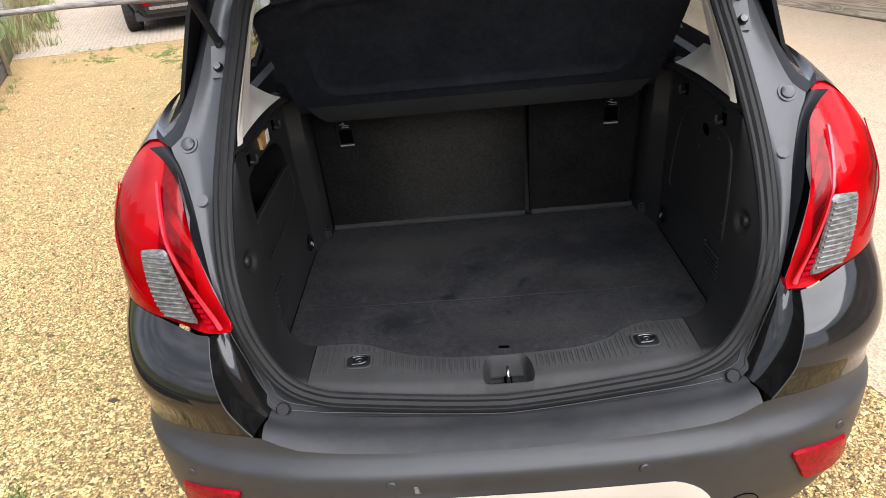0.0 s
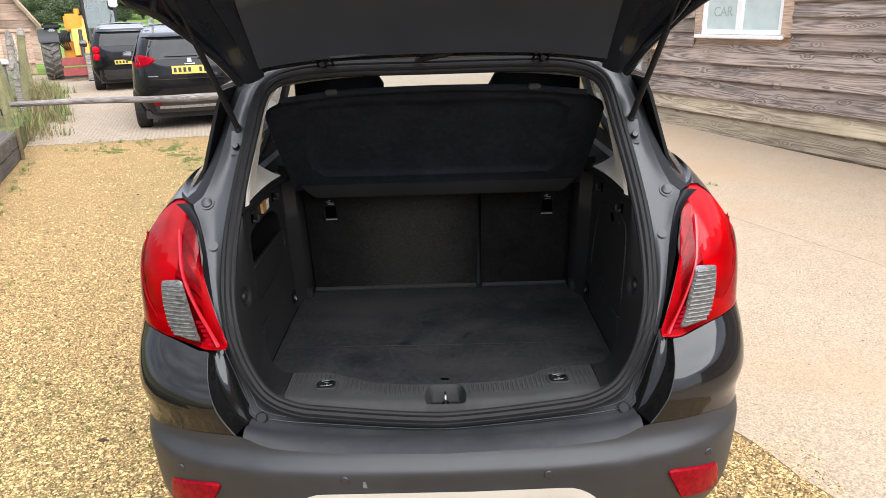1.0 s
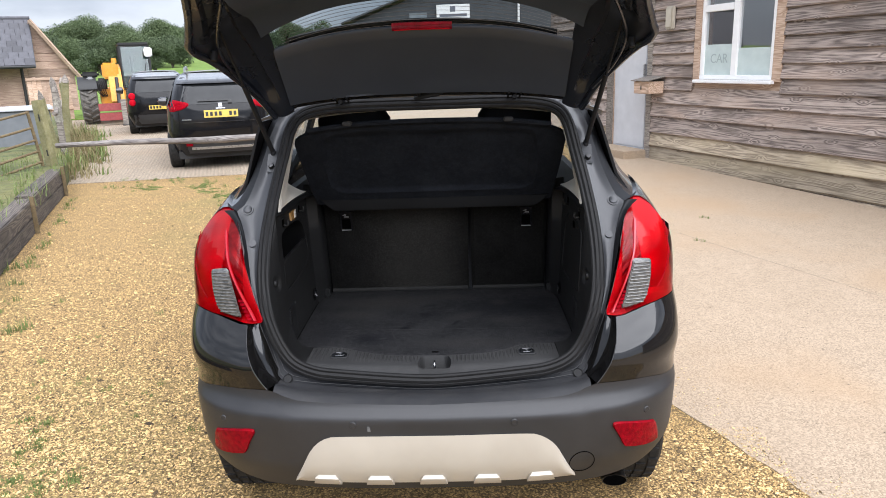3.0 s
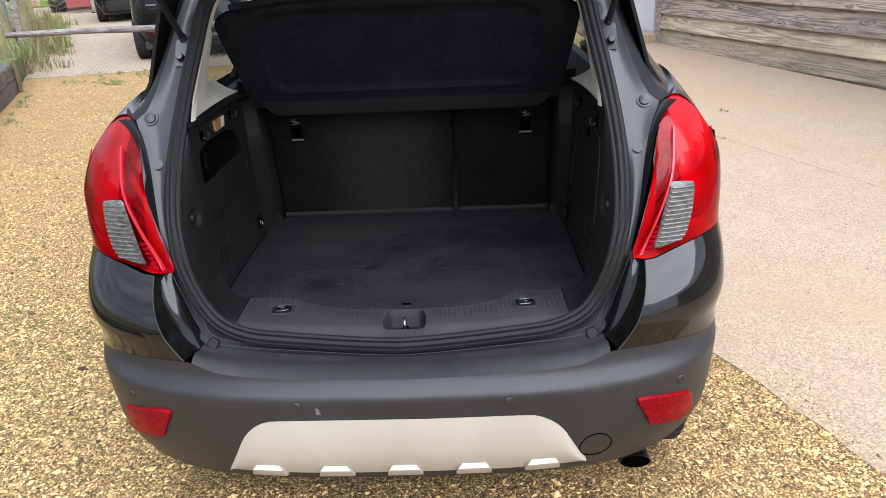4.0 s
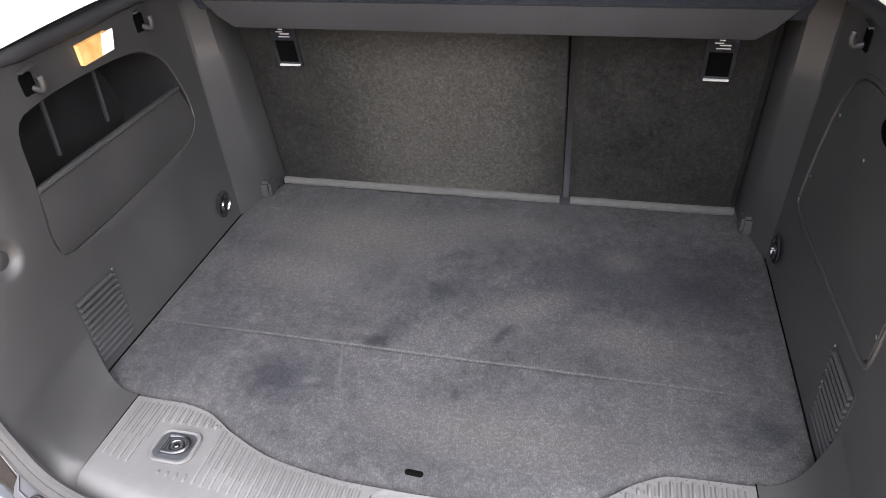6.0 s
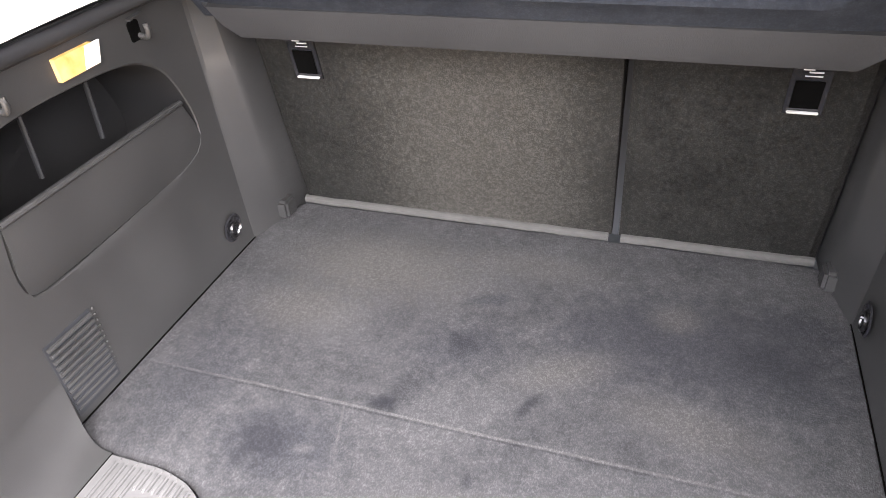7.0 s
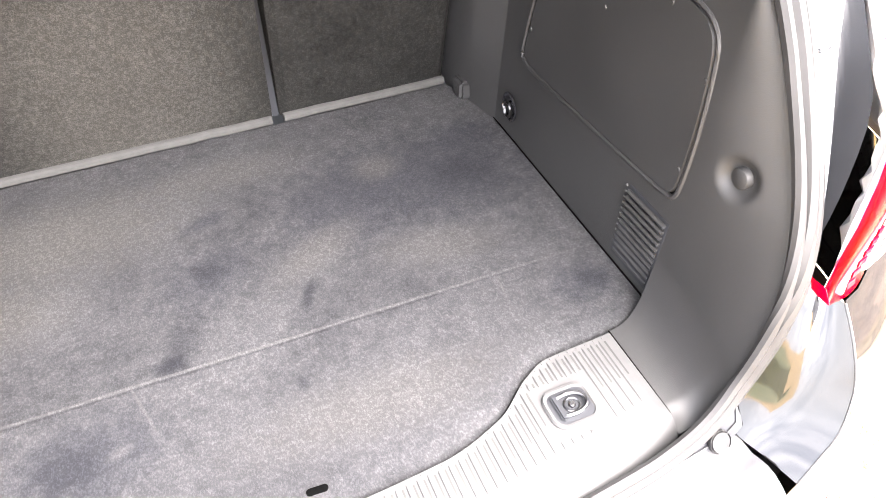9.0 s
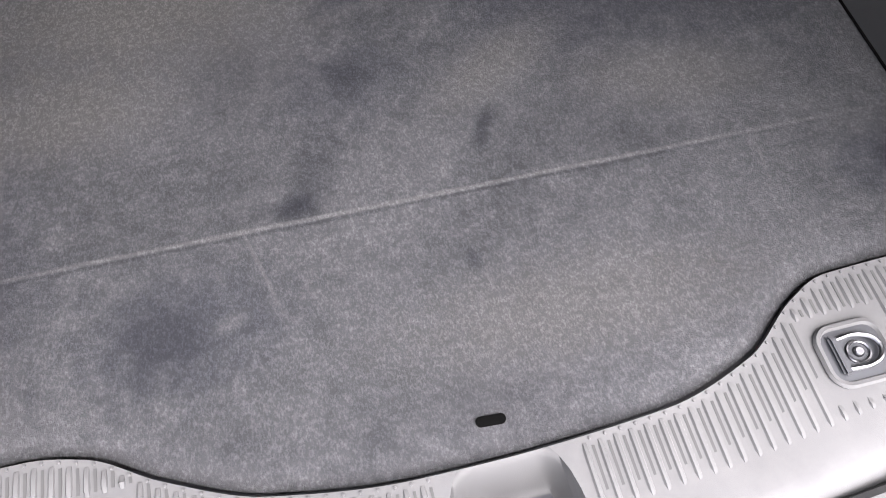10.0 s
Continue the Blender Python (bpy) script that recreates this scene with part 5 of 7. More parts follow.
lipr = [[(x * (1 - .05 * k), y, z) for x in np.linspace(-.488, .495, 25)] for k, (y, z) in enumerate(((.728, 1.205), (.708, 1.200), (.706, 1.175), (.712, 1.155), (.745, 1.150)))]
part("front_lip", thick(lipr, (0, .012, .006)), mat("blue_grey_lip_plastic", (.0082, .0083, .0087), (.0105, .0107, .0111), 8, .7, .8, bump=.6, grain=500, spec=.05), shelf)
part("rear_rim", tube([(x, .512 + .01 * abs(x / .5) ** 4, 1.531 - .032 * abs(x / .5) ** 2.4) for x in np.linspace(-.46, .46, 25)], .010, 8), SHELF_MAT, shelf)
for x in (-.305, .30):
    part("cord_clip", box(x - .018, x + .018, .490, .520, 1.521, 1.537, .004), TRIM, shelf)

# cabin
part("headlining", thick([[(x, y, 1.585 + .012 * math.sin(math.pi * (y - .6) / 1.9) - .05 * abs(x / .6) ** 3) for x in np.linspace(-.60, .60, 11)] for y in (.60, .9, 1.4, 1.9, 2.42)], (0, 0, .006)), BEIGE, car)
part("headlining_edge", loft([[(x, frame_y(1.57) + .018 + d + .03 * (1 - (x / .55) ** 2), 1.572 - .03 * abs(x / .5) ** 3 + h) for x in np.linspace(-.48, .48, 21)] for d, h in ((0, 0), (.01, -.004), (.03, -.004), (.06, .010))]), BEIGE, car)
for s in (1, -1):
    part("door_lining", thick([[(s * (.74 + .03 * (z < .9)), y, z) for y in (.93, 1.5, 2.2, 2.95)] for z in (.3, .6, .9, 1.14)], (s * .04, 0, 0)), TRIM_IN, car)
    part("wheel_housing", box(s * .60, s * .655, .25, 1.05, .22, .95, .02), BLACK, car)
    part("quarter_inner", thick([[(s * (side_x(z) - .05), y, z) for y in (.46, .65, .80, .95)] for z in (1.12, 1.23, 1.32, 1.42, 1.5, 1.55)], (s * .01, 0, 0)), TRIM_IN, car)
    fs = part("front_seat", thick([[(s * .36 + x, 1.78 - .22 * (z - .6) + .05 * (x / .24) ** 2, z) for x in np.linspace(-.24, .24, 9)] for z in np.linspace(.5, 1.22, 9)], (0, .12, 0)), BLACK, car, "black front seat")
    part("headrest", lathe([(0, -.10), (.11, -.095), (.14, -.03), (.14, .04), (.11, .09), (0, .10)], 20, Matrix.Translation((s * .36, 1.66, 1.36)) @ Matrix.Diagonal((1.0, .42, 1, 1))), BLACK, fs)
    for d in (-.05, .05):
        part("post", tube([(s * .36 + d, 1.67, 1.2), (s * .36 + d, 1.665, 1.30)], .006, 8), STEEL, fs)
    part("front_cushion", box(s * .36 - .25, s * .36 + .25, 1.75, 2.3, .48, .62, .05), BLACK, car)
part("rear_cushion", box(-.66, .66, 1.0, 1.5, .45, .62, .05), BLACK, car)
part("cabin_floor", box(-.72, .72, .93, 3.0, .36, .40), BLACK, car)
part("bulkhead", box(-.74, .74, 2.98, 3.04, .35, 1.04), BLACK, car)
dash = part("dashboard", thick([[(x, 2.62 + .1 * t + .04 * (x / .7) ** 2, .60 + .46 * math.sin(math.pi / 2 * t)) for x in np.linspace(-.72, .72, 15)] for t in np.linspace(0, 1, 8)], (0, .42, -.01)), mat("silver_grey_dashboard", (.16, .17, .18), (.22, .23, .24), 8, .45, bump=.2, grain=900), car)
part("binnacle", lathe([(0, -.02), (.13, -.02), (.15, .04), (.11, .09), (0, .10)], 20, Matrix.Translation((.0, 2.72, 1.05)) @ Matrix.Diagonal((1.0, .7, 1, 1))), BLACK, dash)
part("steering_wheel", tube([(.36 + .18 * math.cos(a), 2.42 + .06 * math.sin(a), .98 + .17 * math.sin(a)) for a in np.linspace(0, 2 * math.pi, 33)[:-1]], .015, 8, True), BLACK, car)
part("rear_mirror", thick([[(x, 2.52, z) for x in (-.10, 0, .10)] for z in (1.46, 1.49, 1.52)], (0, .03, 0)), BLACK, car)

# ---- the open boot lid ----
lid_line = flow([(.53, 1.600), (.40, 1.735), (.22, 1.895), (.06, 1.955), (-.05, 1.985), (-.20, 2.02), (-.30, 2.035)], 60)
LID_LEN = sum(float(np.linalg.norm(lid_line[i + 1] - lid_line[i])) for i in range(59))
lid_half = curve1([0, .12, .24, .36, .43, .49, .56, .66, .77, .88, .94, .975], [.575, .61, .655, .705, .733, .735, .712, .675, .640, .605, .58, .54])


def lid(x, s, off=0.0):
    """A point on the lid's inner side: x across, s metres from the hinge; off: outwards."""
    q = min(max(s / LID_LEN, 0), 1) * 59
    i = min(int(q), 58)
    p = lid_line[i] + (lid_line[i + 1] - lid_line[i]) * (q - i)
    a, b = lid_line[max(i - 3, 0)], lid_line[min(i + 4, 59)]
    t = (b - a) / np.linalg.norm(b - a)
    nrm = np.array((-t[1], t[0]))
    if nrm[1] > 0:
        nrm = -nrm
    droop = .125 * abs(x / .73) ** 3
    p = p + nrm * (droop - off)
    return (x, float(p[0]), float(p[1]))


gate = part("boot_lid", loft([[lid(u * lid_half(s), s, .062 - .05 * abs(u) ** 6) for u in np.linspace(-1, 1, 41)] for s in np.linspace(.47, LID_LEN, 16)]), PAINT, car, "raised black boot lid with glass and trim")
glass_lo = lambda x: .352 - .040 * (x / .47) ** 2
glass_hi = lambda x: .540 - .155 * (x / .54) ** 2
GX = .505
part("spoiler", thick([[lid(x * 1.22, s, .05) for x in np.linspace(-.47, .47, 25)] for s in (.02, .08, .15, .22)], (0, 0, .012)), PAINT, gate)
part("upper_trim", thick([[lid(x, .045 + (max(.05, glass_lo(x)) - .045) * t, .0 + .006 * (t > .9)) for x in np.linspace(-GX, GX, 41)] for t in (0, .1, .3, .5, .7, .86, .88, 1)], (0, 0, .012)), mat("dark_upper_lining", (.027, .035, .052), (.034, .043, .062), 8, .5, .6, bump=.2, grain=1000), gate, "black upper lid lining")
part("spoiler_lip", thick([[lid(x * .97, glass_lo(x) + d, .018 + d * .3) for x in np.linspace(-GX + .04, GX - .04, 41)] for d in (-.03, -.01, .012, .020)], (0, 0, .006)), GLOSS, gate)
pane = part("rear_glass", loft([[lid(x, glass_lo(x) - .04 + (glass_hi(x) - glass_lo(x) + .08) * t, .012) for x in np.linspace(-.54, .54, 33)] for t in np.linspace(0, 1, 7)]), GLASS_DARK, gate, "dark tinted rear window glass")
pane.visible_shadow = False
for k in range(8):
    t = (k + .8) / 9
    part("heating_wire", tube([lid(x, glass_lo(x) + (glass_hi(x) - glass_lo(x)) * t, .0105) for x in np.linspace(-.47, .47, 25)], .0006, 4), RUST_WIRE, pane)
part("lower_trim", loft([[lid(x, glass_hi(x) + (.915 - glass_hi(x)) * t, -.002 - .030 * math.sin(math.pi * min(1, max(0, (t - .28) / .74)))) for x in np.linspace(-.525, .525, 41)] for t in (0, .04, .12, .2, .3, .34, .38, .5, .65, .8, .92, 1)]), LID_IN, gate, "black moulded lower lid lining")
for s in (1, -1):
    rows = []
    for q in np.linspace(0, LID_LEN, 34):
        x0, x1 = .50, lid_half(q)
        rows.append([lid(s * (x0 + (x1 - x0) * t), q, .012 - .016 * math.sin(math.pi * t) + (.020 if .35 < t < .7 and .1 < q < .9 else 0)) for t in np.linspace(0, 1, 14)])
    part("lid_frame", loft(rows), LID_BODY, gate)
    ridge = [lid(s * (.545 + .11 * math.sin(math.pi * min(1, q / .75)) ** 1.3), q, -.008) for q in np.linspace(.12, .88, 24)]
    part("lid_ridge", tube(ridge, .006, 8), LID_BODY, gate)
    rim = [lid(s * (lid_half(q) - .006), q, .004) for q in np.linspace(0, LID_LEN, 40)]
    part("lid_rim", tube(rim, .012, 8), LID_BODY, gate)
    for q, x in ((.86, .575), (.40, .672)):
        part("lid_buffer", lathe([(0, .030), (.008, .030), (.011, .02), (.012, 0)], 14, Matrix.Translation(lid(s * x, q, -.004)) @ pose(0, 0, 0, 155, 0, 0)), BLACK, gate)
    hx = s * .325
    part("hinge", tube(flow([(hx, .60, 1.60), (hx, .56, 1.615), (hx, .53, 1.605), lid(hx, .03, -.004)], 10), .008, 8), BLACK, gate)
    for dx in (-.022, .022):
        part("hinge_arm", tube([(hx + dx, .575, 1.60), (hx + dx, .55, 1.612), lid(hx + dx, .05, -.004)], .004, 6), BLACK, gate)
part("lid_end", tube([lid(x, LID_LEN, .012) for x in np.linspace(-.54, .54, 31)], .016, 8), BLACK, gate)
part("lid_skin_top", loft([[lid(x, s, .03) for x in np.linspace(-.56, .56, 21)] for s in (0, .05, .12, .2)]), PAINT, gate)
cov = part("latch_cover", thick([[lid(-.012 + w * u, s, o) for u in np.linspace(-1, 1, 7)] for s, w, o in ((.925, .050, -.012), (.89, .048, -.045), (.85, .043, -.050), (.80, .030, -.050), (.785, .027, -.034))], (0, 0, .02)), mat("grey_latch_plastic", (.17, .19, .225), (.21, .23, .265), 8, .4, .5), gate, "grey plastic latch cover")
part("latch_slot", thick([[lid(-.012 + .012 * u, s, o) for u in (-1, 0, 1)] for s, o in ((.845, -.0535), (.815, -.0535), (.784, -.050))], (0, 0, .004)), BLACK, cov)
part("latch_claw", tube([lid(-.012 + .006 * math.sin(k * 2.2), .842 - .008 * k, -.056) for k in range(8)], .0022, 6), STEEL, cov)
han = part("grab_handle", tube([lid(.215 + a, .872 + b, -.036) for a, b in flow([(-.068, .046), (-.076, 0), (-.064, -.046), (0, -.050), (.064, -.046), (.076, 0), (.068, .046), (0, .050)], 40, True)], .009, 8, True), LID_BODY, gate, "moulded grab recess")
part("recess", thick([[lid(.215 + a, .872 + b, -.0345) for a in np.linspace(-.066, .066, 9)] for b in (-.044, 0, .044)], (0, 0, .004)), GLOSS, han)
brk = part("brake_light", thick([[lid(x, glass_lo(x) + d, .006 + o) for x in np.linspace(-.10, .10, 15)] for d, o in ((-.002, -.004), (.004, -.009), (.011, -.009), (.016, 0))], (0, 0, .01)), mat("smoked_red_lens", (.13, .003, .008), (.22, .005, .014), 40, .12, .2, coat=.4), gate, "red high-level brake light")
part("bulb_strip", tube([lid(x, glass_lo(x) + .007, -.004) for x in np.linspace(-.092, .092, 12)], .0022, 6), RED, brk)
part("wash_hose", tube(flow([(-.05, .565, 1.612), (.0, .54, 1.622), (.05, .53, 1.632), (.065, .50, 1.66)], 20), .009, 8), BLACK, gate)
# badge and plate lamp on the outer skin
bx = -.50
for i, (w, h) in enumerate(((.020, .022), (.019, .022), (.018, .022), (.018, .022), (.020, .022))):
    part("badge", thick([[lid(bx + .045 * i + a, .845 + b, .068) for a in (-w, 0, w)] for b in (-h, 0, h)], (0, 0, .004)), STEEL, gate)
part("plate_recess", thick([[lid(x, s, .066) for x in np.linspace(-.24, .24, 9)] for s in (.62, .68, .74)], (0, 0, .003)), STEEL, gate, "chrome-edged handle recess")


# ---- surroundings ----
def wood(name, a, b, dark, rings=9.0, long=.5, warm=None):
    """Weathered boards: grain along local x, knots and dark streaks, each board different."""
    m, n, l, p = shader(name)
    tc, mp, info, shift = n.new("ShaderNodeTexCoord"), n.new("ShaderNodeMapping"), n.new("ShaderNodeObjectInfo"), n.new("ShaderNodeVectorMath")
    sc = n.new("ShaderNodeVectorMath")
    sc.operation = "SCALE"
    sc.inputs["Scale"].default_value = 37.0
    comb = n.new("ShaderNodeCombineXYZ")
    for k in range(3):
        l.new(info.outputs["Random"], comb.inputs[k])
    l.new(comb.outputs["Vector"], sc.inputs[0])
    l.new(tc.outputs["Object"], shift.inputs[0])
    l.new(sc.outputs["Vector"], shift.inputs[1])
    mp.inputs["Scale"].default_value = (long * 1.4, 10, 10)
    l.new(shift.outputs["Vector"], mp.inputs["Vector"])
    field_n, fine, stain = n.new("ShaderNodeTexNoise"), n.new("ShaderNodeTexNoise"), n.new("ShaderNodeTexNoise")
    field_n.inputs["Scale"].default_value, field_n.inputs["Detail"].default_value, field_n.inputs["Roughness"].default_value = 1.0, 2.0, .35
    l.new(mp.outputs["Vector"], field_n.inputs["Vector"])
    turns, sine, wave_t = n.new("ShaderNodeMath"), n.new("ShaderNodeMath"), n.new("ShaderNodeMapRange")
    turns.operation, turns.inputs[1].default_value, sine.operation = "MULTIPLY", rings * 9, "SINE"
    # knots: the rings close round scattered points
    mk, knot, swell, core, field_k = n.new("ShaderNodeMapping"), n.new("ShaderNodeTexVoronoi"), n.new("ShaderNodeMapRange"), n.new("ShaderNodeMapRange"), n.new("ShaderNodeMath")
    mk.inputs["Scale"].default_value = (2.6, 7.5, 7.5)
    l.new(shift.outputs["Vector"], mk.inputs["Vector"])
    l.new(mk.outputs["Vector"], knot.inputs["Vector"])
    knot.inputs["Scale"].default_value = 1.0
    swell.interpolation_type = core.interpolation_type = "SMOOTHSTEP"
    swell.inputs["From Max"].default_value, swell.inputs["To Min"].default_value, swell.inputs["To Max"].default_value = .32, .17, 0
    core.inputs["From Min"].default_value, core.inputs["From Max"].default_value, core.inputs["To Min"].default_value, core.inputs["To Max"].default_value = .015, .07, .7, 0
    l.new(knot.outputs["Distance"], swell.inputs["Value"])
    l.new(knot.outputs["Distance"], core.inputs["Value"])
    l.new(field_n.outputs["Fac"], field_k.inputs[0])
    l.new(swell.outputs["Result"], field_k.inputs[1])
    l.new(field_k.outputs["Value"], turns.inputs[0])
    l.new(turns.outputs["Value"], sine.inputs[0])
    wave_t.inputs["From Min"].default_value = -1
    l.new(sine.outputs["Value"], wave_t.inputs["Value"])
    mf = n.new("ShaderNodeMapping")
    mf.inputs["Scale"].default_value = (7, 130, 130)
    l.new(shift.outputs["Vector"], mf.inputs["Vector"])
    fine.inputs["Scale"].default_value, fine.inputs["Detail"].default_value = 1.0, 5
    l.new(mf.outputs["Vector"], fine.inputs["Vector"])
    stain.inputs["Scale"].default_value, stain.inputs["Detail"].default_value = 1.1, 4
    l.new(shift.outputs["Vector"], stain.inputs["Vector"])
    mixf = n.new("ShaderNodeMath")
    mixf.operation = "MULTIPLY_ADD"
    l.new(wave_t.outputs["Result"], mixf.inputs[0])
    mixf.inputs[1].default_value = .32
    half = n.new("ShaderNodeMath")
    half.operation, half.inputs[1].default_value = "MULTIPLY", .70
    l.new(fine.outputs["Fac"], half.inputs[0])
    l.new(half.outputs["Value"], mixf.inputs[2])
    r = ramp(n, .30, a, .70, b)
    l.new(mixf.outputs["Value"], r.inputs["Fac"])
    dk, sr = n.new("ShaderNodeMixRGB"), n.new("ShaderNodeMapRange")
    sr.inputs["From Min"].default_value, sr.inputs["From Max"].default_value, sr.inputs["To Max"].default_value = .5, .72, .8
    l.new(stain.outputs["Fac"], sr.inputs["Value"])
    l.new(sr.outputs["Result"], dk.inputs["Fac"])
    l.new(r.outputs["Color"], dk.inputs["Color1"])
    dk.inputs["Color2"].default_value = (*dark, 1)
    hsv, mr = n.new("ShaderNodeHueSaturation"), n.new("ShaderNodeMapRange")
    mr.inputs["To Min"].default_value, mr.inputs["To Max"].default_value = .74, 1.25
    l.new(info.outputs["Random"], mr.inputs["Value"])
    l.new(mr.outputs["Result"], hsv.inputs["Value"])
    eye = n.new("ShaderNodeMixRGB")
    l.new(core.outputs["Result"], eye.inputs["Fac"])
    tone = dk.outputs["Color"]
    if warm:
        mw, nw, rw, xw = n.new("ShaderNodeMapping"), n.new("ShaderNodeTexNoise"), n.new("ShaderNodeMapRange"), n.new("ShaderNodeMixRGB")
        mw.inputs["Scale"].default_value, mw.inputs["Location"].default_value = (.8, 3.2, 3.2), (5, 2, 8)
        l.new(shift.outputs["Vector"], mw.inputs["Vector"])
        l.new(mw.outputs["Vector"], nw.inputs["Vector"])
        nw.inputs["Scale"].default_value, nw.inputs["Detail"].default_value = 1.0, 5
        rw.inputs["From Min"].default_value, rw.inputs["From Max"].default_value, rw.inputs["To Max"].default_value = .50, .66, .55
        l.new(nw.outputs["Fac"], rw.inputs["Value"])
        l.new(rw.outputs["Result"], xw.inputs["Fac"])
        l.new(tone, xw.inputs["Color1"])
        xw.inputs["Color2"].default_value = (*warm, 1)
        tone = xw.outputs["Color"]
    l.new(tone, eye.inputs["Color1"])
    eye.inputs["Color2"].default_value = tuple(v * .45 for v in dark) + (1,)
    l.new(eye.outputs["Color"], hsv.inputs["Color"])
    l.new(hsv.outputs["Color"], p.inputs["Base Color"])
    p.inputs["Roughness"].default_value = .85
    bp = n.new("ShaderNodeBump")
    bp.inputs["Strength"].default_value, bp.inputs["Distance"].default_value = .5, .004
    l.new(mixf.outputs["Value"], bp.inputs["Height"])
    l.new(bp.outputs["Normal"], p.inputs["Normal"])
    return m


CLAD = wood("weathered_larch_boards", (.115, .091, .079), (.385, .318, .275), (.085, .067, .058), 7.5, .36, (.42, .315, .245))
CLAD_LOW = wood("splash_bleached_boards", (.17, .135, .095), (.40, .335, .245), (.15, .122, .080), 7.5, .36, (.46, .385, .255))
FRESH = wood("brown_larch_trim", (.34, .225, .15), (.60, .45, .34), (.28, .20, .145), 9)
GREYWOOD = wood("silvered_fence_wood", (.13, .112, .095), (.31, .275, .235), (.10, .082, .068), 8)
SLEEPER = wood("dark_sleeper_wood", (.035, .029, .025), (.12, .10, .082), (.03, .026, .022), 9)
PALEWOOD = wood("pinkish_cedar_boards", (.26, .17, .13), (.42, .30, .235), (.20, .13, .10), 7)
UPVC = mat("white_window_plastic", (.78, .78, .77), (.84, .84, .83), 6, .25, .35)
GREYDOOR = mat("pale_grey_door_paint", (.46, .47, .49), (.53, .54, .56), 5, .4, .5)
ZINC = mat("grey_gutter", (.30, .31, .32), (.42, .43, .44), 5, .35, .55, metal=.4)
ROOFSHEET = mat("galvanised_roof_sheet", (.13, .15, .165), (.21, .235, .25), 3, .85, .95, spec=.1)
PLASTER = mat("pale_plaster", (.62, .60, .55), (.70, .68, .62), 3, .9)
SLATE = mat("blue_grey_slate", (.05, .05, .058), (.085, .085, .097), 5, .6, .75, vary=.25)
DARKSTEEL = mat("dark_barn_cladding", (.035, .04, .045), (.055, .06, .065), 3, .5, .6)
YELLOW = mat("yellow_machine_paint", (.56, .235, .010), (.66, .29, .014), 6, .35, .5, dust=.2)
REDPAINT = mat("faded_red_paint", (.20, .030, .032), (.30, .055, .052), 8, .6, .7, dust=.12)
RUST = mat("rusty_green_steel", (.085, .062, .03), (.17, .13, .065), 18, .7, .85, dust=.3, dust_colour=(.22, .10, .04))
PLATE = mat("yellow_number_plate", (.50, .355, .05), (.56, .405, .07), 10, .4)
INK = mat("black_marking", (.01, .01, .01), (.015, .015, .015), 20, .5)
OLIVE = mat("olive_painted_post", (.13, .122, .05), (.22, .205, .095), 10, .7, dust=.3)

# timber-clad building
ANG = math.atan2(-0.93221284, 0.36191051)
wall_m = pose(3.1465, 8.9895, 0, 0, 0, math.degrees(ANG))  # local x runs along the wall towards the camera, local -y is outside
hut = thing("clad_building", "low workshop clad in weathered grey-brown waney boards", "building", wall_m)
# outside is to the local right of travel, so the outward normal is local -y
WU0, WU1, TOPZ = -3.2, 15.0, 2.80
WIN = (1.0, 2.33, 1.40, 2.65)
DOOR = (-1.15, -.18, .20, 2.30)


wallbits = []
for a, b, c, d in ((WU0, DOOR[0], 0, 2.95), (DOOR[0], DOOR[1], DOOR[3], 2.95), (DOOR[1], WIN[0], 0, 2.95), (WIN[0], WIN[1], 0, WIN[2]), (WIN[0], WIN[1], WIN[3], 2.95), (WIN[1], WU1, 0, 2.95)):
    wallbits.append(box(a, b, 0, .16, c - .1 if c == 0 else c, d))
part("wall", merge(*wallbits), FRESH, hut, "timber wall behind the boards")
part("end_wall", box(WU0 - .16, WU0, 0, 7, -.1, 2.95), CLAD, hut)
part("far_wall", box(WU0, WU1, 7, 7.16, -.1, 2.95), CLAD, hut)
part("end_wall", box(WU1, WU1 + .16, 0, 7.16, -.1, 2.95), CLAD, hut)
part("floor_slab", box(WU0, WU1, .16, 7, -.1, .25), PLASTER, hut)
part("inner_wall", box(WU0, WU1, 2.6, 2.7, .25, 2.9), PLASTER, hut)
# roof sheet with ribs, gutter and fascia
rows = []
for v in (0, 1):
    row = []
    for k in range(560):
        u = WU0 - .3 + (WU1 - WU0 + .6) * k / 559
        row.append((u, -.22 + 4.2 * v, 2.93 + 1.75 * v + (.030 if k % 7 in (1, 2) else 0)))
    rows.append(row)
part("roof", thick(rows, (0, 0, -.012)), ROOFSHEET, hut, "ribbed galvanised roof sheet", sharp=20)
gut = [[(u, -.16 + .055 * math.cos(a), 2.90 + .055 * math.sin(a)) for a in np.linspace(math.pi, 2 * math.pi, 9)] for u in np.linspace(WU0 - .2, WU1, 12)]
part("gutter", thick(gut, (0, 0, .004)), ZINC, hut, "grey half-round gutter")
part("fascia", box(WU0, WU1, -.05, -.005, 2.76, 2.90, .004), FRESH, hut)
for k in range(16):
    u = WU0 + .3 + k * 1.1
    part("gutter_bracket", box(u - .015, u + .015, -.22, -.05, 2.90, 2.93, .004), INK, hut)
# window: frame, sill, panes
win = thing("window", "", "")
win.parent = hut
w0, w1, wz0, wz1 = WIN
mid, tr = 1.645, 2.33
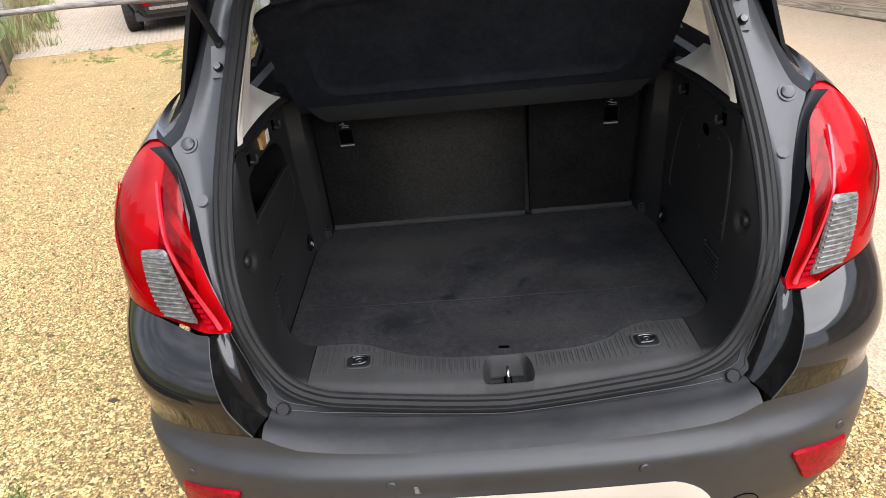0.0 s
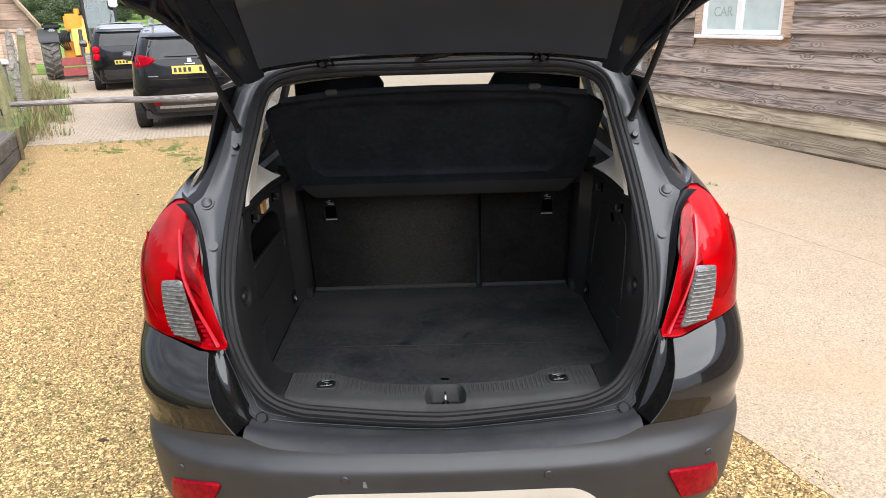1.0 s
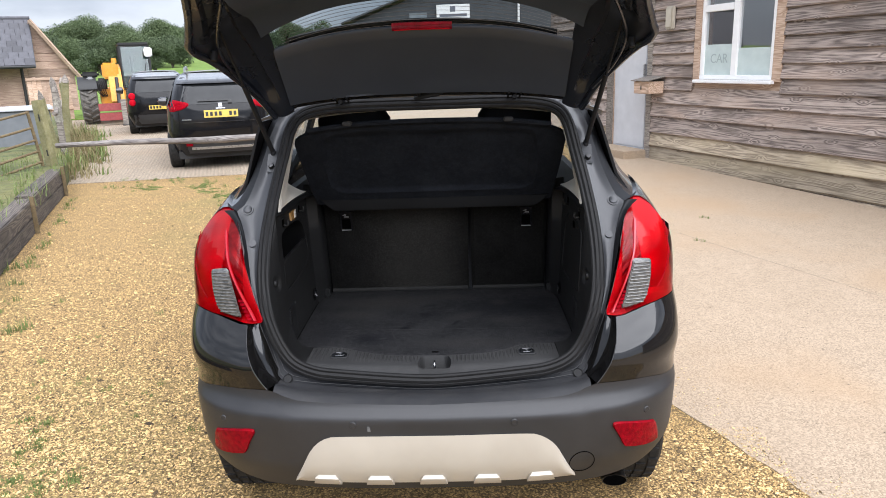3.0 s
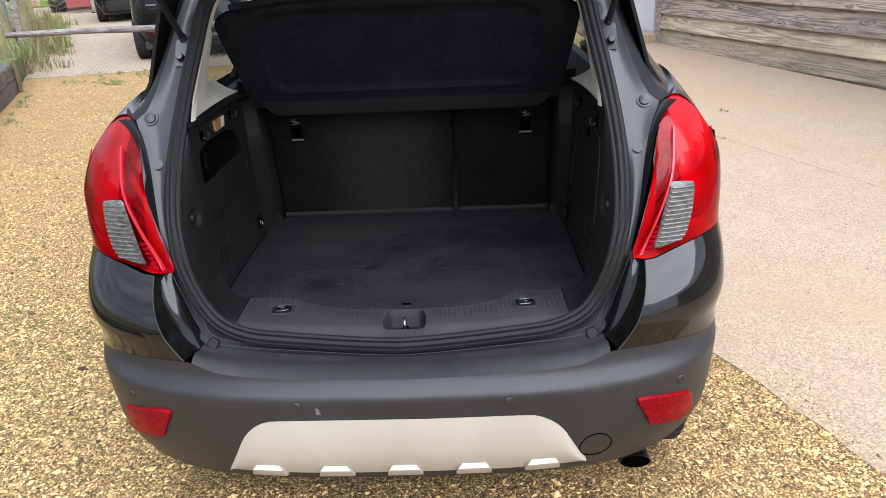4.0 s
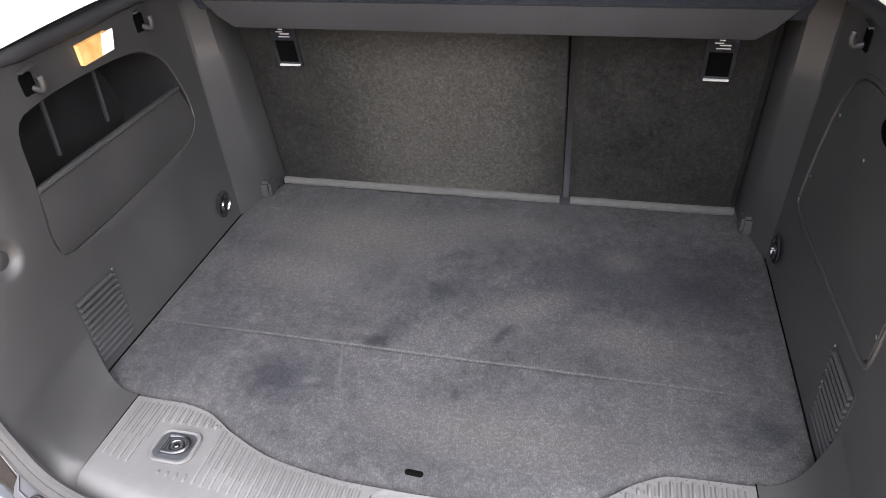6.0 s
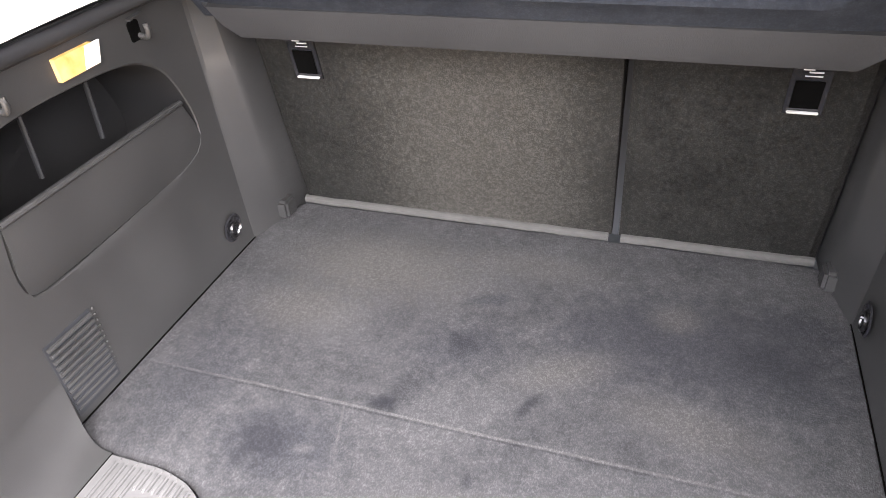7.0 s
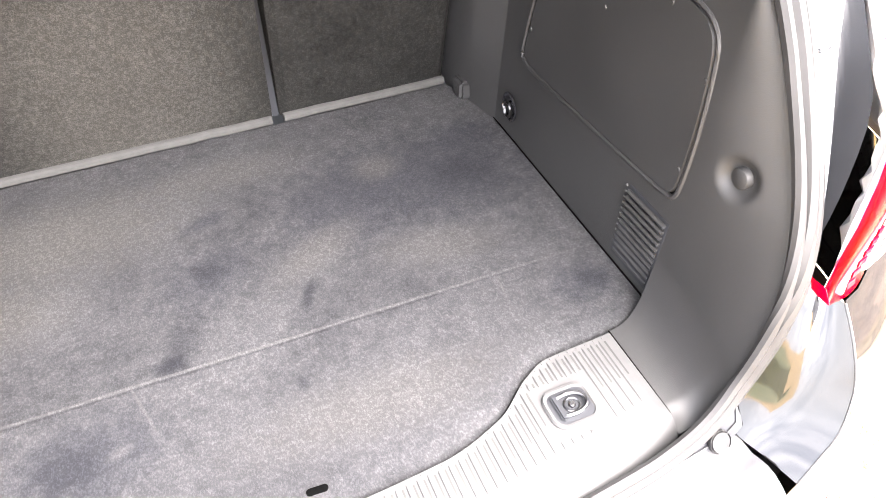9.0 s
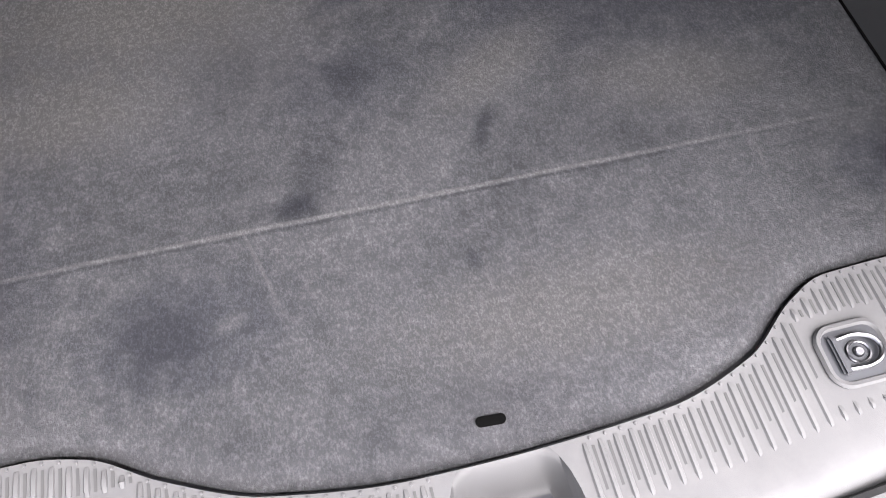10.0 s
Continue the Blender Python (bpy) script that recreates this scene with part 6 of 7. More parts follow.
bars = [box(w0, w1, -.03, .05, wz0, wz0 + .06, .006), box(w0, w1, -.03, .05, wz1 - .06, wz1, .006), box(w0, w0 + .06, -.029, .049, wz0 + .06, wz1 - .06, .006), box(w1 - .06, w1, -.029, .049, wz0 + .06, wz1 - .06, .006), box(mid - .05, mid + .05, -.028, .048, wz0 + .06, wz1 - .06, .006), box(w0 + .06, mid - .05, -.027, .047, tr - .045, tr + .045, .006)]
part("window_frame", merge(*bars), UPVC, win, "white plastic window frame")
part("window_sill", box(w0 - .06, w1 + .05, -.10, -.03, wz0 - .045, wz0 - .001, .008), UPVC, win)
PANE = glass("window_glass", (.80, .85, .84), ior=3.4)
for a, b, c, d in ((w0 + .06, mid - .05, wz0 + .06, tr - .045), (w0 + .06, mid - .05, tr + .045, wz1 - .06), (mid + .05, w1 - .06, wz0 + .06, wz1 - .06)):
    pn = part("pane", loft([[(u, .008, z) for u in (a, b)] for z in (c, d)]), PANE, win)
    pn.visible_shadow = False
part("frosted_film", box(w0 + .06, mid - .05, .003, .006, wz0 + .06, 1.86), mat("frosted_film", (.42, .50, .49), (.52, .60, .58), 6, .5), win)
part("frosted_film", box(mid + .05, w1 - .06, .003, .006, wz0 + .06, 1.80), bpy.data.materials["frosted_film"], win)
word_curve = bpy.data.curves.new("word", "FONT")
word_curve.body, word_curve.size, word_curve.extrude = "CAR", .17, .001
word_ob = bpy.data.objects.new("word", word_curve)
scene.collection.objects.link(word_ob)
bpy.context.view_layer.update()
word_me = bpy.data.meshes.new_from_object(word_ob.evaluated_get(bpy.context.evaluated_depsgraph_get()))
bpy.data.objects.remove(word_ob)
bpy.data.curves.remove(word_curve)
word_me.materials.clear()
word_me.materials.append(mat("grey_film_lettering", (.28, .34, .335), (.36, .42, .41), 20, .6))
word_part = new("film_lettering", word_me)
word_part.parent = win
word_part.matrix_local = Matrix.Translation((1.17, .0015, 1.62)) @ pose(0, 0, 0, 90, 0, 0)
part("reveal", merge(box(w0 - .12, w0 - .002, -.045, 0, wz0 - .02, wz1 + .10, .004), box(w1 + .002, w1 + .15, -.045, 0, wz0 - .02, wz1 + .10, .004), box(w0 - .12, w1 + .15, -.05, -.004, wz1 + .004, wz1 + .115, .004)), FRESH, hut, "new brown larch window surround")
# door with step
door = part("door", box(DOOR[0], DOOR[1], .02, .07, DOOR[2], DOOR[3], .004), GREYDOOR, hut, "plain pale grey painted door")
part("door_handle", box(DOOR[1] - .12, DOOR[1] - .09, -.03, .02, 1.42, 1.62, .006), STEEL, door)
part("door_panel", box(DOOR[0] + .1, DOOR[1] - .1, .012, .02, DOOR[2] + .12, DOOR[3] - .15, .004), GREYDOOR, door)
part("door_post", box(DOOR[1], DOOR[1] + .13, -.05, .0, 0, 2.76, .004), GREYWOOD, hut)
part("door_post", box(DOOR[0] - .13, DOOR[0], -.05, .0, 0, 2.76, .004), GREYWOOD, hut)
part("door_step", box(DOOR[0] - .1, DOOR[1] + .05, -.45, 0, .05, .30, .01), CONCRETE, hut)
# waney boards, one by one
rng = random.Random(5)


def board(u0, u1, z0, h):
    n = 12
    rows = []
    wob = rng.random() * 40
    for k in range(n + 1):
        u = u0 + (u1 - u0) * k / n
        dz = .008 * noise.noise((u * 1.1 + wob, wob, 0)) + .004 * noise.noise((u * 5 + wob, 2, 0))
        zb = z0 + dz
        rows.append([(u, -.050, zb), (u, -.055, zb + .010), (u, -.012, z0 + h), (u, -.003, z0 + h), (u, -.030, zb + .006)])
    bm = loft(rows, round_u=True, cap=True)
    bmesh.ops.recalc_face_normals(bm, faces=bm.faces)
    return part("board", bm, CLAD_LOW if z0 < .4 else CLAD, hut, sharp=30)


levels = [.06, .14, .385, .59, .84, 1.04, 1.24, 1.42, 1.60, 1.76, 1.92, 2.08, 2.24, 2.39, 2.54, 2.67, 2.80]
for i in range(len(levels) - 1):
    z0, h = levels[i], levels[i + 1] - levels[i] + .035
    low = z0 + h
    spans = []
    if low > WIN[2] and z0 < WIN[3] + .06:
        spans = [(DOOR[1] + .13, w0 - .12), (w1 + .15, WU1)]
    else:
        spans = [(DOOR[1] + .13, WU1)]
    if z0 < 2.3:
        spans.append((WU0, DOOR[0] - .13))
    else:
        spans.append((WU0, DOOR[1] + .13))
    for a, b in spans:
        x = a
        while x < b - .05:
            e = min(b, x + rng.uniform(3.4, 5.2))
            if b - e < .8:
                e = b
            board(x, e - .004, z0, h)
            x = e
part("kickboard", box(DOOR[1] + .13, WU1, -.035, 0, -.1, .13, .004), SLEEPER, hut)
# letter box, flood light
mb = thing("letter_box", "small orange-brown wooden letter box with sloping lid", "letter box", wall_m)
part("body", box(-.12, .26, -.32, -.055, 1.19, 1.37, .006), FRESH, mb)
part("lid", thick([[(u, y, z) for u in (-.15, .07, .29)] for y, z in ((-.36, 1.375), (-.05, 1.43))], (0, 0, .012)), GREYWOOD, mb, "grey sloping lid")
part("mark", box(.06, .08, -.326, -.321, 1.25, 1.31), INK, mb)
fl = thing("flood_light", "small black security light on the boarded wall", "security light", wall_m)
part("bracket", box(3.70, 3.76, -.13, -.05, 2.46, 2.52, .006), INK, fl)
part("head", box(3.68, 3.80, -.19, -.12, 2.44, 2.52, .012), INK, fl)
ib = thing("wall_junction_box", "small pale plastic box screwed to the boards", "junction box", wall_m)
part("body", box(.30, .46, -.11, -.05, 2.10, 2.42, .012), mat("yellowed_plastic", (.40, .36, .29), (.48, .44, .36), 9, .5), ib)
part("cover", box(.315, .445, -.122, -.111, 2.13, 2.39, .006), bpy.data.materials["yellowed_plastic"], ib)

# sleeper wall, gate and fence by the track
sl_a, sl_b = np.array((-5.33, 7.30)), np.array((-4.05, 4.0))
sdir = (sl_b - sl_a) / np.linalg.norm(sl_b - sl_a)
sang = math.degrees(math.atan2(sdir[1], sdir[0]))


def g3(x, y, z=0.0):
    return (x, y, rise(y) + z)


retain = thing("sleeper_wall", "low retaining wall of dark weathered railway sleepers", "sleeper wall")
for seg in range(4):
    for tier in range(2):
        a = sl_a + sdir * (seg * 2.25 - .2)
        o = part("sleeper", box(0, 2.22, -.20 + .01 * tier, .0 + .008 * (seg % 2), 0, .175, .012), SLEEPER, retain, "", Matrix.Translation((*a, rise(a[1]) + .178 * tier - .01)) @ pose(0, 0, 0, 0, .6, sang + 180 if False else sang))
    p = sl_a + sdir * (seg * 2.25 + .05)
    part("stake", box(-.02, .02, .008, .05, -.1, .40, .004), RUST, retain, "", Matrix.Translation((*p, rise(p[1]))) @ pose(0, 0, 0, 0, 0, sang))
bank = flat("verge", [(-5.35, 7.25), (-5.9, 8.5), (-7.2, 10.5), (-10.5, 17), (-40, 40), (-60, 0), (-30, -20), (-3.4, -6), (-3.3, 2.0), (-4.1, 4.0)], .30, .5, GRASS, "rough grass bank behind the sleepers", "grass")

post = thing("gate_post", "leaning olive-painted wooden gate post", "gate post", Matrix.Translation((-5.86, 8.06, rise(8.06))) @ pose(0, 0, 0, 0, -5, -20))
part("shaft", box(-.065, .065, -.055, .055, -.05, 1.25, .008), OLIVE, post)
part("slot", box(.02, .045, -.059, -.054, .45, .54), INK, post)
part("slot", box(.02, .045, -.059, -.054, .95, 1.05), INK, post)
beam = thing("barrier_pole", "split grey timber pole laid across the track", "pole")
rows = []
for k in range(21):
    t = k / 20
    x, y = -5.80 + 3.25 * t, 8.12 + .30 * t
    z = .700 + .01 * t + .008 * math.sin(t * 7) + .012 * noise.noise((t * 4, 1, 1))
    h = .054 + .010 * noise.noise((t * 5, 3, 2)) - .016 * (1 - t)
    rows.append([(x, y + .045 * math.cos(a), z + .045 + h * math.sin(a)) for a in np.linspace(0, 2 * math.pi, 11)[:-1]])
bmx = loft(rows, round_u=True, cap=True)
part("pole", bmx, wood("cracked_grey_pole_wood", (.085, .075, .070), (.215, .195, .180), (.05, .043, .04), 9), beam)
pb = thing("barrier_post", "short green-grey post at the end of the pole", "post", Matrix.Translation((-2.52, 8.45, rise(8.45))))
part("shaft", box(-.05, .05, -.05, .05, -.05, .86, .008), OLIVE, pb)
gate_thing = thing("field_gate", "rusty tubular steel field gate standing open", "gate", Matrix.Translation((-5.95, 7.95, rise(7.9) + .32)) @ pose(0, 0, 0, 0, 8, -106))
for z in (.06, .22, .38, .56, .78):
    part("rail", tube([(0, 0, z), (2.6, 0, z)], .018, 8), RUST, gate_thing)
for x in (0, .85, 1.7, 2.6):
    part("upright", tube([(x, 0, 0), (x, 0, .80)], .022, 8), RUST, gate_thing)
netting = mat("torn_white_netting", (.17, .155, .12), (.38, .36, .31), 26, .9)
for i, (x, y, h, w) in enumerate(((-6.55, 9.5, 1.22, .045), (-7.1, 10.6, 1.28, .05), (-7.35, 11.1, 1.42, .06), (-8.1, 12.6, 1.35, .055), (-8.9, 14.2, 1.3, .055))):
    fp = thing("fence_post", "weathered grey split fence post in tall grass", "fence post", Matrix.Translation((x, y, rise(y))) @ pose(0, 0, 0, 5 - 2 * i, 6 * (i % 3) - 5, 17 * i), group="posts along the track fence")
    part("shaft", box(-w, w, -w * .8, w * .8, -.05, h, .012), OLIVE if i % 2 == 0 else GREYWOOD, fp)
    part("point", lathe([(w * 1.2, 0), (w * .9, .08), (0, .16)], 6, Matrix.Translation((0, 0, h - .03))), GREYWOOD, fp)
    if i == 1:
        cloth = [[(w * 1.22 * math.cos(q) * (1 + .5 * noise.noise((q * 2, z * 6, i))), w * 1.05 * math.sin(q) * (1 + .5 * noise.noise((q * 2 + 9, z * 6, i))), z + .06 * noise.noise((q * 3, z * 4, i + 3))) for q in np.linspace(0, 2 * math.pi, 19)[:-1]] for z in np.linspace(.72, 1.10, 10)]
        part("netting", loft(cloth, round_u=True), netting, fp, "torn pale netting caught on the post", sharp=25)
for i in range(4):
    (xa, ya), (xb, yb) = ((-6.55, 9.5), (-7.1, 10.6), (-7.35, 11.1), (-8.1, 12.6), (-8.9, 14.2))[i:i + 2]
    rl = thing("fence_rail", "grey split fence rail", "fence rail", group="rails along the track fence")
    part("rail", tube([g3(xa, ya, .95), g3((xa + xb) / 2, (ya + yb) / 2, .90), g3(xb, yb, .97)], .035, 7), GREYWOOD, rl)

# tall grass and weeds
def tufts(name, spots, h, n, material, label, category, seed, spread=.10, width=.006):
    r = random.Random(seed)
    verts, faces = [], []
    for (x, y, k) in spots:
        for _ in range(n):
            a, b = r.uniform(0, 6.28), r.uniform(0, spread * k)
            px, py = x + b * math.cos(a), y + b * math.sin(a)
            hh, lean, d = h * k * r.uniform(.5, 1.1), r.uniform(.1, .6) * h * k, r.uniform(0, 6.28)
            w = width * k * r.uniform(.7, 1.4)
            z = rise(py) + (.30 if name == "verge_grass" else 0)
            cx, cy = math.cos(d), math.sin(d)
            i = len(verts)
            for t in (0, .5, 1):
                ox, oy, oz = lean * t * t * cx, lean * t * t * cy, hh * t
                ww = w * (1 - .85 * t)
                verts += [(px + ox - ww * cy, py + oy + ww * cx, z + oz), (px + ox + ww * cy, py + oy - ww * cx, z + oz)]
            faces += [(i, i + 1, i + 3, i + 2), (i + 2, i + 3, i + 5, i + 4)]
    me = bpy.data.meshes.new(name)
    me.from_pydata(verts, [], faces)
    me.materials.append(material)
    return tagged(new(name, me), label, category, kind="stuff")


DRY = mat("dry_tall_grass", (.13, .112, .05), (.27, .22, .105), 5, .8)
GREENLEAF = mat("green_weed_leaves", (.085, .125, .03), (.17, .215, .06), 8, .7)
r0 = random.Random(3)
spots = [(-5.95 - 3.4 * t + r0.uniform(-.35, .55), 8.6 + 6.5 * t + r0.uniform(-.5, .5), r0.uniform(.6, 1.25)) for t in [r0.random() for _ in range(150)]]
tufts("tall_grass", [(x - .14, y, k) for x, y, k in spots], .33, 22, DRY, "tall straw-coloured grass along the fence", "grass", 4, .22)
tufts("nettles", [(x + .1, y, k * .8) for x, y, k in spots[::4]], .36, 14, GREENLEAF, "green nettles among the dry grass", "weeds", 5, .25, .016)
vs = [(r0.uniform(-9, -4.2), r0.uniform(1, 9), r0.uniform(.4, .9)) for _ in range(420)]
vs = [q for q in vs if q[0] < -4.2 - (q[1] - 4.4) * .39]
tufts("verge_grass", vs, .22, 14, GREENLEAF, "short rough grass behind the sleepers", "grass", 6, .2, .006)
ws = [(r0.uniform(-3.6, -1.2), r0.uniform(-.9, 3.2), r0.uniform(.15, .4)) for _ in range(60)] + [(r0.uniform(-5.0, -2.4), r0.uniform(7.6, 8.5), r0.uniform(.2, .5)) for _ in range(50)] + [(-4.7 + (6 - y) * .4 + r0.uniform(0, .15), y, r0.uniform(.3, .7)) for y in [r0.uniform(2.5, 7) for _ in range(24)]] + [(-3.2, 7.6, .6), (-3.1, 7.2, .5), (-2.95, 6.6, .4), (2.27, 4.17, .35), (2.32, 4.13, .3), (2.61, 5.03, .4), (2.66, 5.0, .3), (-2.95, 2.37, .9), (-3.0, 2.30, .8), (-3.9, 3.86, .9), (-3.95, 3.7, .8)] + [(-1.98 + r0.uniform(-.5, .4), 1.1 + r0.uniform(-.6, .5), r0.uniform(.12, .3)) for _ in range(40)]
moss = [(x + r0.gauss(0, .09), y + r0.gauss(0, .11), r0.uniform(.5, 1.0)) for x, y, n in ((-1.96, .62, 16), (-1.80, .60, 10), (-2.06, .40, 10), (-1.86, .12, 14), (-1.66, .02, 12), (-2.1, .95, 8), (-1.30, .18, 3), (-1.52, .14, 4), (-1.35, -.08, 5), (-1.9, -.3, 10), (-3.0, 6.9, 14), (-3.3, 7.3, 16), (-2.75, 6.2, 12), (-3.6, 7.7, 20), (-4.3, 7.6, 20), (-2.6, 7.9, 14)) for _ in range(n)]
tufts("moss", moss, .022, 46, GREENLEAF, "low yellow-green moss growing through the gravel", "moss", 9, .055, .0035)
tufts("weeds", ws, .10, 22, GREENLEAF, "small green weeds growing through the gravel", "weeds", 8, .09, .005)


# ---- parked cars and farm things along the track ----
def side_profile(w, h, length):
    s = h / 1.54
    zz = [.24, .40, .60, .80, .95, 1.03, 1.12, 1.25, 1.38, 1.47, 1.54]
    ww = [.93, .98, 1.0, .99, .97, .93, .89, .84, .78, .72, .60]
    rr = [.10, .03, .0, .0, .015, .035, .08, .17, .30, .72, 1.45]
    k = length / 4.16
    rr = rr[:9] + [rr[9] * k, rr[10] * k]
    ff = [length - d * k for d in (.08, 0, .01, .06, .35, 1.15, 1.3, 1.5, 1.72, 1.9, 2.15)]
    return curve1([z * s for z in zz], [v * w for v in ww]), curve1([z * s for z in zz], rr), curve1([z * s for z in zz], ff)


CAR_BLACK = mat("polished_black_car_body", (.005, .005, .006), (.008, .008, .009), 5, .1, .16, spec=.22, coat=.15)


def parked_car(label, m, w, h, length, round_lamps, roof_colour):
    wf, rf, ff = side_profile(w, h, length)
    s = h / 1.54
    c = thing("parked_car", label, "car", m, group="cars parked on the track")

    def pt(a, z, off=0.0):
        ca, sa = math.cos(a), math.sin(a)
        y0, y1 = rf(z), ff(z)
        ex = .42
        x = (wf(z) + off) * math.copysign(abs(sa) ** ex, sa)
        yy = (y0 + y1) / 2 - ((y1 - y0) / 2 + off) * math.copysign(abs(ca) ** .36, ca)
        return (x, yy, z)
    rows = [[pt(a, z * s) for a in np.linspace(0, 2 * math.pi, 65)[:-1]] for z in (.24, .3, .4, .5, .6, .7, .8, .88, .95, 1.0, 1.06, 1.14, 1.22, 1.3, 1.38, 1.45, 1.5, 1.54)]
    part("body", loft(rows, round_u=True, cap=True), CAR_BLACK, c)
    top = [[(x * wf(1.53 * s) * .98, y, 1.545 * s + .02 * (1 - x * x)) for x in np.linspace(-1, 1, 9)] for y in np.linspace(rf(1.53 * s) - .02, max(ff(1.53 * s), rf(1.53 * s) + .3), 7)]
    part("roof", thick(top, (0, 0, -.02)), roof_colour, c)

    def rear_patch(name, x0, x1, z0, z1, off, material, label2="", taper=0.0, parent=None, nx=11):
        rr = []
        for k in range(7):
            z = (z0 + (z1 - z0) * k / 6) * s
            row = []
            for j in range(nx):
                t = j / (nx - 1)
                x = (x0 + (x1 - x0) * t) * (1 - taper * k / 6)
                lim = wf(z) * .995
                a = math.asin(min(1, max(-1, (abs(x) / lim))) ** (1 / .42))
                q = pt(a, z, off)
                row.append((x, q[1], z))
            rr.append(row)
        return part(name, thick(rr, (0, .02, 0)), material, parent or c, label2)
    rear_patch("rear_window", -.60 * w / .87, .60 * w / .87, 1.04, 1.36, .004, mat("dark_car_window", (.010, .011, .012), (.018, .019, .020), 4, .06, .1, spec=.3) if "dark_car_window" not in bpy.data.materials else bpy.data.materials["dark_car_window"], "dark rear window", .16)
    rear_patch("spoiler", -.64 * w / .87, .64 * w / .87, 1.36, 1.42, .06, PAINT, "black roof spoiler", .05)
    rear_patch("roof_panel", -.62 * w / .87, .62 * w / .87, 1.405, 1.525, .012, roof_colour, "roof painted pale like the sky it reflects", .10)
    rear_patch("bumper", -.86 * w / .87, .86 * w / .87, .27, .50, .012, BUMPER, "grey plastic bumper")
    pl = rear_patch("number_plate", -.26, .26, .83 if not round_lamps else .62, .945 if not round_lamps else .72, .012, PLATE, "yellow number plate")
    for i in range(7):
        if i != 4:
            x = -.215 + .068 * i + (.02 if i > 4 else 0)
            rear_patch("mark", x - .02, x + .02, .855 if not round_lamps else .64, .92 if not round_lamps else .70, .015, INK, "", 0, pl, 3)
    for sd in (-1, 1):
        if round_lamps:
            for z in (.80, .95):
                y = pt(math.asin((.60 / w) ** (1 / .42)), z * s)[1]
                part("tail_lamp", lathe([(0, .05), (.06, .045), (.08, .02), (.085, -.05)], 20, Matrix.Translation((sd * .60, y, z * s)) @ pose(0, 0, 0, 90, 0, 0)), RED, c, "round red tail lamp")
        else:
            shape = [(.47, 1.055), (.60, 1.095), (.74, 1.125), (.84, 1.120), (.855, 1.06), (.84, .975), (.78, .925), (.66, .945), (.54, .985)]
            lamp_rows = []
            for q, o in ((.0, .016), (.55, .016), (.9, .014), (1.0, .0)):
                line = []
                for px, pz in flow(shape, 36, True):
                    x, z = .70 + (px - .70) * q, (1.03 + (pz - 1.03) * q) * s
                    x = min(x, wf(z) * .985)
                    line.append((sd * x, pt(math.asin((x / (wf(z) * .995)) ** (1 / .42)), z, o)[1], z))
                lamp_rows.append(line)
            tl = part("tail_lamp", loft(lamp_rows, round_u=True), RED_DARK, c, "dark red wrap-round tail lamp")
            for k in range(3):
                line = []
                for t in np.linspace(0, 1, 7):
                    x, z = .69 + .045 * k + .03 * t, (.965 + .125 * t) * s
                    line.append((sd * x, pt(math.asin(min(1, x / (wf(z) * .995)) ** (1 / .42)), z, .018)[1], z))
                part("light_claw", tube(line, .005, 6), RED, tl)
            a, b = sorted((sd * .48, sd * .58))
            rear_patch("reflector", a, b, .39, .44, .018, REFLECT)
        for y in (.66, length - .8):
            wl_ = thing("wheel", "", "")
            wl_.parent = c
            mm = Matrix.Translation((sd * (w - .12), y, .31)) @ pose(0, 0, 0, 0, sd * 90, 0)
            part("tyre", lathe([(.2, -.10), (.27, -.105), (.305, -.08), (.31, 0), (.305, .08), (.27, .105), (.2, .10)], 28, mm), TYRE, wl_)
            part("rim", lathe([(0, .07), (.05, .08), (.17, .06), (.2, .09), (.2, -.1), (0, -.05)], 24, mm), STEEL, wl_)
        # side glass and mirror
        rr = []
        for z in (1.02, 1.12, 1.25, 1.38, 1.45):
            y0, y1 = rf(z * s) + .35, ff(z * s) - .15
            rr.append([(sd * (wf(z * s) * .99 + .006), y0 + (y1 - y0) * t, z * s) for t in np.linspace(0, 1, 6)])
        part("side_window", thick(rr, (-sd * .02, 0, 0)), bpy.data.materials["dark_car_window"], c)
        part("side_mirror", lathe([(0, -.10), (.06, -.09), (.085, -.02), (.08, .05), (0, .08)], 14, Matrix.Translation((sd * (w + .10), length * .58, 1.02)) @ pose(0, 0, 0, 0, 90, 0)), PAINT, c)
        if not round_lamps:
            part("roof_rail", tube([(sd * .50, .75, 1.555), (sd * .50, .85, 1.60), (sd * .50, 1.6, 1.62), (sd * .50, 2.2, 1.58)], .02, 8), STEEL, c)
    if not round_lamps:
        rear_patch("wiper", -.34, .16, 1.085, 1.105, .024, INK)
        rear_patch("wiper_boss", .12, .18, 1.05, 1.10, .03, INK)
        rear_patch("name_mark", -.07, .07, .965, .978, .016, STEEL)
        rear_patch("name_mark", -.60, -.46, .80, .815, .016, STEEL)
        rear_patch("boot_crease", -.70, .70, .755, .765, .010, PAINT)
        rear_patch("emblem", -.028, .028, .995, 1.05, .016, STEEL)
        rear_patch("skid_strip", -.50, .50, .33, .37, .026, STEEL, "silver bumper strip")
        part("aerial", tube([(0, .85, 1.56), (0, .75, 1.80)], .006, 6), INK, c)
    part("underside", box(-w * .8, w * .8, .2, length - .2, .18, .3), INK, c)
    return c


# Roofs of the black cars, painted pale for the sky they reflect.
SKY_LIT_ROOF = mat("sky_lit_roof", (.30, .31, .32), (.38, .39, .40), 4, .2, .3, metal=.5, coat=1)
parked_car("black crossover hatchback parked on the concrete track", Matrix.Translation((-3.67, 9.18, rise(9.4))) @ pose(0, 0, 0, 0, 0, 18.7), .89, 1.54, 4.16, False, SKY_LIT_ROOF)
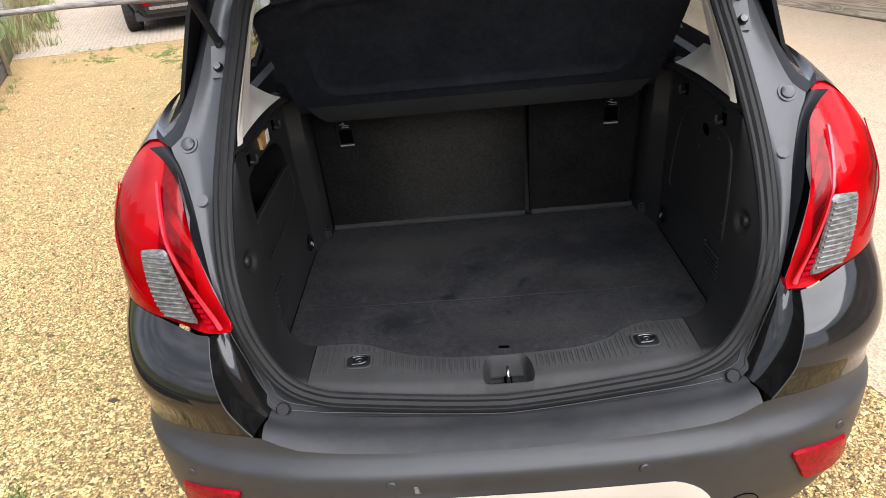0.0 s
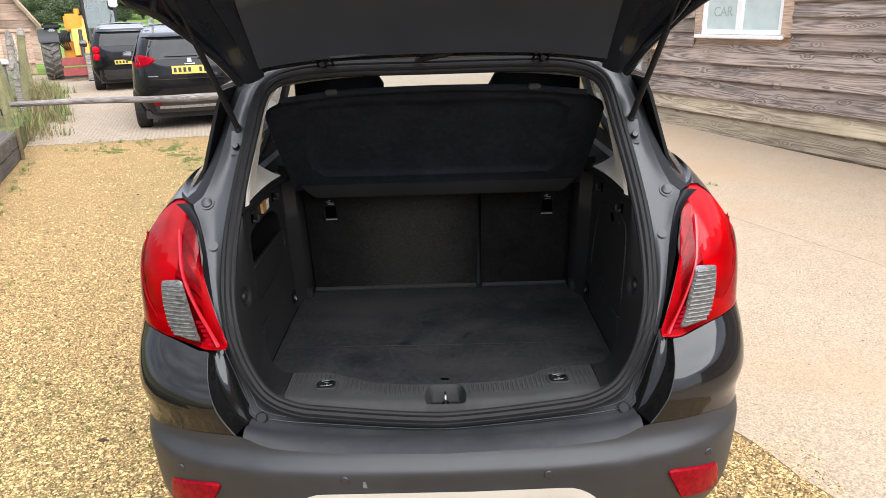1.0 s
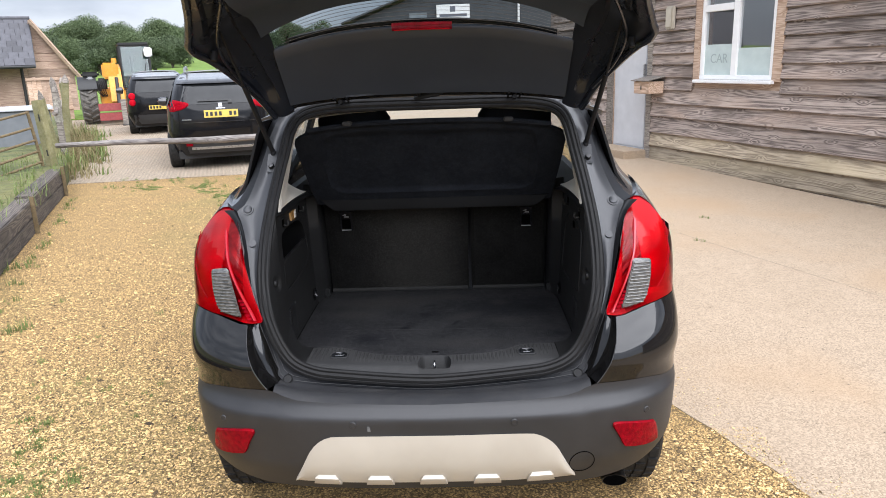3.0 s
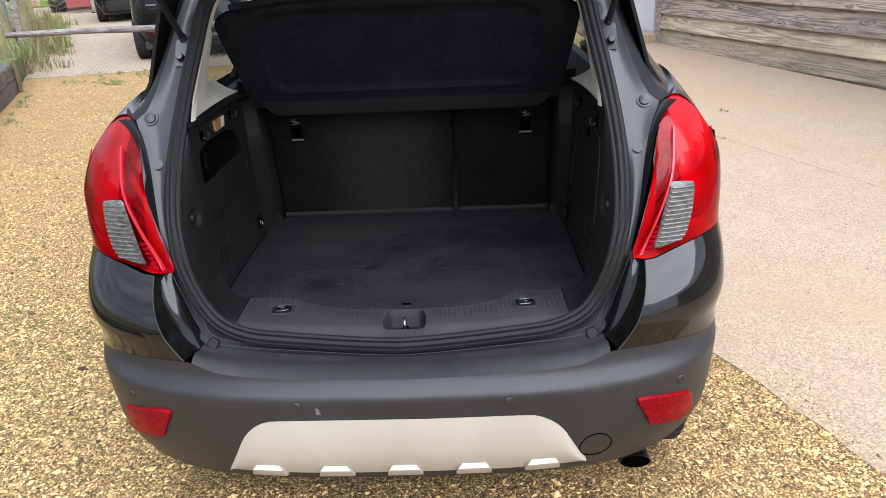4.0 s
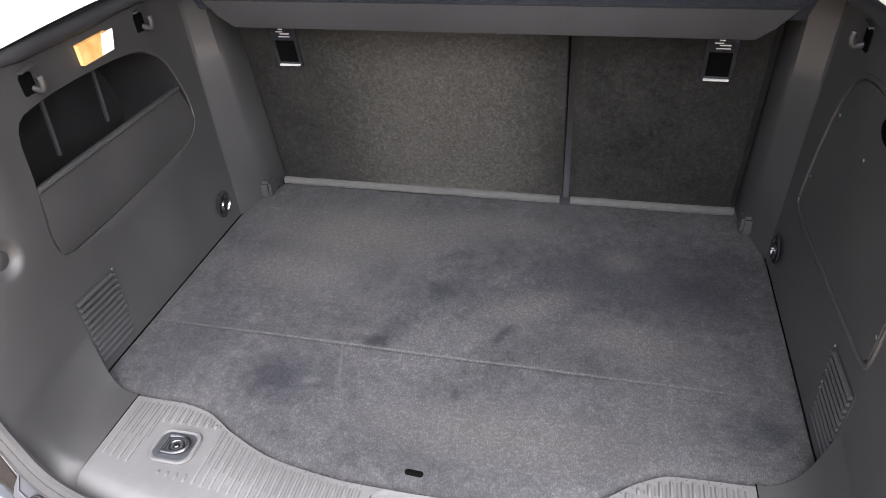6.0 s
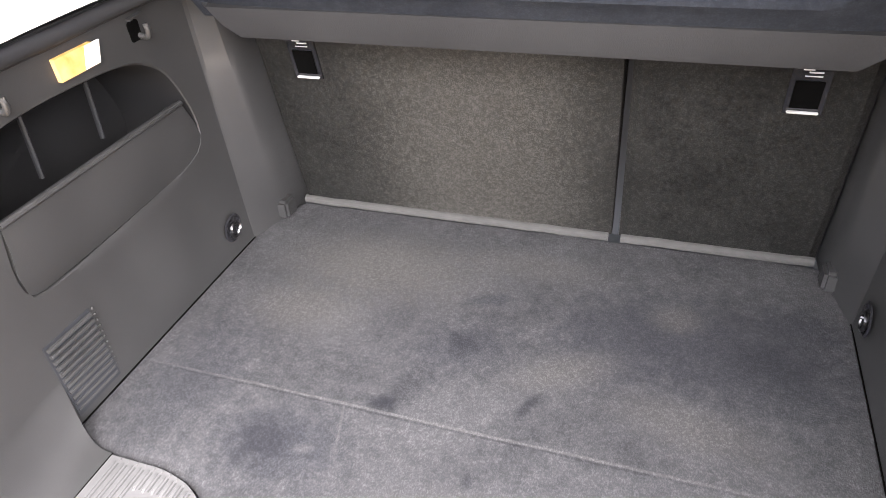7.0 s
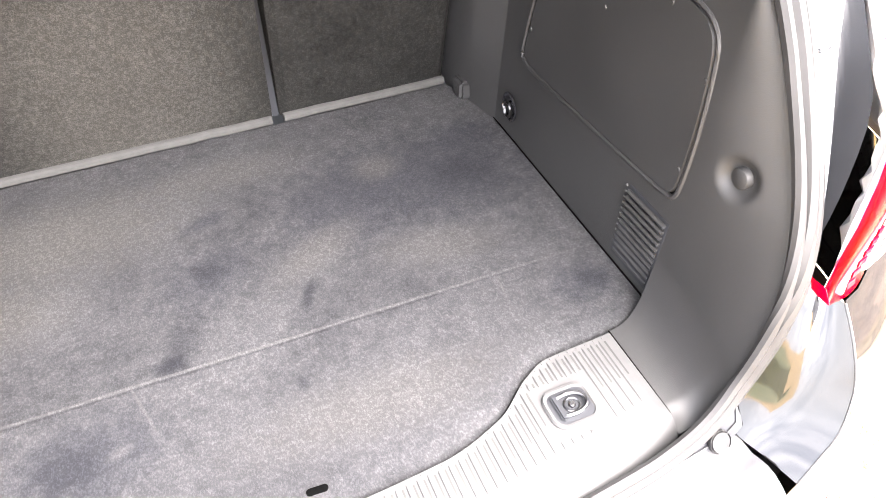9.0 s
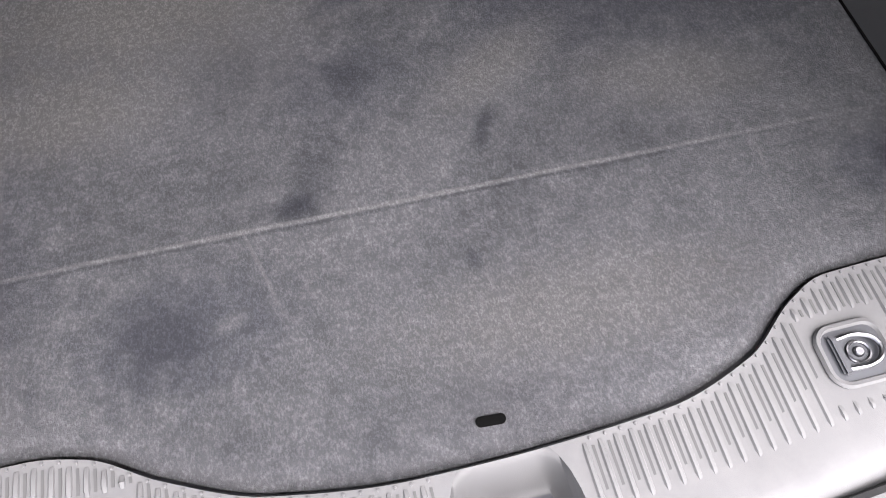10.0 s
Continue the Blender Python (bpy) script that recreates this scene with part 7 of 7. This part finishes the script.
parked_car("small black two-seat city car parked on the track", Matrix.Translation((-6.95, 14.75, rise(14.9))) @ pose(0, 0, 0, 0, 0, 24), .76, 1.46, 2.6, True, SKY_LIT_ROOF)

tele = thing("telehandler", "yellow telehandler with big lugged tyres and glass cab", "telehandler", Matrix.Translation((-9.55, 18.4, rise(18.4))) @ pose(0, 0, 0, 0, 0, 27))


def tractor_wheel(x, y):
    w = thing("wheel", "", "")
    w.parent = tele
    mm = Matrix.Translation((x, y, .60)) @ pose(0, 0, 0, 0, 90, 0)
    part("tyre", lathe([(.3, -.19), (.45, -.22), (.55, -.20), (.575, -.1), (.575, .1), (.55, .20), (.45, .22), (.3, .19)], 36, mm), FARM_TYRE, w)
    lugs = []
    for k in range(20):
        for sd in (-1, 1):
            b = box(-.005, .055, -.028, .028, 0, .22, .006, 1)
            b.transform(mm @ pose(0, 0, 0, 0, 0, 18 * k + (9 if sd > 0 else 0)) @ Matrix.Translation((.565, 0, 0)) @ pose(0, 0, 0, sd * 32 - (180 if sd < 0 else 0), 0, 0))
            lugs.append(b)
    part("lugs", merge(*lugs), FARM_TYRE, w)
    part("hub", lathe([(0, .16), (.1, .16), (.28, .10), (.30, .18), (.30, -.18), (0, -.16)], 24, mm), YELLOW, w)


for x in (-.86, .86):
    for y in (0, 2.7):
        tractor_wheel(x, y)
    part("mudguard", thick([[(x - .24 + .48 * k, .0 + .66 * math.cos(a), .62 + .66 * math.sin(a)) for a in np.linspace(.5, 2.6, 9)] for k in (0, 1)], (0, 0, .02)), INK, tele)
part("chassis", box(-.55, .55, -.3, 3.4, .45, .95, .05), YELLOW, tele)
part("engine_cover", box(.25, .85, .9, 3.3, .9, 1.35, .08), YELLOW, tele)
boom = part("boom", thick([[(-.30 + .34 * k, y, z) for k in (0, .5, 1)] for y, z in ((-.75, .62), (-.62, 1.15), (-.30, 1.52), (.4, 1.62), (3.2, 1.45))], (0, .30, -.16)), YELLOW, tele, "yellow telescopic boom")
part("boom_head", box(-.44, -.02, -.50, -.18, 1.22, 1.66, .05), YELLOW, boom)
part("boom_pin", lathe([(0, .06), (.06, .06), (.07, 0), (.07, -.06), (0, -.06)], 12, Matrix.Translation((-.1, -.35, 1.72))), YELLOW, boom)
part("ram", tube([(-.12, -.85, .55), (-.10, -.55, 1.25)], .05, 10), INK, boom)
for i in range(5):
    part("hose", tube(flow([(-.5 + .03 * i, -.35, .75), (-.66 + .06 * i, -.45, 1.0), (-.52 + .05 * i, -.40, 1.22), (-.35, -.3, 1.2)], 12), .014, 6), INK, tele)
part("side_tank", box(-.62, -.35, -.25, .7, .85, 1.25, .06), INK, tele)
cab = thing("cab", "", "")
cab.parent = tele
for x in (.08, .84):
    part("cab_pillar", tube([(x, -.25, .95), (x, -.12, 2.12)], .035, 8), INK, cab)
    part("cab_pillar", tube([(x, .95, .95), (x, .85, 2.12)], .035, 8), INK, cab)
part("cab_roof", box(.03, .89, -.2, .95, 2.10, 2.20, .04), INK, cab)
pn = part("cab_glass", thick([[(x, -.25 + .13 * t, .98 + 1.12 * t) for x in (.10, .46, .82)] for t in (0, .5, 1)], (0, .008, 0)), glass("cab_windscreen", (.55, .66, .66), ior=1.7), cab)
part("cab_back", box(.1, .82, .86, .88, .95, 2.1), bpy.data.materials["cab_windscreen"], cab)
part("cab_body", box(.05, .86, -.3, 1.0, .55, .97, .05), INK, cab)
part("cab_wiper", tube([(.62, -.25, 1.15), (.74, -.19, 1.62)], .012, 6), INK, cab)
part("mirror", box(.70, .92, -.45, -.38, 1.80, 2.05, .03), UPVC, tele)
part("mirror", box(-.98, -.52, -.25, -.15, 1.28, 1.44, .05), INK, tele)
part("lamp", box(-.85, -.68, -.28, -.2, 1.16, 1.30, .03), STEEL, tele)
part("cross_bar", box(-.66, -.08, -1.05, -.92, .12, .33, .01), REDPAINT, tele, "faded red fork carriage")
part("cross_bar", box(-.66, -.08, -1.05, -.92, .38, .58, .01), REDPAINT, tele, "faded red fork carriage")
part("cross_bar", box(-.06, .84, -1.04, -.93, .14, .34, .01), GREYWOOD, tele)
part("cross_bar", box(-.06, .84, -1.04, -.93, .40, .60, .01), GREYWOOD, tele)
part("fork", box(-.10, .04, -1.12, -1.05, -.06, .68, .01), GREYWOOD, tele)
part("fork_foot", box(-.12, .08, -1.35, -1.05, -.05, .0, .01), INK, tele)

# cottage-like shed with slates
shed = thing("cedar_shed", "small cedar-boarded building with a slate roof", "building", Matrix.Translation((-14.46, 22.77, rise(22.8))) @ pose(0, 0, 0, 0, 0, 29))
part("gable_wall", slab([(-.30, -.2), (-.30, 1.6), (0, 3.05), (1.15, 1.30), (1.15, -.2)], 0, .15), PALEWOOD, shed)
part("side_wall", box(-6.0, -.30, -.02, .14, -.2, 1.62), PALEWOOD, shed)
part("back_wall", box(-6.0, 1.15, 4.0, 4.15, -.2, 1.4), PALEWOOD, shed)
for k in range(11):
    z = .2 + .26 * k
    xr = 1.15 if z < 1.3 else 1.15 - (z - 1.3) * .657
    part("board", box(-.29 if z < 1.6 else -.29 + (z - 1.6) * .2, xr - .03, -.022, 0, z, z + .245, .004, 1), PALEWOOD, shed)
part("roof_slope", thick([[(x, y, z) for x in (-6.4, -3, .02)] for y, z in ((-.75, 1.62), (.1, 3.17))], (0, 0, -.06)), SLATE, shed)
part("roof_slope", thick([[(.02 + 1.35 * t, y, 3.17 - 2.0 * t) for t in (0, .5, 1)] for y in (-.22, 4.2)], (0, 0, -.06)), SLATE, shed)
part("bargeboard", tube([(.03, -.24, 3.12), (1.35, -.24, 1.12)], .07, 4), FRESH, shed)
part("ridge", tube([(-6.4, .1, 3.20), (.05, .1, 3.20)], .06, 8), SLATE, shed)
slate_me = mesh_of("slate", box(0, .29, -.012, 0, 0, .26, .003, 1), SLATE)
for r in range(8):
    for c in range(12 if r % 2 else 11):
        o = new("slate", slate_me)
        o.parent = shed
        t = r / 8
        half = r % 2 and c in (0, 11)
        o.matrix_local = Matrix.Translation((-3.27 + .298 * c - (.149 if r % 2 and c else 0), -.755 + .85 * t, 1.635 + 1.55 * t)) @ pose(0, 0, 0, -29 + 2, 0, 0) @ Matrix.Diagonal((.5 if half else 1, 1, 1, 1))
part("downpipe", tube([(-.45, -.12, -.1), (-.45, -.12, 1.6)], .05, 8), INK, shed)
part("gutter", tube([(-6.3, -.78, 1.58), (.0, -.78, 1.58)], .05, 8), INK, shed)
panel = thing("garden_fence", "brown closeboard garden fence with rails", "fence", Matrix.Translation((-12.1, 19.2, rise(19.2))) @ pose(0, 0, 0, 0, 0, 29))
for k in range(9):
    part("board", box(-.55 + .125 * k, -.435 + .125 * k, 0, .02, 0, 1.30 + .01 * (k % 2), .003, 1), FRESH, panel)
for z in (.35, 1.22):
    part("rail", box(-.57, .6, -.05, -.002, z, z + .08, .004), FRESH, panel)
cabi = thing("oil_tank_housing", "grey metal housing with a round white emblem", "metal housing", Matrix.Translation((-7.75, 10.8, rise(10.8))) @ pose(0, 0, 0, 0, 0, 32))
part("body", box(-.9, .35, 0, .9, 0, .92, .02), mat("grey_painted_metal", (.12, .13, .14), (.16, .17, .18), 5, .5, .6), cabi)
part("lid", box(-.98, .40, -.06, .95, .92, .98, .01), GREYDOOR, cabi)
part("emblem", lathe([(0, .006), (.075, .006), (.08, 0)], 24, Matrix.Translation((.18, 0, .55)) @ pose(0, 0, 0, 90, 0, 0)), UPVC, cabi)
part("mark", box(.12, .24, -.012, -.006, .54, .56), INK, cabi)

# dark barn ahead of the car
barn = thing("steel_barn", "dark corrugated steel barn with roller door and sign", "barn", Matrix.Translation((0, 36, rise(36))))
rows = []
for z in (0, 3.0, 3.1):
    rows.append([(-5.4 + .11 * k, .04 * (1 if k % 2 else -1), z) for k in range(28)])
part("corrugated_wall", thick(rows, (0, .05, 0)), mat("grey_corrugated_cladding", (.10, .105, .11), (.15, .155, .16), 3, .5, .6), barn, sharp=20)
part("wall", box(-2.4, 12, .0, .2, 0, 3.7, 0), DARKSTEEL, barn)
part("gable", slab([(-5.5, 3.05), (3.3, 6.2), (12.1, 3.05)], .02, .22), DARKSTEEL, barn)
part("roof", thick([[(x, y, z) for x, z in ((-5.8, 3.05), (3.3, 6.35), (12.4, 3.05))] for y in (-.4, 14)], (0, 0, .08)), DARKSTEEL, barn)
part("side_wall", box(-5.4, -5.2, .1, 14, 0, 3.05), DARKSTEEL, barn)
part("side_wall", box(11.8, 12.0, .1, 14, 0, 3.05), DARKSTEEL, barn)
roll = [[(x, -.03 - .02 * (k % 2), .1 + .11 * k) for x in (-2.3, -1.85, -1.4)] for k in range(32)]
part("roller_door", thick(roll, (0, .03, 0)), ROOFSHEET, barn, "pale ribbed roller door", sharp=20)
part("downpipe", tube([(3.3, -.1, 0), (3.3, -.1, 4.6)], .06, 8), UPVC, barn)
roll = [[(x, -.03 - .02 * (k % 2), 3.0 + .11 * k) for x in (5.2, 6.4, 7.4)] for k in range(10)]
part("louvre", thick(roll, (0, .03, 0)), ZINC, barn, sharp=20)
sign = thing("sign_board", "white name board with grey lettering bars", "sign", Matrix.Translation((-.05, 35.85, rise(36) + 2.98)))
part("board", box(-.85, .85, 0, .04, 0, .88, .01), UPVC, sign)
part("line", box(-.70, .70, -.006, 0, .28, .42), mat("grey_lettering", (.12, .13, .16), (.16, .17, .20), 20, .6), sign)
part("line", box(-.50, .50, -.006, 0, .14, .20), bpy.data.materials["grey_lettering"], sign)
part("line", box(-.16, .12, -.006, 0, .52, .78), bpy.data.materials["grey_lettering"], sign)

# meadow hillside and trees
HILLGRASS = ground_material("bright_meadow", (.085, .15, .016), (.14, .22, .03), (.07, .13, .013), 1.5, .3, (.19, .22, .05), .4)


def hill_z(x, y):
    t = max(0, y - 48)
    return .5 + .052 * t ** 1.0 - .00009 * t * t + .6 * noise.noise((x * .02, y * .02, 0))


hx_, hy_ = list(range(-260, 121, 20)), [46, 52, 60, 70, 80, 95, 110, 130, 150, 180, 220, 300]
hill = part("hillside", loft([[(x, y, hill_z(x, y) if y > 46 else -.3) for x in hx_] for y in hy_]), HILLGRASS)
tagged(hill, "bright green meadow rising to a wooded ridge", "meadow", kind="structure")
field = flat("meadow", [(-9.5, 20), (-7, 34.5), (-6, 47), (-200, 47), (-200, 12), (-30, 14)], .05, .2, HILLGRASS, "green meadow beyond the track", "meadow")


def leaf_material(name, a, b):
    m, n, l, p = shader(name)
    geo = n.new("ShaderNodeNewGeometry")
    r = ramp(n, 0, a, 1, b)
    l.new(geo.outputs["Random Per Island"], r.inputs["Fac"])
    l.new(r.outputs["Color"], p.inputs["Base Color"])
    p.inputs["Roughness"].default_value = .8
    return m


LEAVES = [leaf_material("oak_leaves", (.036, .056, .024), (.085, .115, .05)), leaf_material("ash_leaves", (.042, .068, .026), (.105, .14, .055))]
BARK = mat("brown_bark", (.05, .042, .034), (.10, .085, .07), 3, .9)


def tree(seed, h, w, leaf):
    r = random.Random(seed)
    tr_ = thing("tree", "broad leafy green deciduous tree on the hillside", "tree", group="trees on the hillside")
    limbs = [tube([(0, 0, -.5), (.1, 0, h * .25), (.0, .1, h * .55)], [h * .035, h * .026, h * .012], 8)]
    blobs = []
    for k in range(9):
        a, rad = k * 2.4 + r.uniform(-.4, .4), w * r.uniform(.15, .62)
        z = h * r.uniform(.38, .84)
        c = (rad * math.cos(a), rad * math.sin(a), z)
        blobs.append((c, w * r.uniform(.30, .46), h * r.uniform(.13, .2)))
        limbs.append(tube([(0, 0, h * .22 + .1 * k), (c[0] * .5, c[1] * .5, z * .8), c], [h * .014, h * .009, h * .004], 6))
    blobs.append(((0, 0, h * .85), w * .4, h * .16))
    part("trunk", merge(*limbs), BARK, tr_)
    verts, faces = [], []
    for c, rw, rh in blobs:
        for _ in range(1800):
            d = Vector((r.gauss(0, 1), r.gauss(0, 1), r.gauss(0, 1))).normalized() * r.uniform(.45, 1.1)
            p = Vector((c[0] + d.x * rw, c[1] + d.y * rw, c[2] + d.z * rh))
            s = w * r.uniform(.011, .028)
            u = Vector((r.gauss(0, 1), r.gauss(0, 1), r.gauss(0, .6))).normalized()
            v = u.cross(Vector((r.gauss(0, 1), r.gauss(0, 1), r.gauss(0, 1)))).normalized()
            i = len(verts)
            verts += [tuple(p + u * s), tuple(p + v * s * .8), tuple(p - u * s), tuple(p - v * s * .8)]
            faces.append((i, i + 1, i + 2, i + 3))
    me = bpy.data.meshes.new("crown")
    me.from_pydata(verts, [], faces)
    me.materials.append(leaf)
    cr = new("crown", me)
    cr.parent = tr_
    return tr_


models = [tree(1, 8.0, 5.2, LEAVES[0]), tree(2, 9.0, 4.6, LEAVES[1]), tree(3, 7.0, 5.6, LEAVES[0]), tree(4, 10.0, 5.0, LEAVES[1])]
spots_t = []
for px_, d_, s_ in [(60, 88, 1.0), (95, 92, 1.05), (128, 86, .95), (150, 95, 1.1), (180, 84, .9), (205, 92, 1.05), (232, 86, 1.0), (262, 90, .95), (285, 84, .8), (110, 74, .75), (160, 72, .7), (215, 74, .72), (255, 73, .7), (300, 96, .7),
                    (75, 130, 1.0), (120, 128, 1.15), (162, 132, 1.15), (195, 136, 1.2), (230, 130, 1.05), (275, 138, 1.15), (300, 134, 1.2), (322, 140, 1.15), (350, 136, 1.2), (372, 142, 1.05), (400, 138, 1.0), (430, 142, 1.0), (460, 136, 1.1), (490, 140, 1.0), (520, 138, 1.0), (550, 136, 1.1), (580, 140, 1.0), (610, 138, 1.0), (640, 142, 1.0),
                    (385, 78, .55), (410, 80, .6), (30, 90, 1.0), (0, 96, 1.1), (-40, 100, 1.0), (-90, 110, 1.1)]:
    ax = (px_ - 776) / 1250
    spots_t.append((.04 + ax * d_, -2.15 + d_, s_))
for i, (x, y, k) in enumerate(spots_t):
    k *= .74
    m = Matrix.Translation((x, y, hill_z(x, y) - 1.9 * k)) @ pose(0, 0, 0, 0, 0, 47 * i)
    src = models[i % 4]
    if i < 4:
        src.matrix_world = m
        src.scale = (k, k, k)
    else:
        o = copy_thing(src, m)
        o.scale = (k, k, k)

# ---- loose stones of the gravel ----
def stones(name, areas, seed, material, label, size=.0039):
    r = np.random.RandomState(seed)
    base = np.array([(1, 0, 0), (-1, 0, 0), (0, 1, 0), (0, -1, 0), (0, 0, 1), (0, 0, -1)], float)
    fidx = np.array([(0, 2, 4), (2, 1, 4), (1, 3, 4), (3, 0, 4), (2, 0, 5), (1, 2, 5), (3, 1, 5), (0, 3, 5)])
    V, Fc, off = [], [], 0
    for x0, x1, y0, y1, n in areas:
        xs, ys = r.uniform(x0, x1, n), r.uniform(y0, y1, n)
        if x1 < -.8:
            # no hard line between thick and thin stretches
            ys = ys + r.normal(0, .22, n)
            xs = np.minimum(xs + r.normal(0, .14, n), x1 + .05)
        for x, y in zip(xs, ys):
            s = size * math.exp(r.normal(0, .36))
            lie = .004 if x > np.interp(y, (-1.2, .24, .63, 1.02, 1.35), (2.0, 1.55, 1.39, 1.22, 1.10)) else 0
            s *= .6 if lie else 1
            q = base * (s * np.array((r.uniform(1.0, 1.9), r.uniform(.7, 1.1), r.uniform(.45, .8)))) + r.uniform(-.25, .25, (6, 3)) * s
            a = r.uniform(0, 6.28)
            ca, sa = math.cos(a), math.sin(a)
            V.append(np.stack((x + q[:, 0] * ca - q[:, 1] * sa, y + q[:, 0] * sa + q[:, 1] * ca, rise(y) + lie + s * .35 + q[:, 2]), 1))
            Fc.append(fidx + off)
            off += 6
    me = bpy.data.meshes.new(name)
    me.from_pydata(np.concatenate(V).tolist(), [], np.concatenate(Fc).tolist())
    me.materials.append(material)
    return tagged(new(name, me), label, "gravel", kind="stuff")


STONE = leaf_material("golden_pebbles", (.036, .023, .011), (.84, .575, .25))
stones("gravel_stones", [(-2.6, -.86, -1.0, 1.1, 42000), (-2.8, -.86, 1.1, 1.7, 9500), (-4.3, -.86, 1.7, 2.4, 13000), (-4.3, -.86, 2.4, 3.2, 11000), (-4.3, -.86, 3.2, 4.2, 9500), (-4.4, -.86, 4.2, 6.2, 5000), (-4.9, -.86, 5.6, 8.0, 3500), (.86, 1.5, -1.2, .9, 12000), (-.9, .9, -.8, .3, 12000), (1.3, 1.7, -1.2, .5, 1500), (1.5, 2.4, -1.4, .3, 120), (1.05, 1.5, .5, 1.6, 250), (-3.3, -2.6, -1.0, 1.6, 13000), (-4.3, -3.3, -1.0, 1.6, 9000), (-4.3, -.9, -2.2, -1.0, 9000), (-.9, 1.9, -2.2, -.8, 8000)], 21, STONE, "loose golden pebbles lying on the yard")
GRIT = leaf_material("dark_grit", (.09, .07, .05), (.36, .29, .21))
stones("grit", [(1.5, 4.8, -.9, 3.2, 2600), (1.3, 3.4, 2.0, 6.5, 1100)], 22, GRIT, "fine dark grit scattered over the concrete", .0036)
